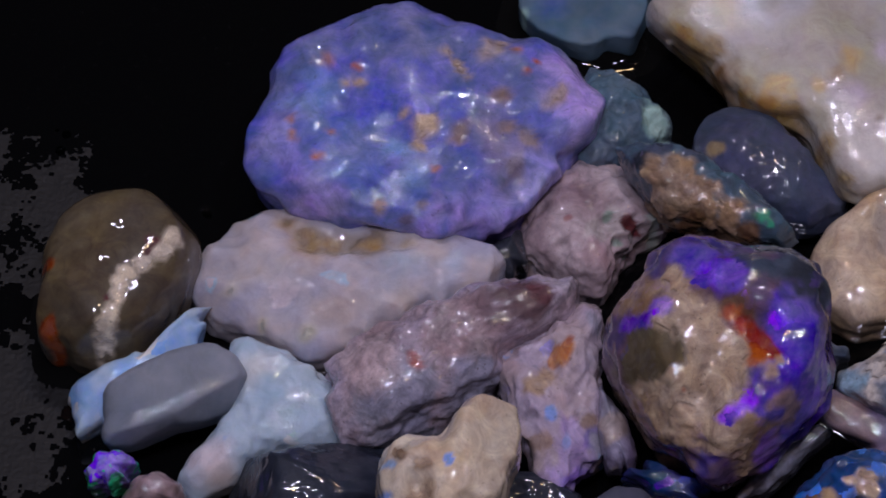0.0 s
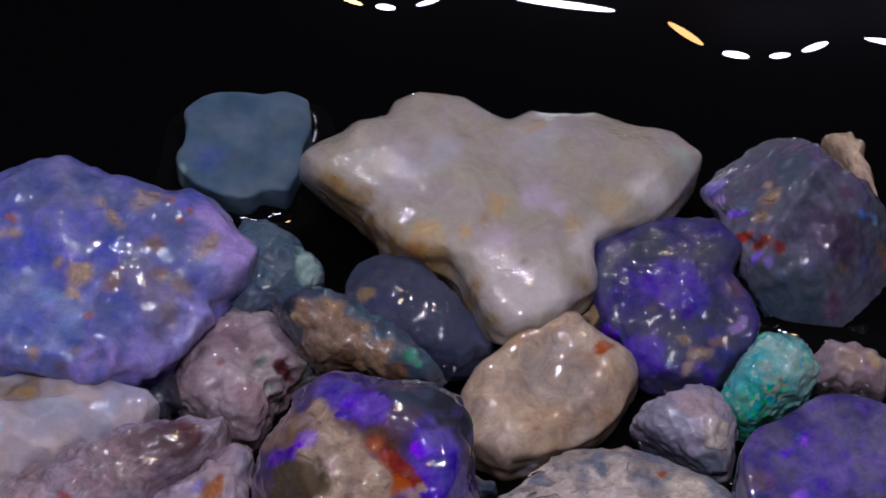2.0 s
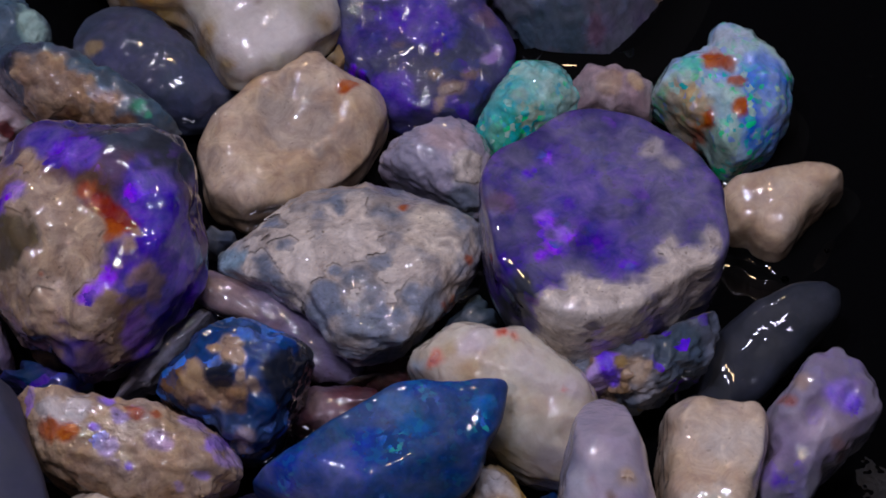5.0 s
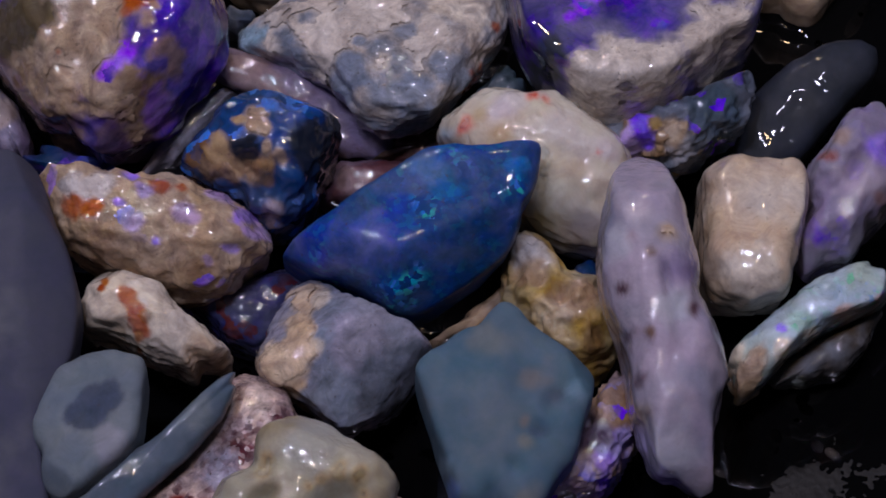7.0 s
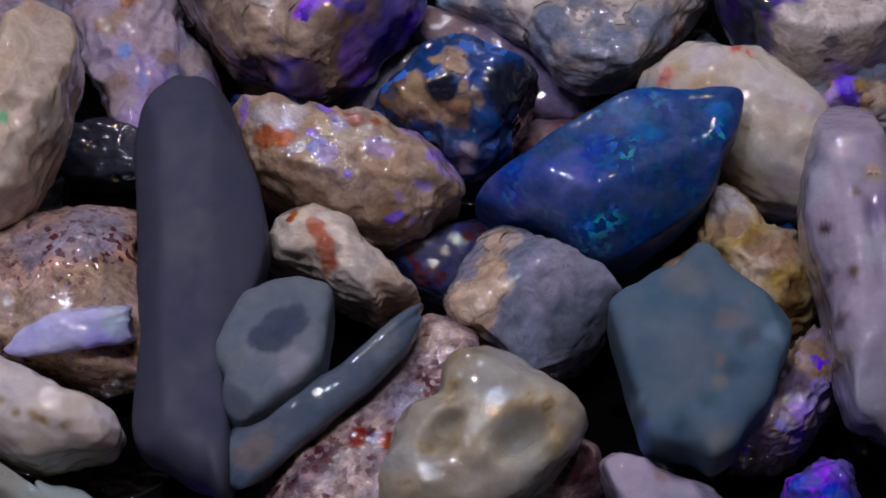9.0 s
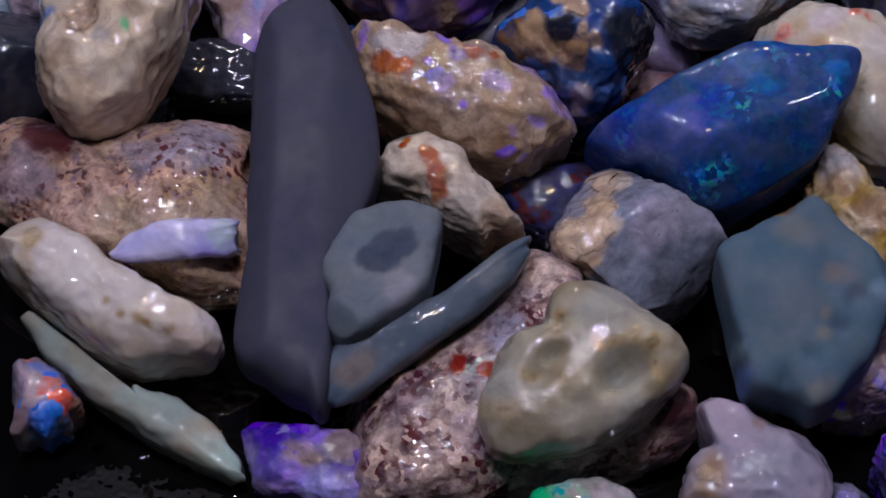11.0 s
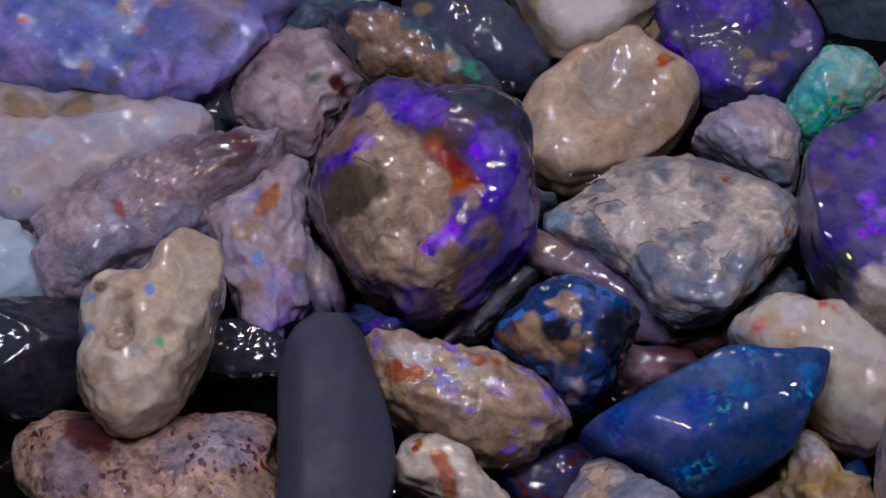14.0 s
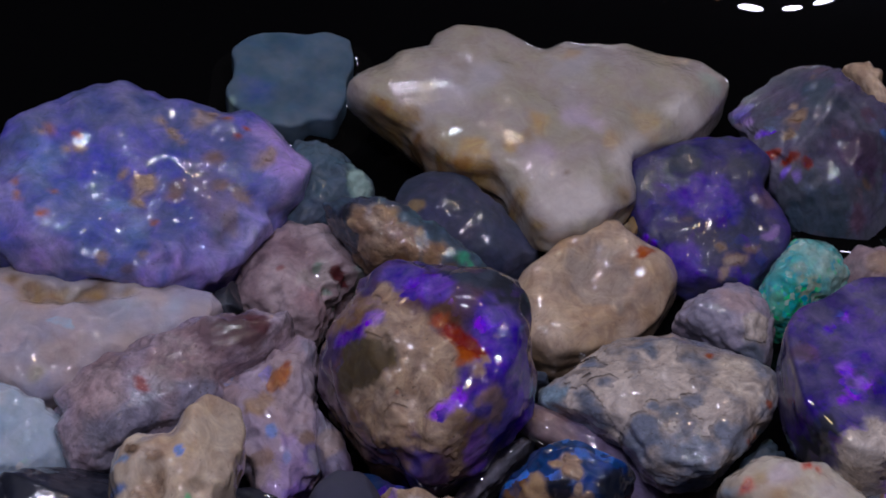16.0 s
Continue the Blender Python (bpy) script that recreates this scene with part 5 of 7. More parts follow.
stone('pebble', 'grey translucent wedge of potch', 'pebble', dict(at=(6.5, -10.0, 5.0), turn=45, half=(4.8, 1.4), top=2, under=4, box=0.72, tilt=20, rough=(0.15, 0.12), seed=35, chips=9, fold=0.0,
         lobes=(1.04, 1.04, 1.05, 0.99, 0.96, 0.97, 1.06, 1.07, 1.02, 1.02, 1.04, 0.93, 0.86, 0.85, 0.94, 1.05, 1.12, 1.18, 1.05, 0.77, 0.67, 0.68, 0.73, 0.77, 0.73, 0.70, 0.69, 0.70, 0.68, 0.66, 0.67, 0.71, 0.81, 1.14, 1.19, 1.07)),
    ('greyt', 'greylil'), (), parts=(), mottle=4.0, flash=(), grain=0.25, bump=0.15, coat=1.0, dry=0.35, play=0.0, cell=1.2, clear=0.3)
# navyk paints the dark of a small hole, and the dark right side
stone('opal', 'dark navy opal block with beige patches', 'opal stone', dict(at=(12.6, -18.2, 11.0), push=(-0.25, 0, -0.01), turn=-13, half=(5.5, 5.2), top=6, under=8, box=0.58, tilt=28, rough=(0.48, 0.10), seed=36, chips=9, fold=0.45,
         lobes=(0.75, 0.78, 0.87, 0.96, 1.02, 1.06, 0.96, 0.85, 0.83, 0.82, 0.84, 0.84, 0.83, 0.83, 0.81, 0.79, 0.80, 0.84, 0.93, 1.02, 1.02, 0.92, 0.82, 0.76, 0.70, 0.68, 0.73, 0.87, 0.93, 0.98, 0.96, 0.98, 0.88, 0.78, 0.73, 0.73), dents=((-0.2, -0.3, 0.15, 1.6), (0.1, -0.55, 0.2, 1.6))),
    ('navyb', 'navy'), (
    (0.19, 0.49, 3.2, 'blued', 1), (0.53, 0.45, 3, 'blued', 0.9), (-0.09, 0.59, 2.2, 'navyb', 1), (-0.51, 0.17, 1.6, 'navyb', 1),
    (0.82, 0.15, 2.6, 'navyk', 1), (0.86, 0.54, 1.6, 'navyk', 1), (0.26, -0.59, 1.6, 'navyb', 1), (-0.89, -0.25, 1.1, 'brown', 1),
    (-0.68, -0.41, 1.1, 'brownl', 1), (-0.52, -0.19, 0.98, 'sandb', 1), (-0.29, -0.29, 1.2, 'sandb', 1), (0.00, -0.32, 1.1, 'brownl', 1),
    (-0.40, -0.47, 0.98, 'brownl', 0.8), (0.24, -0.18, 0.6, 'sandb', 0.8), (-0.20, 0.38, 0.94, 'sand', 1), (-0.23, 0.16, 0.94, 'sand', 1),
    (-0.11, 0.15, 0.75, 'sand', 1), (-0.40, 0.25, 0.52, 'sandb', 1), (0.03, -0.09, 0.56, 'sand', 1), (-0.35, -0.12, 0.6, 'navyk', 1),
    (-0.25, -0.14, 0.8, 'navyk', 1), (-0.12, -0.15, 0.5, 'navyk', 1), (0.29, -0.89, 0.83, 'mauve', 0.9), (0.11, -0.46, 0.6, 'brown', 0.8),), parts=(('sand', 'beige_patch', 'beige sandstone patch'), ('brownl', 'brown_crust', 'brown crust'), ('navyk', 'black_patch', 'near-black glassy patch'),), wander=0.75, mottle=4.0, flash=('navyb', 'blueb'), grain=0.25, bump=0.25, coat=1.0, dry=0.05, play=0.3, cell=1.2, clear=0.15)
# greyo and lilg patches paint shade onto the lower front face
stone('opal', 'cream opal with a rosy glowing edge', 'opal stone', dict(at=(33.2, -18.8, 9.0), push=(-2.04, -0.01, -0.08), turn=-41, half=(6.9, 4.5), top=4.5, under=7, box=0.72, tilt=26, rough=(0.34, 0.05), seed=37, chips=4, fold=0.2,
         lobes=(0.96, 0.97, 1.05, 1.06, 1.06, 1.11, 1.13, 1.13, 1.10, 1.07, 1.09, 1.11, 1.05, 0.97, 0.95, 1.02, 1.04, 1.04, 1.06, 1.10, 1.19, 1.23, 1.10, 1.00, 0.90, 0.87, 0.86, 0.89, 0.93, 0.97, 1.03, 1.10, 1.15, 1.17, 1.10, 1.01)),
    ('cream2', 'creamy'), (
    (-0.45, 0.71, 0.45, 'rosered', 1), (-0.51, 0.60, 0.4, 'rosered', 0.9), (-0.34, 0.78, 0.4, 'rosered', 0.8), (-0.87, -0.32, 0.6, 'rosered', 0.8),
    (-0.88, -0.43, 0.4, 'rosered', 0.6), (-0.98, -0.58, 0.6, 'skyw', 0.9), (-0.66, 0.10, 1.3, 'pinkw', 0.8), (-0.58, 0.38, 1, 'milk', 0.8),
    (-0.06, 0.55, 1.6, 'milk', 0.7), (0.26, 0.55, 1.4, 'milk', 0.7), (0.49, 0.72, 1.2, 'pinkw', 0.7), (-0.51, -0.27, 1, 'ochrew', 0.6),
    (-0.79, -0.12, 0.7, 'ochrew', 0.6), (0.00, -0.10, 1, 'creamy', 1), (0.24, -0.26, 1.4, 'creamy', 0.8), (0.51, -0.48, 2, 'greyo', 0.7),
    (0.41, -0.85, 1.8, 'greyo', 0.7), (0.82, -0.51, 1.8, 'lilg', 0.6), (0.43, 0.53, 0.3, 'rosered', 0.4),), parts=(('rosered', 'rosy_edge', 'rosy glowing edge'), ('creamy', 'cream_patch', 'cream patch')), wander=0.75, mottle=4.0, flash=(), grain=0.06, bump=0.5, coat=1.0, dry=0.2, play=0.1, cell=1.2, clear=0.7)
# navyb patches put the shade of the lower faces into the colour
stone('opal', 'bright blue black opal with teal fire', 'opal stone', dict(at=(23.6, -26.7, 12.0), push=(-2.2, -0.3, -0.3), turn=22, half=(9.5, 5.4), top=5, under=8, box=0.6, tilt=28, rough=(0.26, 0.02), seed=38, chips=5, fold=0.0,
         lobes=(1.03, 1.13, 1.25, 1.15, 1.04, 1.00, 1.03, 1.00, 0.93, 0.87, 0.84, 0.85, 0.88, 0.93, 1.02, 1.13, 1.15, 1.01, 0.87, 0.80, 0.78, 0.78, 0.82, 0.88, 1.00, 1.06, 1.04, 0.99, 0.97, 0.94, 0.93, 0.90, 0.88, 0.87, 0.86, 0.94), cuts=((35, 64, 0.42), (-60, 52, 0.5))),
    ('blued', 'navyb'), (
    (-0.88, 0.19, 2.4, 'bluev', 0.8), (-0.63, 0.20, 2, 'bluev', 0.8), (-0.33, 0.15, 1.8, 'bluev', 0.8), (0.25, 0.48, 1.8, 'bluef', 0.45),
    (0.92, 0.18, 1, 'bluef', 0.6), (0.42, -0.30, 2.8, 'navyb', 0.9), (0.48, -0.77, 2, 'navyb', 0.9), (0.10, -0.64, 1.4, 'navyb', 0.8),
    (-0.27, -1.01, 1.4, 'navyb', 0.8), (-0.35, -0.63, 1.4, 'fire', 1), (-0.58, -0.28, 1.2, 'fire', 1), (-0.52, -0.72, 1, 'fire', 1),
    (0.06, 0.13, 1.3, 'fire', 0.9), (0.02, 0.63, 1.1, 'fire', 0.9), (0.53, 0.58, 0.9, 'fire', 0.8), (0.85, -0.12, 0.9, 'fire', 1),
    (0.71, -0.43, 0.7, 'fire', 1), (0.05, -0.35, 0.8, 'fire', 0.8), (-0.77, 0.00, 1.2, 'fire', 0.7),), parts=(), wander=0.85, mottle=4.0, flash=('teal', 'tealb', 'bluef', 'blueb'), grain=0.3, bump=0.08, coat=0.3, dry=0.05, play=0.55, cell=0.42, clear=0.12)
RIMMED.append(stone('opal', 'long lilac grey opal with small dark pits', 'opal stone', dict(at=(39.8, -36.9, 12.0), push=(-4.04, 0.15, 0.1), turn=-86, half=(11.2, 3.9), top=5, under=8, box=0.72, tilt=26, rough=(0.40, 0.05), seed=39, chips=9, fold=0.08,
         lobes=(1.03, 1.10, 1.24, 1.05, 0.95, 0.95, 0.99, 1.02, 0.98, 0.82, 0.75, 0.86, 0.92, 1.00, 1.06, 1.14, 1.14, 1.13, 1.11, 1.09, 1.08, 1.06, 1.04, 1.03, 1.02, 0.98, 0.87, 0.78, 0.75, 0.74, 0.83, 0.89, 0.96, 1.05, 1.02, 0.99), dents=((0.05, 0.2, 0.15, 0.9), (-0.2, 0.1, 0.1, 0.8))),
    ('lilac', 'greylil'), (
    (-0.48, -0.44, 0.6, 'red', 0.7), (0.02, 0.38, 0.6, 'maroond', 1), (0.10, -0.67, 0.5, 'maroond', 0.8), (-0.50, 0.26, 0.8, 'sand', 1),
    (-0.28, -0.35, 2.7, 'lilac', 1), (0.25, -0.38, 2.7, 'lilac', 1), (0.46, 0.33, 1.9, 'greylil', 1), (0.82, -0.34, 2.3, 'greyw', 0.6),
    (-0.24, 0.45, 1.6, 'lilacd', 1), (-0.47, -0.67, 1.2, 'greyw', 0.5), (-0.19, -0.65, 0.5, 'maroond', 0.9), (0.11, -0.42, 0.5, 'brown', 0.9),
    (0.38, -0.64, 0.5, 'maroond', 0.7), (-0.37, -0.05, 0.5, 'brown', 0.8), (-0.67, -0.28, 1.2, 'pinkw', 0.7), (-0.01, 0.04, 1.2, 'greyw', 0.8),
    (0.56, -0.72, 0.9, 'sand', 0.7),), parts=(('maroond', 'pit', 'dark red pit'), ('sand', 'sandy_speck', 'sandy speck')), mottle=4.0, flash=(), grain=0.06, bump=0.4, coat=1.0, dry=0.2, play=0.0, cell=1.2, clear=0.6))
RIMMED.append(stone('sandstone_pebble', 'beige sandstone block with rounded corners', 'pebble', dict(at=(47.2, -27.5, 10.0), push=(1.23, -0.06, 0.22), turn=76, half=(5.6, 3.8), top=6, under=8, box=0.5, tilt=26, rough=(0.28, 0.07), seed=40, chips=5, fold=0.0,
         lobes=(0.93, 0.92, 0.96, 1.04, 1.13, 1.18, 1.23, 1.07, 1.02, 0.97, 0.93, 0.94, 0.98, 1.03, 1.05, 1.08, 1.07, 1.03, 1.03, 1.04, 1.04, 1.06, 1.13, 1.13, 1.02, 0.99, 0.97, 0.99, 1.00, 1.02, 1.11, 1.17, 1.18, 1.12, 1.00, 0.94)),
    ('beige', 'sandl'), (
    (-0.28, 0.43, 2.4, 'beige', 1), (-0.80, -0.22, 2.4, 'sandl', 1),), parts=(), mottle=4.0, flash=(), grain=0.2, bump=0.25, coat=1.0, dry=0.5, play=0.0, cell=1.2, clear=0.02))
RIMMED.append(stone('opal', 'smooth black slab of potch', 'opal stone', dict(at=(53.1, -11.8, 5.0), turn=38, half=(7.6, 3.1), top=2.5, under=5, box=0.6, tilt=26, rough=(0.09, 0.03), seed=41, chips=3, fold=0.0,
         lobes=(1.06, 1.05, 1.03, 1.03, 1.04, 1.02, 0.98, 1.02, 1.00, 0.99, 0.99, 1.03, 1.10, 1.13, 1.06, 1.03, 1.00, 0.98, 0.96, 0.93, 0.95, 1.00, 1.08, 1.04, 1.03, 1.09, 1.03, 0.93, 0.90, 0.91, 0.93, 1.01, 1.10, 1.12, 1.11, 1.10)),
    ('blackb', 'slated'), (), parts=(), mottle=4.0, flash=(), grain=0.15, bump=0.06, coat=0.4, dry=0.8, play=0.0, cell=1.2, clear=0.15))
RIMMED.append(stone('opal', 'lobed lilac opal with violet flashes', 'opal stone', dict(at=(56.4, -21.1, 6.5), push=(-4.42, 0.08, -0.04), turn=56, half=(7.7, 3.7), top=4, under=6, box=0.72, tilt=20, rough=(0.32, 0.06), seed=42, chips=9, fold=0.2,
         lobes=(0.80, 0.83, 0.91, 0.93, 0.94, 1.00, 1.00, 0.89, 0.89, 0.96, 1.01, 0.79, 0.73, 0.69, 0.74, 0.88, 0.99, 1.05, 1.01, 0.87, 0.84, 0.84, 0.89, 0.80, 0.69, 0.69, 0.73, 0.81, 0.89, 1.08, 1.07, 0.99, 0.94, 0.88, 0.84, 0.81), dents=((0, 0.1, 0.18, 1.4), (0.4, -0.3, 0.18, 1.2))),
    ('lilacd', 'greylil'), (
    (0.39, -0.34, 1.1, 'violet', 1), (0.39, -0.08, 1.3, 'violetsoft', 1), (-0.74, -0.21, 1.0, 'violetm', 0.6), (0.01, 0.74, 0.7, 'rust', 0.6),
    (0.29, 0.73, 0.9, 'sand', 0.6), (-0.01, -0.13, 2.6, 'lilac', 1), (-0.63, 0.10, 2.6, 'lilacd', 1), (-0.10, -0.55, 0.7, 'rust', 0.4),
    (0.39, -0.34, 1.7, 'fire', 1), (-0.68, -0.21, 1.7, 'fire', 1),), parts=(('violet', 'violet_fire', 'vivid violet fire'), ('rust', 'rust_spot', 'rust spot')), mottle=4.0, flash=('violet', 'lav'), grain=0.06, bump=0.4, coat=1.0, dry=0.12, play=0.3, cell=1.3, clear=0.5))
RIMMED.append(greenfinger := stone('opal', 'pale opal finger with green fire on sandstone', 'opal stone', dict(at=(50.7, -33.7, 7.0), turn=33, half=(6.7, 2.2), top=3, under=5, box=0.72, tilt=24, rough=(0.23, 0.05), seed=43, chips=9, fold=0.12,
         lobes=(0.96, 0.95, 1.00, 1.00, 0.93, 0.90, 0.93, 0.93, 0.90, 0.86, 0.81, 0.83, 0.90, 0.98, 1.04, 1.04, 0.99, 0.96, 0.98, 1.02, 1.08, 1.20, 1.07, 0.65, 0.52, 0.50, 0.46, 0.46, 0.50, 0.57, 0.79, 1.31, 1.28, 1.20, 1.15, 1.03)),
    ('skyw', 'greeng'), (
    (0.26, -0.11, 2, 'skyw', 0.9), (-0.06, 0.14, 1.2, 'greenw', 0.8), (0.59, -0.40, 1.2, 'skyw', 0.8), (0.66, -0.96, 0.8, 'sandr', 0.8),
    (0.38, -0.71, 0.9, 'sandr', 0.8), (-0.10, -0.52, 0.8, 'sandl', 0.9), (-0.45, -0.42, 0.9, 'sandl', 0.9), (-0.80, -0.14, 1.3, 'sand', 1),
    (-0.94, -0.52, 1.4, 'sand', 1), (-0.78, 0.53, 0.7, 'cream', 0.9), (-0.35, 0.20, 0.35, 'violet', 0.8), (0.77, -0.82, 0.4, 'violetsoft', 0.5),
    (-0.10, 0.15, 0.9, 'fire', 1), (0.07, 0.05, 0.9, 'fire', 0.9), (-0.07, -0.48, 0.6, 'fire', 1), (0.62, 0.15, 0.8, 'fire', 1),
    (0.61, -0.63, 0.7, 'fire', 1), (0.23, -0.66, 0.5, 'fire', 0.8), (-0.63, 0.54, 0.5, 'fire', 0.8),), parts=(('sand', 'sandstone_end', 'beige sandstone end'),), wander=0.75, mottle=4.0, flash=('green', 'greenw', 'sky'), grain=0.25, bump=0.15, coat=1.0, dry=0.15, play=0.6, cell=0.5, clear=0.25))
# Dark stone added where the opal finger's shaded underside shows
stone('dark_base', 'dark grey stone put in for the shaded underside of the opal finger', '', dict(at=(52.5, -33.9, 3.0), turn=29, half=(5.2, 1.8), top=2.5, under=3, box=0.72, tilt=20, rough=(0.18, 0.12), seed=44, chips=9, fold=0.0,
         lobes=(0.88, 1.01, 1.06, 0.81, 0.72, 0.67, 0.62, 0.58, 0.58, 0.62, 0.73, 0.79, 0.81, 0.87, 1.05, 1.01, 0.92, 0.85, 0.71, 0.62, 0.62, 0.63, 0.64, 0.63, 0.62, 0.63, 0.75, 0.96, 0.93, 0.83, 0.78, 0.81, 0.79, 0.77, 0.77, 0.80)),
    ('smoke', 'greyt'), (), parts=(), mottle=4.0, flash=(), grain=0.25, bump=0.35, coat=1.0, dry=0.35, play=0.0, cell=1.2, clear=0.15, parent=greenfinger)
stone('opal', 'dark stone with a gold and violet opal seam', 'opal stone', dict(at=(44.4, -13.7, 6.0), push=(-4.76, 0.09, 0.01), turn=22, half=(5.8, 2.8), top=3, under=5, box=0.72, tilt=20, rough=(0.36, 0.22), seed=45, chips=9, fold=0.4,
         lobes=(1.01, 1.07, 1.13, 1.21, 1.00, 0.75, 0.57, 0.51, 0.52, 0.54, 0.59, 0.71, 0.86, 0.94, 1.13, 1.16, 1.09, 1.03, 0.83, 0.60, 0.58, 0.58, 0.61, 0.63, 0.70, 0.75, 0.74, 0.74, 0.76, 0.69, 0.65, 0.80, 0.89, 0.90, 0.88, 0.93)),
    ('greyb', 'slate'), (
    (-0.70, 0.05, 1.8, 'sandb', 1), (-0.35, -0.28, 1.5, 'sandb', 1), (-0.61, 0.23, 1.1, 'violet', 1), (-0.45, 0.17, 0.7, 'ochre', 1),
    (-0.89, -0.04, 1.0, 'pinklav', 1), (-0.20, -0.70, 1.3, 'greyw', 0.6), (0.45, -0.15, 2.2, 'slateb', 1), (-0.18, -0.27, 1.1, 'sand', 1),), parts=(('sandb', 'gold_seam', 'golden crust seam'), ('ochre', 'ochre_patch', 'ochre patch')), mottle=4.0, flash=('violet', 'gold'), grain=0.25, bump=0.8, coat=1.0, dry=0.1, play=0.2, cell=1.2, clear=0.15)
stone('pebble', 'small blue grey pebble', 'pebble', dict(at=(29.9, -8.6, 5.0), turn=41, half=(4.3, 1.8), top=2.5, under=4, box=0.72, tilt=20, rough=(0.17, 0.12), seed=46, chips=9, fold=0.0,
         lobes=(0.70, 0.72, 0.74, 0.82, 0.91, 0.90, 0.72, 0.62, 0.59, 0.59, 0.64, 0.58, 0.52, 0.49, 0.58, 0.87, 1.02, 1.03, 1.02, 0.76, 0.61, 0.40, 0.28, 0.28, 0.30, 0.32, 0.38, 0.50, 0.64, 0.76, 1.02, 1.05, 0.97, 0.82, 0.67, 0.67)),
    ('slateb', 'tealgrey'), (), parts=(), mottle=4.0, flash=(), grain=0.25, bump=0.35, coat=1.0, dry=0.35, play=0.0, cell=1.2, clear=0.15)
stone('pebble', 'reddish brown dark pebble', 'pebble', dict(at=(19.8, -16.2, 4.5), turn=14, half=(3.8, 2.4), top=3, under=4, box=0.72, tilt=20, rough=(0.18, 0.12), seed=47, chips=9, fold=0.0,
         lobes=(1.06, 0.99, 0.98, 0.96, 0.89, 0.84, 0.84, 0.85, 0.85, 0.87, 1.00, 1.08, 1.02, 0.98, 0.94, 0.89, 0.93, 1.01, 1.00, 0.97, 0.96, 0.88, 0.72, 0.71, 0.76, 0.72, 0.64, 0.67, 0.77, 0.86, 0.82, 0.62, 0.61, 0.64, 0.94, 1.14)),
    ('smokep', 'maroon'), (
    (-0.29, 0.12, 1.7, 'mauve', 0.7), (0.21, 0.28, 1.3, 'red', 0.3),), parts=(), mottle=4.0, flash=(), grain=0.25, bump=0.35, coat=1.0, dry=0.35, play=0.0, cell=1.2, clear=0.15)
stone('pebble', 'dark brown pebble between larger stones', 'pebble', dict(at=(24.2, -12.6, 4.0), turn=11, half=(3.5, 1.7), top=2.5, under=4, box=0.72, tilt=20, rough=(0.15, 0.12), seed=48, chips=9, fold=0.0,
         lobes=(0.93, 0.90, 0.90, 0.93, 0.96, 0.99, 0.93, 0.84, 0.79, 0.74, 0.77, 0.87, 0.88, 0.84, 0.72, 0.70, 0.86, 1.09, 1.05, 0.65, 0.63, 0.62, 0.64, 0.65, 0.63, 0.64, 0.67, 0.73, 0.71, 0.66, 0.63, 0.62, 0.64, 0.82, 1.15, 1.01)),
    ('smoke', 'maroond'), (), parts=(), mottle=4.0, flash=(), grain=0.25, bump=0.35, coat=1.0, dry=0.35, play=0.0, cell=1.2, clear=0.15)
stone('opal', 'sandy opal with rust red streaks and violet glow', 'opal stone', dict(at=(4.3, -22.7, 9.0), push=(-4.32, 0.05, -0.11), turn=-23, half=(8.8, 4.1), top=5, under=8, box=0.62, tilt=26, rough=(0.54, 0.22), seed=49, chips=14, fold=0.4,
         lobes=(0.83, 0.91, 0.98, 1.04, 1.09, 1.12, 0.95, 0.91, 0.92, 0.90, 0.77, 0.73, 0.78, 0.86, 0.95, 0.96, 1.04, 1.04, 0.96, 0.90, 0.90, 0.93, 0.95, 0.93, 0.94, 0.90, 0.86, 0.81, 0.85, 0.94, 0.94, 0.90, 0.85, 0.82, 0.80, 0.80)),
    ('sandp', 'sandb'), (
    (-0.44, -0.59, 2.5, 'sandb', 1), (-0.19, -0.97, 2.5, 'brownl', 0.9), (0.25, -0.77, 2.5, 'sandp', 1), (0.49, -0.22, 2.5, 'sand', 1),
    (0.74, -0.43, 2, 'sand', 1), (0.45, -0.91, 1.5, 'brownl', 0.7), (-0.66, 0.14, 1.3, 'milk', 0.9), (-0.48, 0.30, 0.9, 'milk', 0.8),
    (-0.66, -0.16, 1.1, 'rust', 1), (-0.47, -0.15, 0.84, 'rust', 0.9), (0.01, 0.58, 0.96, 'rust', 1), (0.18, 0.65, 0.6, 'rust', 0.8),
    (-0.27, 0.61, 0.6, 'violetsoft', 0.9), (-0.13, 0.41, 0.6, 'lavm', 0.9), (0.40, 0.92, 1, 'lavm', 0.9), (0.65, 0.75, 1, 'violetsoft', 0.8),
    (-0.11, -0.11, 0.8, 'lavm', 0.8), (0.14, -0.42, 0.5, 'violet', 0.7), (0.81, 0.49, 0.9, 'lavm', 0.9), (0.68, -0.06, 0.5, 'violetsoft', 0.8),
    (0.28, 0.10, 1, 'lavm', 0.6), (-0.28, 0.07, 0.5, 'violetsoft', 0.7), (0.56, -0.48, 0.4, 'lavm', 0.6),), parts=(('rust', 'rust_streak', 'rust red streak'), ('milk', 'pale_edge', 'milky pale edge'),), wander=0.75, mottle=2.5, flash=('lav', 'violetsoft'), grain=0.35, bump=0.9, coat=1.0, dry=0.04, play=0.15, cell=2, clear=0.15)
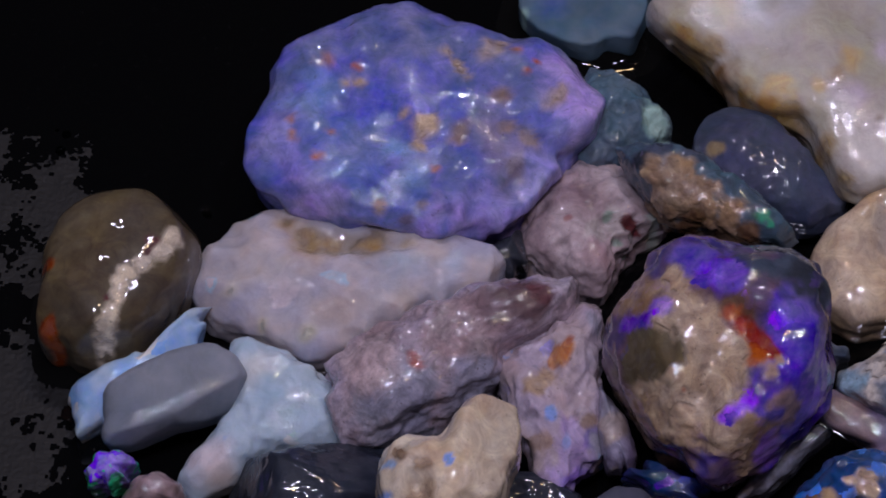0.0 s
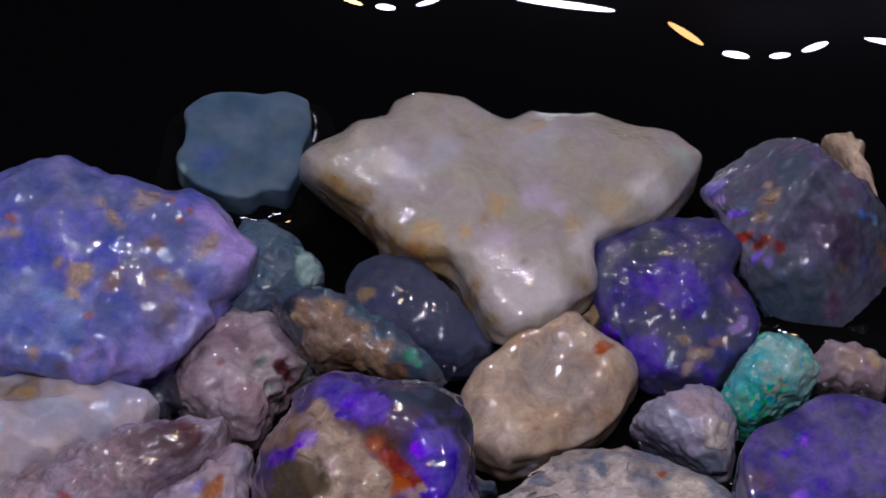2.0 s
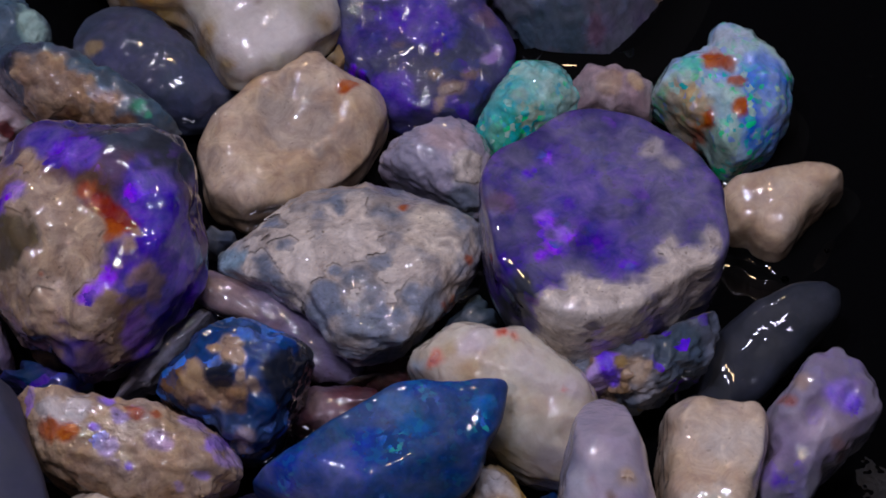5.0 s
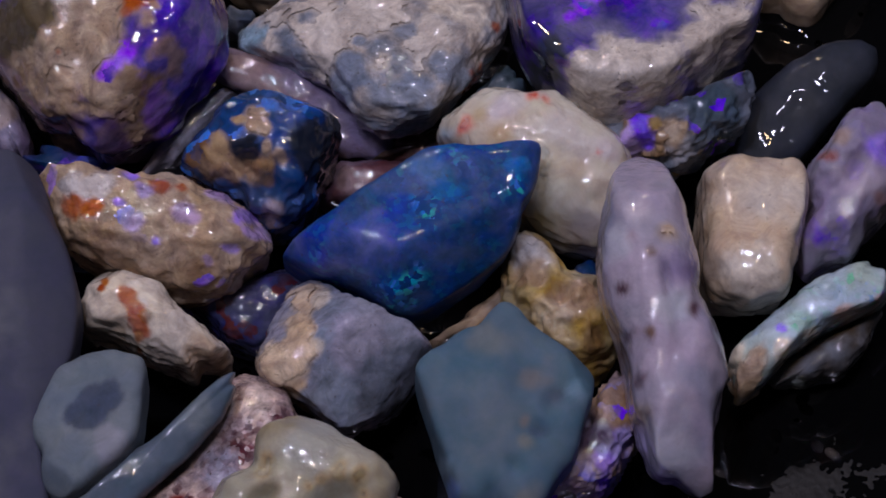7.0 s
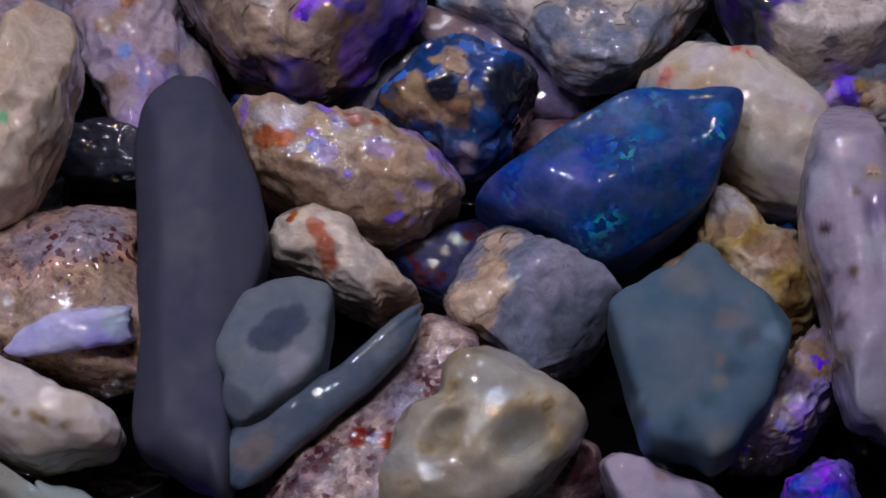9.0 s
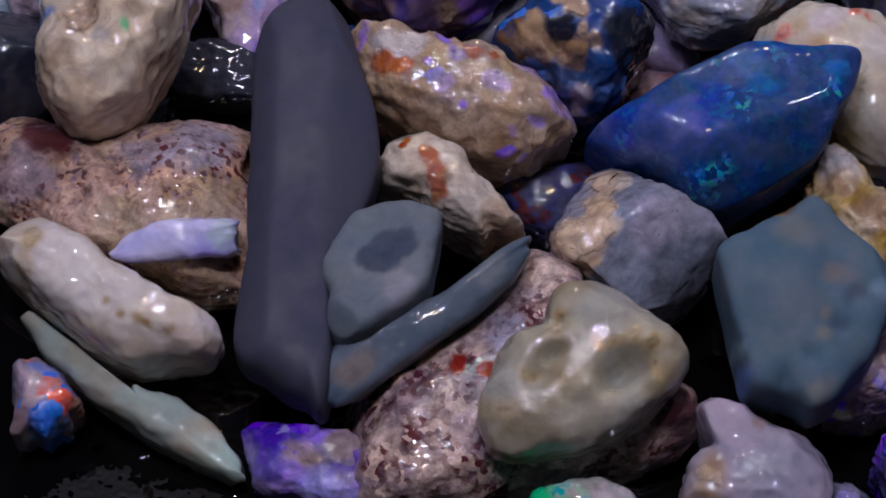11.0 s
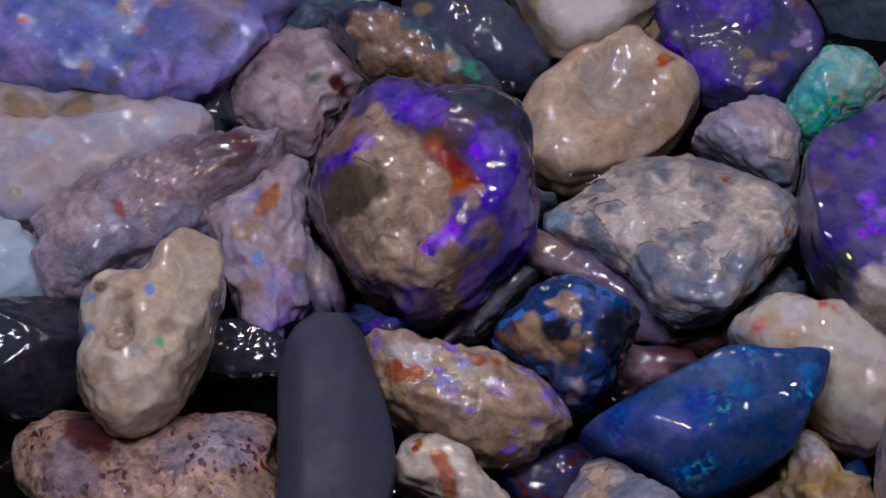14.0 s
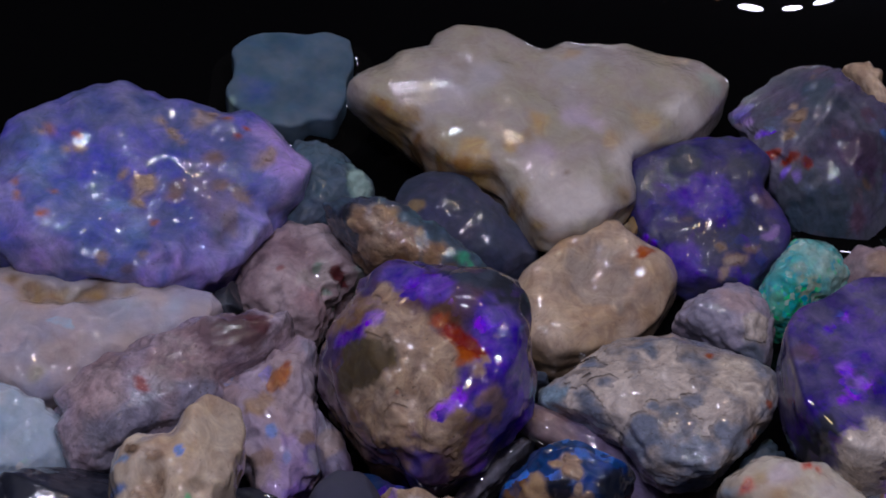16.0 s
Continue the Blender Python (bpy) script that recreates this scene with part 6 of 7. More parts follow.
stone('pebble', 'small cream stone with an orange red streak', 'pebble', dict(at=(3.7, -31.9, 9.5), push=(-0.61, 0, -0.01), turn=-35, half=(5.8, 3.0), top=4, under=6, box=0.72, tilt=24, rough=(0.25, 0.12), seed=50, chips=14, fold=0.2,
         lobes=(0.89, 1.08, 1.18, 0.97, 0.88, 0.80, 0.68, 0.65, 0.70, 0.79, 0.94, 0.93, 0.94, 0.96, 1.03, 1.10, 1.03, 0.94, 0.88, 0.87, 0.91, 0.97, 1.05, 1.01, 0.71, 0.61, 0.59, 0.61, 0.61, 0.63, 0.66, 0.67, 0.75, 0.84, 0.79, 0.77)),
    ('cream', 'sandl'), (
    (0.40, -0.42, 1.4, 'sandg', 0.8), (0.84, -0.07, 1.5, 'sand', 0.8), (-0.56, -0.69, 0.9, 'sandl', 1), (-0.27, -0.59, 0.8, 'sandb', 0.5),
    (-0.35, -0.31, 1, 'cream', 1), (-0.27, 0.07, 0.92, 'rust', 1), (-0.07, -0.15, 0.92, 'rust', 1), (0.04, -0.33, 0.8, 'rust', 1),
    (0.05, -0.52, 0.4, 'rustl', 0.9), (0.05, -0.10, 0.5, 'brown', 0.7), (-0.67, 0.25, 0.45, 'rustl', 1), (-0.67, 0.03, 0.34, 'rust', 1),), parts=(('rust', 'orange_streak', 'orange red streak'),), wander=0.6, mottle=4.0, flash=(), grain=0.25, bump=0.5, coat=1.0, dry=0.25, play=0.0, cell=1.2, clear=0.15)
stone('opal', 'block half beige sandstone and half grey potch', 'opal stone', dict(at=(17.2, -35.5, 9.0), push=(-1.04, 0.02, -0.05), turn=-30, half=(5.2, 4.7), top=5, under=8, box=0.5, tilt=26, rough=(0.30, 0.12), seed=51, chips=14, fold=0.15,
         lobes=(1.03, 1.02, 1.03, 1.23, 1.30, 1.18, 0.98, 0.91, 0.91, 0.91, 0.91, 0.99, 1.13, 1.35, 1.57, 1.33, 1.19, 1.12, 1.11, 1.09, 1.11, 1.16, 1.15, 1.04, 0.90, 0.85, 0.82, 0.86, 0.91, 0.99, 1.04, 0.97, 0.95, 0.96, 1.07, 1.06), cuts=((-20, 66, 0.4), (150, 40, 0.62))),
    ('greyb', 'greylil'), (
    (0.16, 0.24, 2.6, 'greylil', 1), (0.70, -0.02, 2.6, 'slateg', 1), (0.77, 0.48, 1.6, 'slateg', 1), (0.20, -0.59, 1.6, 'greyb', 1),
    (-0.64, -0.37, 1.9, 'beige', 1), (-0.86, 0.58, 1.5, 'beige', 1), (-0.58, -0.82, 1.6, 'beige', 1), (-0.71, 0.11, 1.6, 'beige', 1),
    (-0.66, 0.69, 1, 'sandl', 0.9), (-0.35, -0.83, 1, 'sand', 1), (-0.37, -0.12, 0.7, 'sandl', 0.6),), parts=(('beige', 'sandstone_side', 'beige sandstone side'),), wander=0.6, mottle=4.0, flash=(), grain=0.35, bump=0.45, coat=1.0, dry=0.05, play=0.0, cell=1.2, clear=0.15)
# slateb patches paint the shade of two dents as darker colour
RIMMED.append(stone('opal', 'flat grey teal potch plate with brown stains', 'opal stone', dict(at=(28.0, -43.6, 12.0), turn=86, half=(7.7, 5.7), top=2.5, under=4, box=0.36, tilt=20, rough=(0.12, 0.03), seed=52, chips=3, fold=0.0,
         lobes=(1.02, 0.94, 0.86, 0.89, 0.92, 0.96, 1.07, 1.14, 1.06, 0.97, 0.92, 0.91, 0.91, 0.94, 1.01, 0.98, 0.92, 0.88, 0.90, 1.00, 0.99, 0.96, 0.90, 0.89, 0.93, 0.95, 0.95, 0.99, 1.10, 1.17, 1.04, 0.94, 0.89, 0.87, 0.89, 0.98), cuts=((0, 90, 0.6),), dents=((0.06, -0.58, 0.12, 0.4), (-0.22, -0.42, 0.1, 0.3), (-0.54, -0.12, 0.1, 0.3), (-0.79, 0.17, 0.1, 0.4), (0.26, -0.21, 0.2, 0.4),)),
    ('tealgrey', 'tealg2'), (
    (-0.18, 0.42, 2.5, 'tealg2', 0.8), (0.23, 0.57, 1.8, 'tealgrey', 1), (-0.66, -0.10, 1.8, 'tealgrey', 1), (0.29, -0.44, 1.1, 'brownl', 0.35),
    (0.61, 0.17, 1.5, 'olive', 0.25), (-0.36, -0.22, 0.9, 'olive', 0.4), (-0.11, -0.27, 0.6, 'brownl', 0.35), (-0.93, -0.31, 1, 'olive', 0.35),
    (0.06, -0.58, 0.8, 'slateb', 1), (-0.22, -0.46, 0.8, 'slateb', 1), (-0.74, 0.64, 0.8, 'blueb', 0.5), (-0.51, 0.74, 0.8, 'skyg', 0.5),
    (0.10, -0.87, 1, 'skyg', 0.4),), parts=(), wander=0.85, mottle=4.0, flash=(), grain=0.06, bump=0.03, coat=0.0, dry=0.3, play=0.0, cell=1.2, clear=0.6))
stone('opal', 'golden translucent opal crust', 'opal stone', dict(at=(32.9, -31.0, 7.0), turn=-61, half=(5.7, 3.2), top=4, under=6, box=0.72, tilt=20, rough=(0.39, 0.22), seed=53, chips=9, fold=0.5,
         lobes=(0.90, 0.89, 0.90, 0.92, 0.95, 1.00, 0.99, 0.92, 0.89, 0.87, 0.72, 0.60, 0.56, 0.66, 0.96, 1.06, 1.04, 1.04, 1.16, 1.03, 0.86, 0.82, 0.83, 0.86, 0.95, 1.03, 0.92, 0.80, 0.76, 0.75, 0.78, 0.84, 0.86, 0.89, 0.96, 0.94), dents=((0, 0, 0.2, 1),)),
    ('olive', 'gold'), (
    (-0.72, 0.06, 1.6, 'greyw', 0.6), (-0.40, -0.31, 1.6, 'sandb', 1), (0.21, 0.18, 2.0, 'sandb', 1), (0.67, 0.24, 2.0, 'gold', 1),
    (0.96, -0.40, 1.6, 'gold', 1), (0.25, -0.46, 1.6, 'cream', 0.5), (0.79, 0.10, 1.0, 'brown', 0.7),), parts=(), mottle=4.0, flash=(), grain=0.25, bump=0.8, coat=1.0, dry=0.1, play=0.0, cell=1.2, clear=0.3)
stone('pebble', 'small brown wet pebble', 'pebble', dict(at=(27.5, -30.5, 5.5), turn=31, half=(4.0, 1.4), top=2.5, under=4, box=0.72, tilt=20, rough=(0.14, 0.12), seed=54, chips=9, fold=0.0,
         lobes=(0.90, 0.90, 0.93, 1.02, 1.11, 1.12, 0.89, 0.79, 0.78, 0.81, 0.83, 0.67, 0.60, 0.63, 0.80, 1.24, 1.07, 0.71, 0.60, 0.57, 0.57, 0.58, 0.64, 0.72, 0.72, 0.70, 0.69, 0.71, 0.77, 0.94, 0.83, 0.67, 0.69, 0.81, 0.97, 0.93)),
    ('sandb', 'smoke'), (), parts=(), mottle=4.0, flash=(), grain=0.25, bump=0.35, coat=1.0, dry=0.35, play=0.0, cell=1.2, clear=0.15)
stone('opal', 'crusty stone with violet opal edge', 'opal stone', dict(at=(34.6, -43.0, 6.0), turn=57, half=(5.3, 2.1), top=3.5, under=6, box=0.72, tilt=20, rough=(0.20, 0.12), seed=55, chips=9, fold=0.5,
         lobes=(0.98, 0.98, 1.02, 1.12, 1.07, 0.96, 0.86, 0.68, 0.63, 0.60, 0.59, 0.62, 0.67, 0.76, 1.15, 1.05, 0.92, 0.81, 0.71, 0.67, 0.67, 0.69, 0.70, 0.70, 0.73, 0.76, 0.74, 0.73, 0.74, 0.85, 0.97, 0.89, 0.84, 0.83, 0.91, 0.98)),
    ('mauve', 'brownl'), (
    (-0.00, -0.61, 1.5, 'lav', 0.8), (-0.34, -0.73, 1.1, 'violetsoft', 0.7), (-0.62, -0.34, 1.9, 'pinkg', 1), (-0.12, 0.50, 1.9, 'smokev', 1),
    (0.57, 0.33, 1.9, 'ochre', 0.5),), parts=(), mottle=4.0, flash=('violet', 'lav'), grain=0.25, bump=0.8, coat=1.0, dry=0.1, play=0.25, cell=1.2, clear=0.15)
stone('potch', 'long smooth slate grey potch finger', 'opal stone', dict(at=(-6.0, -36.1, 13.0), turn=-89, half=(14.2, 4.8), top=4.5, under=6, box=0.6, tilt=24, rough=(0.12, 0.02), seed=56, chips=4, fold=0.0,
         lobes=(1.02, 1.06, 1.18, 1.06, 0.75, 0.62, 0.64, 0.75, 0.84, 0.99, 1.10, 1.09, 1.06, 1.04, 1.08, 1.12, 1.09, 1.06, 1.04, 1.06, 1.07, 1.10, 1.11, 1.06, 0.93, 0.86, 0.79, 0.81, 0.82, 0.81, 0.97, 1.17, 1.13, 1.04, 1.00, 1.00), cuts=((0, 90, 0.4), (-90, 42, 0.45), (90, 60, 0.45))),
    ('greyf', 'greyf'), (), parts=(), mottle=4.0, flash=(), grain=0.06, bump=0.04, coat=0.0, dry=1.0, play=0.0, cell=1.2, clear=0.12)
stone('potch', 'flat grey potch chip with a dark spot', 'opal stone', dict(at=(-0.4, -42.9, 13.5), push=(1.72, -0.14, 0.12), turn=66, half=(5.7, 3.6), top=2.5, under=4, box=0.36, tilt=16, rough=(0.08, 0.03), seed=57, chips=3, fold=0.0,
         lobes=(0.92, 0.90, 0.88, 0.89, 0.92, 0.95, 1.02, 1.04, 1.02, 1.03, 1.02, 1.06, 0.96, 0.86, 0.82, 0.91, 0.98, 1.00, 1.02, 1.01, 0.96, 0.93, 0.89, 0.88, 0.90, 0.94, 0.98, 1.02, 0.99, 0.96, 0.96, 1.00, 1.05, 1.07, 1.00, 0.94)),
    ('greyp', 'greyp2'), (
    (-0.04, 0.06, 1.35, 'slate', 1), (0.09, -0.09, 1.5, 'slate', 1), (0.26, -0.25, 1.35, 'slate', 1), (0.22, -0.03, 1.1, 'slate', 1),
    (-0.46, -0.02, 1.2, 'greyp2', 0.6), (-0.30, -0.70, 1.6, 'lilg', 0.35),), parts=(('slate', 'dark_spot', 'dark slate spot'),), wander=0.25, mottle=4.0, flash=(), grain=0.1, bump=0.05, coat=0.0, dry=1.0, play=0.0, cell=1.2, clear=0.1)
stone('potch', 'grey blue curved sliver of potch', 'opal stone', dict(at=(2.2, -45.1, 10.0), turn=37, half=(8.2, 2.0), top=2, under=4, box=0.5, tilt=34, rough=(0.12, 0.06), seed=58, chips=4, fold=0.0,
         lobes=(1.14, 1.16, 1.29, 1.18, 0.82, 0.63, 0.61, 0.64, 0.68, 0.74, 0.81, 1.11, 1.26, 1.23, 1.16, 1.09, 1.01, 0.96, 0.93, 0.96, 1.01, 1.06, 1.15, 1.15, 0.99, 0.91, 0.83, 0.81, 0.81, 0.83, 0.90, 0.93, 0.97, 1.03, 1.04, 1.09)),
    ('greyp2', 'slateb'), (
    (0.77, 0.14, 1.5, 'greyp', 0.6), (-0.63, -0.14, 1.3, 'brownl', 0.4),), parts=(), mottle=4.0, flash=(), grain=0.1, bump=0.2, coat=0.5, dry=0.2, play=0.0, cell=1.2, clear=0.2)
RIMMED.append(stone('rock', 'red and cream speckled ironstone rock', 'rock', dict(at=(8.6, -47.9, 5.5), push=(1.37, -0.03, 0.03), turn=25, half=(10.9, 8.5), top=4.5, under=6, box=0.72, tilt=20, rough=(0.86, 0.22), seed=59, chips=14, fold=0.35,
         lobes=(0.65, 0.66, 0.69, 0.74, 0.92, 1.17, 1.30, 1.15, 0.99, 0.87, 0.80, 0.78, 0.78, 0.81, 1.00, 1.20, 1.18, 1.12, 1.09, 1.08, 1.13, 1.14, 0.97, 0.84, 0.73, 0.69, 0.66, 0.70, 0.75, 0.80, 0.89, 1.01, 1.21, 1.34, 1.07, 0.72)),
    ('mauve', 'creamr'), (
    (-0.78, -0.18, 2.2, 'creamr', 1), (-0.67, -0.53, 2.2, 'creamr', 1), (-0.75, 0.15, 1.5, 'creamr', 1), (-0.50, -0.68, 1.8, 'creamr', 1),
    (0.51, 0.81, 1.9, 'creamr', 1), (0.33, 0.71, 1.5, 'pinkg', 1), (0.10, 0.48, 1.9, 'greylil', 1), (-0.25, 0.32, 1.1, 'red', 1),
    (-0.10, 0.19, 0.9, 'red', 1), (-0.60, 0.17, 1.9, 'mauve', 1), (0.85, -0.63, 1.9, 'maroon', 1), (0.97, -0.50, 0.9, 'maroon', 1),
    (-0.53, -0.07, 1.9, 'creamr', 1), (-0.27, -0.21, 1.5, 'mauve', 1), (-0.20, -0.65, 1.5, 'creamr', 1), (-0.94, -0.19, 1.5, 'creamr', 1),
    (-0.48, 0.30, 1.5, 'mauved', 1),), parts=(('red', 'red_spot', 'dark red glassy spot'),), mottle=1.4, flash=('maroon', 'mauved', 'maroond', 'mauve'), grain=0.6, bump=0.9, coat=1.0, dry=0.04, play=0.85, cell=0.5, clear=0.15))
stone('opal', 'folded olive grey translucent opal', 'opal stone', dict(at=(13.2, -49.6, 11.0), push=(-0.12, 0.01, -0), turn=36, half=(7.0, 5.4), top=3.5, under=6, box=0.6, tilt=28, rough=(0.26, 0.03), seed=60, chips=4, fold=0.15,
         lobes=(0.91, 0.87, 0.86, 0.93, 1.00, 1.04, 1.06, 1.08, 0.99, 0.75, 0.75, 0.88, 0.89, 0.90, 0.92, 0.96, 1.01, 1.04, 1.06, 1.10, 1.08, 0.99, 0.89, 0.86, 0.85, 0.83, 0.83, 0.85, 0.86, 0.90, 0.94, 0.98, 1.05, 1.09, 1.05, 0.98), dents=((0.34, -0.33, 0.2, 2.2), (0.14, -0.33, 0.16, 1.2), (-0.16, 0.32, 0.12, 1.4), (-0.37, 0.19, 0.14, 1), (0.06, 0.61, 0.1, 0.9), (-0.06, -0.25, 0.14, -0.8), (0.64, -0.15, 0.12, -0.6),)),
    ('olivel', 'olive'), (
    (0.55, 0.46, 2.4, 'greyo', 1), (0.73, -0.11, 1.6, 'olivel', 1), (-0.38, 0.62, 2.2, 'oliveg', 1), (-0.73, 0.30, 2, 'greyo', 1),
    (-0.22, -0.56, 2.6, 'olivel', 1), (0.23, -0.80, 1.8, 'greyo', 1), (0.30, -0.35, 1.6, 'greyo', 1), (0.48, -0.32, 1.2, 'oliveg', 1),
    (0.42, -0.00, 0.6, 'ochrew', 0.9), (0.57, -0.07, 0.7, 'ochrew', 0.9), (0.73, -0.28, 0.7, 'ochrew', 0.8), (0.64, -0.53, 0.6, 'ochrew', 0.6),
    (0.24, 0.00, 0.6, 'ochrew', 0.7), (-0.07, 0.56, 0.8, 'ochrew', 0.9), (0.08, 0.69, 0.7, 'ochrew', 0.8), (-0.47, 0.30, 0.7, 'ochrew', 0.7),
    (-0.84, 0.12, 1, 'ochrew', 0.6), (0.01, 0.12, 0.7, 'creamy', 0.7), (-0.38, -0.09, 0.8, 'creamy', 0.6),), parts=(('ochrew', 'ochre_patch', 'ochre patch'),), wander=0.75, mottle=4.0, flash=(), grain=0.06, bump=0.4, coat=1.0, dry=0.05, play=0.0, cell=1.2, clear=0.7)
redbeige = stone('rock', 'beige rock speckled with red ironstone', 'rock', dict(at=(-18.6, -30.4, 6.5), push=(2.7, -0.11, 0.44), turn=-15, half=(10.9, 6.8), top=6, under=7, box=0.55, tilt=36, rough=(0.78, 0.22), seed=61, chips=14, fold=0.35,
         lobes=(0.83, 0.82, 0.82, 0.84, 0.89, 0.98, 1.21, 1.11, 0.94, 0.81, 0.72, 0.65, 0.63, 0.66, 0.89, 0.97, 1.02, 1.09, 1.11, 1.10, 1.06, 1.00, 0.92, 0.85, 0.79, 0.77, 0.71, 0.73, 0.79, 0.87, 1.01, 1.25, 1.28, 1.16, 0.96, 0.87)),
    ('sandr', 'sandb'), (
    (-0.58, 0.41, 2.4, 'maroon', 1), (-0.66, 0.25, 2.0, 'maroon', 1), (0.09, 0.32, 1.2, 'maroond', 0.8), (-0.34, -0.19, 3.6, 'sandr', 1),
    (0.06, 0.48, 2.0, 'greylil', 0.7), (0.35, 0.69, 2.4, 'greylil', 0.8), (0.25, 0.27, 2.0, 'sandr', 1), (0.53, 0.35, 1.6, 'sandb', 1),
    (0.44, 0.07, 2.4, 'sandb', 1), (-0.15, -0.04, 2.4, 'sandr', 1), (0.41, -0.73, 2.8, 'ochre', 0.6), (0.68, -0.59, 2.0, 'sandb', 1),
    (-0.36, -0.50, 2.0, 'sandr', 1), (0.03, -0.37, 2.0, 'sandb', 1), (-0.65, -0.16, 2.4, 'mauve', 1),), parts=(('maroon', 'ironstone_patch', 'dark red ironstone'),), mottle=1.5, flash=('maroon', 'mauved', 'mauve'), grain=0.5, bump=0.9, coat=1.0, dry=0.04, play=0.45, cell=0.4, clear=0.15)
stone('opal_seam', 'pale blue violet opal seam in a beige rock', '', dict(at=(-14.4, -37.5, 9.8), turn=10, half=(4.7, 1.5), top=1.4, under=4, box=0.6, tilt=44, rough=(0.16, 0.12), seed=62, chips=9, fold=0.0,
         lobes=(0.83, 0.83, 0.88, 0.99, 1.01, 0.98, 0.97, 0.98, 0.97, 0.99, 1.08, 1.03, 0.99, 0.97, 0.98, 0.96, 0.95, 0.96, 1.01, 1.12, 1.12, 1.11, 1.09, 1.01, 0.94, 0.92, 0.89, 0.88, 0.92, 0.99, 1.24, 1.27, 1.06, 0.93, 0.86, 0.83)),
    ('skylav', 'lav'), (
    (-0.09, 0.15, 2.3, 'skylav', 1), (0.65, 0.05, 1.5, 'skyw', 1),), parts=(), mottle=4.0, flash=('lav', 'sky'), grain=0.06, bump=0.2, coat=1.0, dry=0.1, play=0.15, cell=2, clear=0.5, parent=redbeige)
stone('opal', 'smooth white opal with orange flecks', 'opal stone', dict(at=(-18.9, -43.1, 9.0), turn=-29, half=(8.3, 3.3), top=4.5, under=6, box=0.72, tilt=26, rough=(0.31, 0.05), seed=63, chips=4, fold=0.15,
         lobes=(0.94, 0.99, 1.03, 1.11, 1.12, 1.06, 0.89, 0.80, 0.74, 0.71, 0.73, 0.88, 1.01, 1.09, 1.15, 1.11, 1.11, 1.17, 1.18, 1.03, 1.00, 1.03, 0.97, 0.91, 0.89, 0.89, 0.89, 0.93, 0.98, 0.99, 1.00, 0.91, 0.85, 0.82, 0.81, 0.86)),
    ('white', 'cream2'), (
    (-0.26, 0.28, 2.5, 'whitem', 1), (-0.57, 0.42, 2, 'whitem', 1), (0.20, 0.30, 2, 'whitem', 0.8), (0.53, 0.42, 1.8, 'cream', 0.8),
    (-0.74, 0.17, 0.7, 'ochrew', 0.9), (-0.65, -0.39, 1.3, 'ochrew', 0.6), (0.41, -0.13, 0.6, 'ochre', 0.8), (0.49, -0.15, 0.4, 'ochre', 0.8),
    (0.11, -0.15, 0.4, 'ochre', 0.8), (0.65, -0.06, 0.5, 'ochrew', 0.8), (0.27, -0.25, 0.35, 'ochre', 0.8), (0.88, 0.50, 1.2, 'pinkw', 0.9),
    (0.81, -0.18, 1.4, 'creamr', 0.5), (0.01, -1.01, 1.5, 'ochrew', 0.5),), parts=(('ochrew', 'ochre_fleck', 'ochre fleck'),), wander=0.75, mottle=4.0, flash=(), grain=0.06, bump=0.1, coat=1.0, dry=0.2, play=0.0, cell=1.2, clear=0.6)
RIMMED.append(stone('opal', 'pale green grey sliver of opal', 'opal stone', dict(at=(-15.8, -48.4, 4.0), turn=-32, half=(10.2, 1.9), top=2, under=4, box=0.72, tilt=24, rough=(0.27, 0.06), seed=64, chips=4, fold=0.0,
         lobes=(0.80, 0.77, 0.79, 0.83, 0.87, 0.90, 0.97, 1.06, 1.06, 0.86, 0.61, 0.52, 0.36, 0.27, 0.70, 1.31, 1.22, 1.09, 0.97, 0.92, 0.91, 0.90, 0.85, 0.82, 0.78, 0.76, 0.73, 0.70, 0.75, 0.79, 0.74, 0.72, 0.74, 0.77, 0.89, 0.87)),
    ('greeng', 'olivel'), (
    (0.14, 0.18, 2.3, 'greeng', 1), (0.63, -0.02, 1.5, 'greenw', 0.5),), parts=(), mottle=4.0, flash=(), grain=0.06, bump=0.15, coat=1.0, dry=0.2, play=0.0, cell=1.2, clear=0.7))
RIMMED.append(stone('opal', 'flat violet opal chip with gold glints', 'opal stone', dict(at=(-4.6, -51.3, 2.5), turn=-24, half=(4.9, 3.2), top=2, under=2.5, box=0.5, tilt=20, rough=(0.24, 0.12), seed=65, chips=9, fold=0.25,
         lobes=(0.90, 0.84, 0.78, 0.83, 0.94, 1.04, 1.04, 1.01, 0.94, 0.86, 0.77, 0.73, 0.74, 0.80, 0.89, 0.95, 0.96, 1.00, 1.00, 0.92, 0.89, 0.88, 0.87, 0.91, 1.02, 0.95, 0.80, 0.73, 0.70, 0.69, 0.71, 0.80, 0.89, 0.95, 0.99, 0.96)),
    ('violetsoft', 'lilacd'), (
    (-0.53, 0.14, 1.9, 'violetm', 1), (-0.47, -0.49, 1.5, 'violetm', 1), (0.33, -0.03, 2.3, 'lilacd', 1), (-0.13, 0.03, 1.1, 'ochrew', 0.5),
    (0.35, 0.66, 1.5, 'mauve', 1), (0.34, -0.56, 1.9, 'lav', 1),), parts=(), mottle=4.0, flash=('violet', 'lav', 'violetm'), grain=0.25, bump=0.6, coat=1.0, dry=0.1, play=0.5, cell=1.3, clear=0.15))
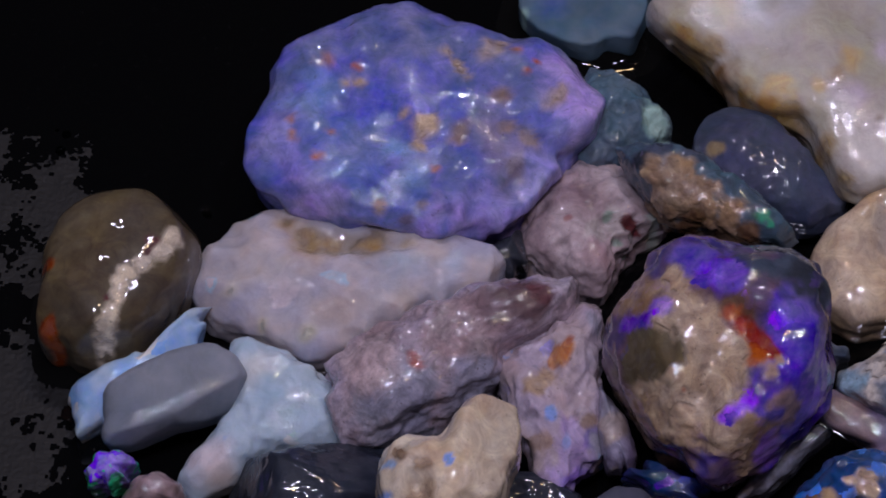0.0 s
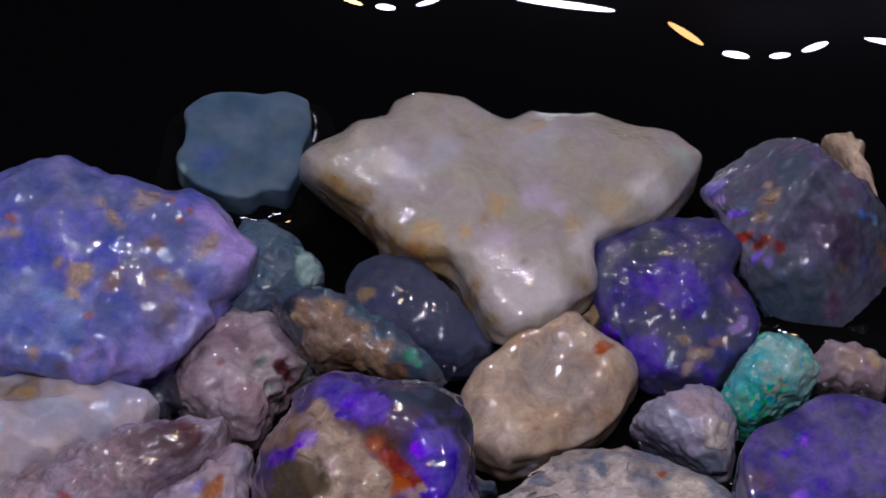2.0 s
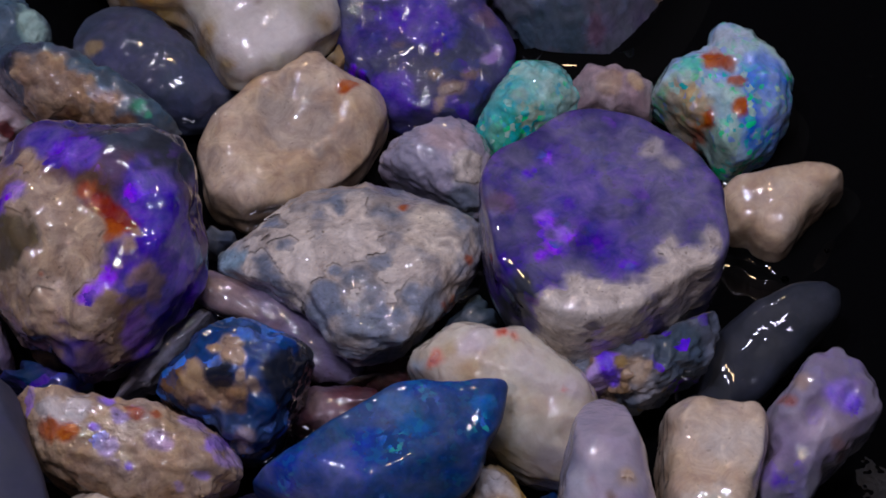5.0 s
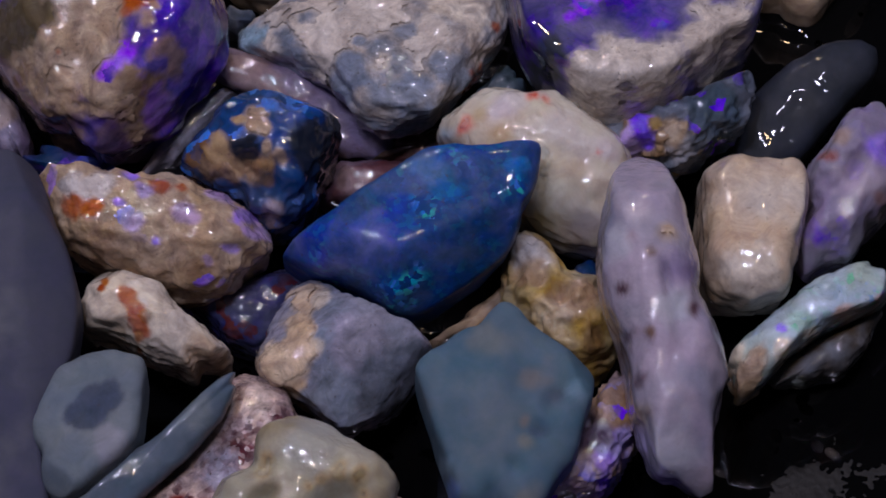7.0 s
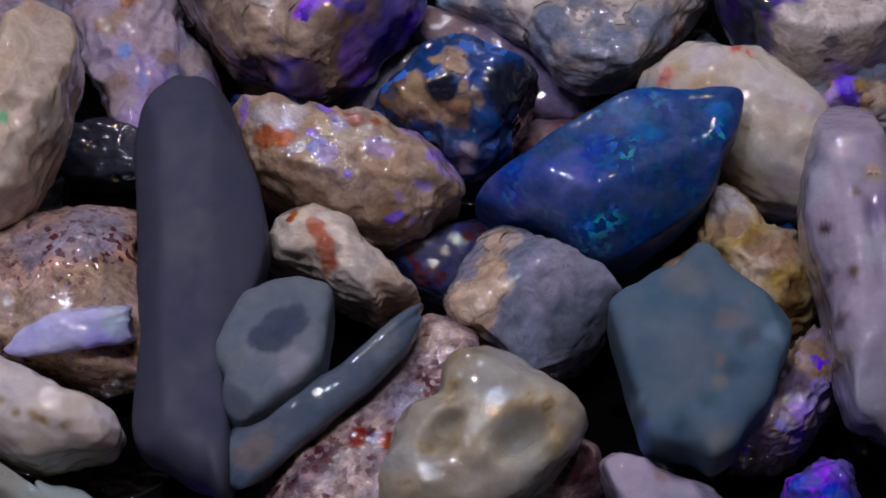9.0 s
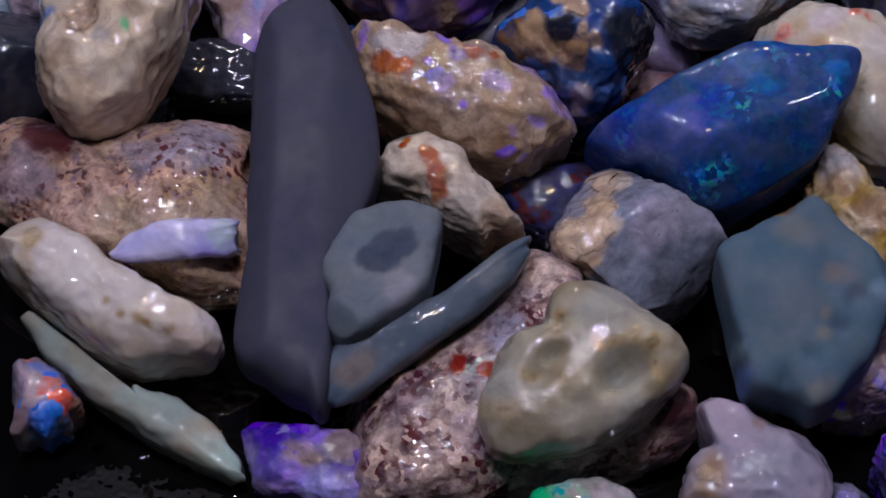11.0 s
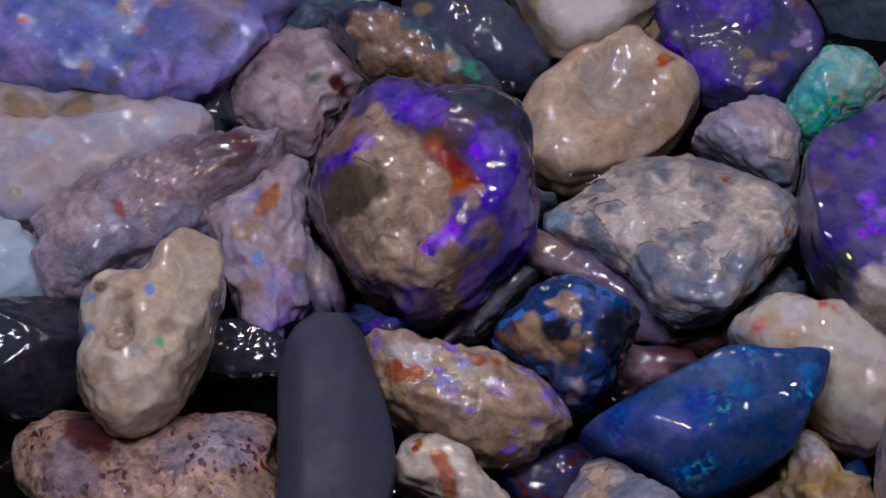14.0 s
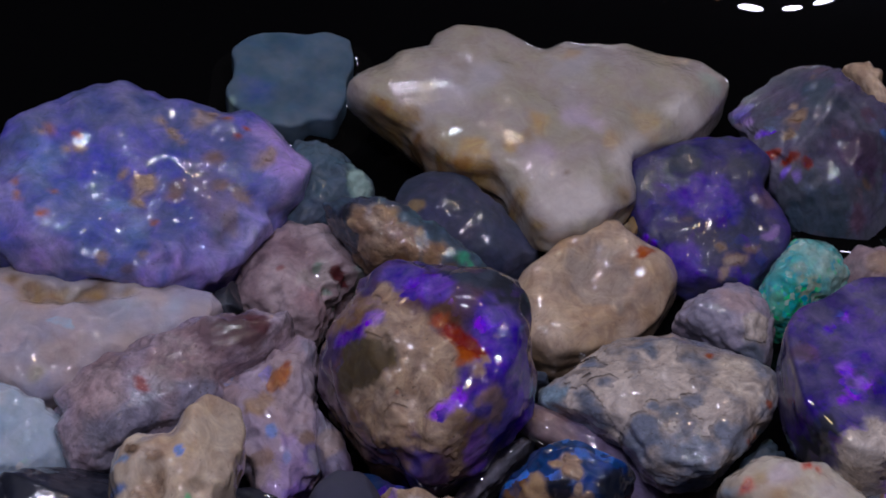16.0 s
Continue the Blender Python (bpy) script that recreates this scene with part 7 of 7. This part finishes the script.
stone('opal', 'opal with pink orange and blue bands', 'opal stone', dict(at=(-23.0, -48.1, 4.0), turn=-64, half=(3.4, 2.6), top=3, under=4, box=0.72, tilt=20, rough=(0.18, 0.12), seed=66, chips=9, fold=0.0,
         lobes=(0.64, 0.63, 0.65, 0.77, 0.78, 0.74, 0.87, 1.01, 0.94, 0.87, 0.86, 0.87, 0.86, 0.84, 0.84, 0.87, 0.91, 0.92, 0.93, 1.04, 1.03, 0.90, 0.80, 0.79, 0.75, 0.73, 0.71, 0.73, 0.88, 1.11, 1.00, 0.71, 0.68, 0.72, 0.76, 0.69)),
    ('lilacd', 'mauve'), (
    (-0.08, 0.43, 1.1, 'pinkr', 1), (0.38, 0.67, 1.1, 'rustl', 0.6), (0.52, -0.02, 1.5, 'blueb', 1), (-0.11, -0.02, 1.5, 'pinkg', 1),
    (0.92, 0.40, 1.1, 'slate', 1),), parts=(('blueb', 'blue_band', 'blue band'),), mottle=4.0, flash=('rosered', 'blueb'), grain=0.25, bump=0.4, coat=1.0, dry=0.35, play=0.4, cell=1.2, clear=0.15)
stone('opal', 'pale opal with green fire along its rim', 'opal stone', dict(at=(14.0, -55.8, 4.0), turn=-1, half=(4.4, 2.5), top=3.5, under=4, box=0.72, tilt=20, rough=(0.20, 0.12), seed=67, chips=9, fold=0.0,
         lobes=(1.03, 0.95, 0.86, 0.89, 0.92, 0.92, 0.90, 0.94, 0.95, 0.90, 0.89, 0.88, 0.84, 0.84, 0.93, 0.94, 0.90, 0.90, 0.98, 1.07, 1.07, 1.11, 1.15, 0.96, 0.66, 0.65, 0.74, 0.75, 0.78, 0.82, 0.82, 0.73, 0.71, 0.80, 1.08, 1.11)),
    ('creamw', 'greenw'), (
    (-0.69, 0.19, 1.2, 'green', 1), (-0.36, 0.37, 1.2, 'greenw', 1), (0.06, 0.09, 1.8, 'creamw', 1), (0.56, 0.14, 1.5, 'pinkw', 1),), parts=(('green', 'green_rim', 'bright green rim'),), mottle=4.0, flash=('green', 'greenw', 'teal'), grain=0.25, bump=0.4, coat=1.0, dry=0.35, play=0.6, cell=0.5, clear=0.3)
RIMMED.append(stone('opal', 'lilac grey opal with a sandy broken side', 'opal stone', dict(at=(25.1, -52.9, 5.0), turn=-42, half=(5.6, 4.7), top=3.5, under=5, box=0.55, tilt=24, rough=(0.31, 0.12), seed=68, chips=9, fold=0.15,
         lobes=(0.83, 0.95, 1.00, 0.93, 0.96, 1.01, 1.08, 1.03, 0.92, 0.84, 0.75, 0.71, 0.74, 0.80, 0.91, 1.02, 1.09, 1.08, 0.82, 0.63, 0.68, 0.76, 0.84, 0.87, 0.97, 1.07, 1.05, 0.97, 0.88, 0.82, 0.78, 0.80, 0.83, 0.84, 0.82, 0.78)),
    ('lilac', 'greylil'), (
    (-0.36, -0.52, 1.5, 'sand', 1), (-0.22, -0.92, 1.5, 'sandb', 1), (-0.45, -0.29, 1.0, 'brownl', 0.7), (0.16, 0.08, 2.9, 'greylil', 1),
    (-0.77, 0.23, 1.8, 'lilac', 1), (-0.37, 0.52, 0.6, 'brownl', 0.6),), parts=(('sand', 'sandy_side', 'sandy broken side'),), mottle=4.0, flash=(), grain=0.06, bump=0.3, coat=1.0, dry=0.25, play=0.0, cell=1.2, clear=0.6))
stone('pebble', 'small blue grey pebble with violet tint', 'pebble', dict(at=(31.4, -53.5, 3.0), turn=-75, half=(1.8, 1.7), top=3, under=3, box=0.72, tilt=20, rough=(0.11, 0.12), seed=69, chips=9, fold=0.0,
         lobes=(0.79, 0.91, 0.89, 0.87, 0.96, 1.08, 1.06, 0.89, 0.88, 0.90, 0.95, 0.91, 0.84, 0.80, 0.78, 0.84, 0.94, 0.96, 0.87, 0.92, 1.09, 1.25, 1.07, 0.91, 0.81, 0.81, 0.84, 0.89, 0.95, 1.04, 1.02, 0.82, 0.75, 0.71, 0.64, 0.65)),
    ('lilacd', 'slateb'), (), parts=(), mottle=4.0, flash=('lav',), grain=0.25, bump=0.35, coat=1.0, dry=0.35, play=0.3, cell=1.2, clear=0.15)
stone('opal', 'deep violet blue opal chunk', 'opal stone', dict(at=(35.8, -52.1, 6.0), turn=81, half=(3.2, 2.7), top=4, under=6, box=0.72, tilt=20, rough=(0.18, 0.12), seed=70, chips=9, fold=0.3,
         lobes=(0.90, 0.93, 0.86, 0.76, 0.72, 0.74, 0.88, 0.95, 0.94, 0.94, 0.87, 0.73, 0.71, 0.71, 0.65, 0.63, 0.63, 0.64, 0.64, 0.66, 0.69, 0.82, 0.95, 0.91, 0.79, 0.79, 0.91, 0.88, 0.78, 0.72, 0.73, 0.83, 0.93, 1.03, 0.96, 0.89)),
    ('violetd', 'navyv'), (
    (0.12, 0.60, 1.8, 'violetm', 1), (0.46, -0.02, 1.8, 'violetm', 1), (-0.60, 0.61, 1.5, 'violetd', 1), (-0.77, 0.17, 1.1, 'sky', 0.4),), parts=(), mottle=4.0, flash=('violet', 'blue', 'violetb'), grain=0.25, bump=0.5, coat=1.0, dry=0.1, play=0.6, cell=1.0, clear=0.15)
stone('opal', 'deep blue opal in the shadow of a boulder', 'opal stone', dict(at=(-2.8, -12.0, 4.0), turn=-16, half=(3.5, 1.8), top=3, under=4, box=0.72, tilt=20, rough=(0.15, 0.12), seed=71, chips=9, fold=0.0,
         lobes=(0.73, 0.75, 0.92, 1.15, 1.08, 0.82, 0.65, 0.62, 0.67, 0.68, 0.67, 0.83, 1.00, 1.05, 0.93, 0.77, 0.76, 0.88, 1.21, 1.11, 0.76, 0.64, 0.61, 0.62, 0.75, 0.84, 0.73, 0.68, 0.66, 0.65, 0.67, 0.73, 0.85, 1.02, 0.96, 0.79)),
    ('navyv', 'navyb'), (), parts=(), mottle=4.0, flash=('blue', 'violetm'), grain=0.25, bump=0.35, coat=1.0, dry=0.35, play=0.4, cell=1.2, clear=0.15)
stone('pebble', 'dark blue pebble with red specks', 'pebble', dict(at=(11.0, -27.6, 5.0), turn=14, half=(4.0, 3.2), top=3, under=5, box=0.72, tilt=20, rough=(0.21, 0.12), seed=72, chips=9, fold=0.0,
         lobes=(1.13, 1.11, 1.02, 1.12, 1.13, 0.97, 0.78, 0.71, 0.69, 0.67, 0.67, 0.70, 0.75, 0.81, 0.98, 1.25, 1.05, 0.89, 0.81, 0.77, 0.77, 0.79, 0.81, 0.80, 0.83, 0.86, 0.96, 0.92, 0.83, 0.77, 0.72, 0.70, 0.71, 0.72, 0.79, 0.90)),
    ('slatev', 'navyv'), (), parts=(), mottle=4.0, flash=('maroon', 'maroond'), grain=0.25, bump=0.35, coat=1.0, dry=0.35, play=0.35, cell=1.0, clear=0.15)
stone('pebble', 'small navy pebble among the stones', 'pebble', dict(at=(35.4, -25.8, 3.5), turn=50, half=(1.8, 1.6), top=2, under=3.5, box=0.72, tilt=20, rough=(0.10, 0.12), seed=73, chips=9, fold=0.0,
         lobes=(0.91, 1.01, 1.09, 0.87, 0.76, 0.73, 0.74, 0.71, 0.63, 0.60, 0.80, 1.15, 0.97, 0.68, 0.61, 0.59, 0.60, 0.66, 0.65, 0.60, 0.57, 0.56, 0.57, 0.59, 0.65, 0.72, 1.06, 1.01, 0.93, 0.90, 0.91, 0.93, 0.90, 0.86, 0.86, 0.87)),
    ('navyb', 'slate'), (), parts=(), mottle=4.0, flash=(), grain=0.25, bump=0.35, coat=1.0, dry=0.35, play=0.0, cell=1.2, clear=0.15)
stone('pebble', 'small gold green chip', 'pebble', dict(at=(21.4, 23.1, 4.0), turn=64, half=(2.4, 1.1), top=2, under=4, box=0.72, tilt=20, rough=(0.10, 0.12), seed=74, chips=9, fold=0.0,
         lobes=(0.91, 0.77, 0.73, 0.77, 0.83, 0.86, 0.84, 0.82, 0.77, 0.72, 0.87, 1.22, 1.00, 0.66, 0.59, 0.55, 0.54, 0.54, 0.57, 0.63, 0.69, 0.69, 0.64, 0.62, 0.62, 0.64, 0.73, 1.08, 0.96, 0.85, 0.86, 0.88, 0.88, 0.93, 1.15, 1.14)),
    ('olive', 'ochre'), (), parts=(), mottle=4.0, flash=(), grain=0.25, bump=0.35, coat=1.0, dry=0.35, play=0.0, cell=1.2, clear=0.15)
stone('pebble', 'small black slate pebble', 'pebble', dict(at=(-17.6, 11.3, 3.5), turn=86, half=(2.8, 2.2), top=2.5, under=3.5, box=0.72, tilt=20, rough=(0.15, 0.12), seed=75, chips=9, fold=0.0,
         lobes=(0.74, 0.70, 0.68, 0.69, 0.68, 0.69, 0.83, 1.15, 1.12, 0.98, 0.87, 0.87, 0.88, 0.89, 0.81, 0.66, 0.65, 0.70, 0.75, 0.81, 0.85, 0.82, 0.78, 0.68, 0.58, 0.59, 0.86, 0.95, 0.90, 0.86, 0.85, 0.88, 0.98, 1.16, 1.20, 0.85)),
    ('slated', 'black'), (), parts=(), mottle=4.0, flash=(), grain=0.25, bump=0.35, coat=1.0, dry=0.35, play=0.0, cell=1.2, clear=0.15)


# Dried silt on the tray, drops of water, and grit
def silt(name, label, x, y, wide, deep, seed):
    """A thin uneven crust of dried silt, broken at its edge."""
    n = 190
    gx, gy = np.meshgrid(np.linspace(-1, 1, n), np.linspace(-1, 1, n))
    p = np.stack([gx.ravel() * wide, gy.ravel() * deep, np.zeros(n * n)], 1)
    lump = gnoise(p / 4 + seed, seed) + 0.6 * gnoise(p / 1.6 + seed, seed + 1) + 0.3 * gnoise(p / 0.7, seed + 2)
    keep = 0.7 - np.hypot(gx, gy).ravel() ** 2 + 0.9 * lump + 0.45 * gnoise(p / 0.45, seed + 3)
    p[:, 2] = 0.02 + 0.10 * np.clip(keep, 0, 1) + 0.05 * gnoise(p / 0.5, seed + 4)
    faces = []
    for j in range(n - 1):
        for i in range(n - 1):
            quad = (j * n + i, j * n + i + 1, (j + 1) * n + i + 1, (j + 1) * n + i)
            if min(keep[k] for k in quad) > 0.3:
                faces.append(quad)
    mesh = bpy.data.meshes.new(name)
    mesh.from_pydata((p * MM).tolist(), [], faces)
    mesh.materials.append(SILT)
    ob = new(name, mesh)
    ob.location = (x * MM, y * MM, 0)
    return tagged(ob, label, "silt", kind="stuff")


def silt_material():
    mat = bpy.data.materials.new("dried_silt")
    mat.use_nodes = True
    tree = mat.node_tree
    skin = tree.nodes["Principled BSDF"]
    place = tree.nodes.new("ShaderNodeTexCoord").outputs["Object"]
    fine = node(tree, "ShaderNodeTexNoise", Scale=1800.0, Detail=5.0, Roughness=0.7)
    tree.links.new(place, fine.inputs["Vector"])
    broad = node(tree, "ShaderNodeTexNoise", Scale=350.0, Detail=5.0, Roughness=0.65)
    tree.links.new(place, broad.inputs["Vector"])
    grains = mixed(tree, ranged(tree, fine.outputs[0], 0.35, 0.65, 0, 1), (0.0022, 0.002, 0.0022, 1), (0.009, 0.0078, 0.0075, 1))
    dust = mixed(tree, ranged(tree, broad.outputs[0], 0.42, 0.62, 0, 0.85), grains, (0.0018, 0.0016, 0.0018, 1))
    tree.links.new(dust, skin.inputs["Base Color"])
    skin.inputs["Roughness"].default_value = 0.7
    rise = node(tree, "ShaderNodeBump", Strength=0.6, Distance=0.0002)
    tree.links.new(fine.outputs[0], rise.inputs["Height"])
    tree.links.new(rise.outputs[0], skin.inputs["Normal"])
    return mat


def water_material():
    mat = bpy.data.materials.new("water")
    mat.use_nodes = True
    skin = mat.node_tree.nodes["Principled BSDF"]
    skin.inputs["Base Color"].default_value = (1, 1, 1, 1)
    skin.inputs["Roughness"].default_value = 0.0
    skin.inputs["IOR"].default_value = 1.33
    skin.inputs["Transmission Weight"].default_value = 1.0
    return mat


SILT = silt_material()
WATER = water_material()
for x, y, wide, deep, seed in ((-64, 16, 15, 13, 3), (-62, -8, 13, 17, 9), (62, -27, 4, 9, 15), (-17, -54, 9, 5, 33), (51, -43, 7, 4, 39)):
    silt("silt", "dull grey dried silt on the black tray", x, y, wide, deep, seed)


def water_rim(ob, high, wide):
    """The meniscus of water that creeps up a stone from the wet tray."""
    co = np.array([v.co for v in ob.data.vertices]) / MM
    low = co[co[:, 2] < high * 0.8][:, :2]
    n = 96
    reach = np.zeros(n)
    k = (np.arctan2(low[:, 1], low[:, 0]) / (2 * np.pi) * n).astype(int) % n
    np.maximum.at(reach, k, np.hypot(low[:, 0], low[:, 1]))
    for _ in range(3):
        reach = np.maximum(reach, (np.roll(reach, 1) + np.roll(reach, -1)) / 2)
    for _ in range(4):
        reach = (np.roll(reach, 1) + 2 * reach + np.roll(reach, -1)) / 4
    turn = np.arange(n) / n * 2 * np.pi
    places, faces, steps = [], [], 9
    for s in range(steps):
        f = s / (steps - 1)
        r = reach - 0.6 + (wide + 0.6) * f
        z = np.full(n, high * (1 - f) ** 2.6 + 0.012)
        places.append(np.stack([r * np.cos(turn), r * np.sin(turn), z], 1))
    for s in range(steps - 1):
        for i in range(n):
            j = (i + 1) % n
            faces.append((s * n + i, (s + 1) * n + i, (s + 1) * n + j, s * n + j))
    mesh = bpy.data.meshes.new("puddle")
    mesh.from_pydata((np.concatenate(places) * MM).tolist(), [], faces)
    mesh.polygons.foreach_set("use_smooth", np.ones(len(faces), dtype=bool))
    mesh.materials.append(DARK_WATER)
    rim_ob = new("puddle", mesh)
    rim_ob.location = ob.location
    return tagged(rim_ob, "thin clear puddle of water round a stone", "water", "water on the tray")


DARK_WATER = bpy.data.materials.new("water_over_black")
DARK_WATER.use_nodes = True
film_skin = DARK_WATER.node_tree.nodes["Principled BSDF"]
film_skin.inputs["Base Color"].default_value = (0.004, 0.004, 0.004, 1)
film_skin.inputs["Roughness"].default_value = 0.01
film_skin.inputs["IOR"].default_value = 1.33
for ob in RIMMED:
    water_rim(ob, 1.3, 2.4)
bm = bmesh.new()
bmesh.ops.create_icosphere(bm, subdivisions=3, radius=1)
for v in bm.verts:
    v.co.z *= 0.35
drop_mesh = bpy.data.meshes.new("water_drop")
bm.to_mesh(drop_mesh)
bm.free()
drop_mesh.polygons.foreach_set("use_smooth", np.ones(len(drop_mesh.polygons), dtype=bool))
drop_mesh.materials.append(WATER)
rng = random.Random(5)
for x, y, spread, count in ((-46, 17, 2, 2), (-57, 25, 3, 4), (-5, 41, 2, 5), (22, -36, 2, 6), (-20, -50, 2, 4), (10, -29, 1.5, 3), (48, -36, 3, 4), (50, -42, 4, 6), (-15, -53, 4, 5), (60, 2, 3, 4), (-60, -2, 5, 5)):
    for _ in range(count):
        drop = new("water_drop", drop_mesh)
        size = rng.uniform(0.15, 0.5) * MM
        drop.location = ((x + rng.uniform(-spread, spread)) * MM, (y + rng.uniform(-spread, spread)) * MM, size * 0.1)
        drop.scale = (size * rng.uniform(1, 2), size, size)
        drop.rotation_euler = (0, 0, rng.uniform(0, 3))
        tagged(drop, "small clear water drop on the black tray", "water drop", "water drops on the tray")
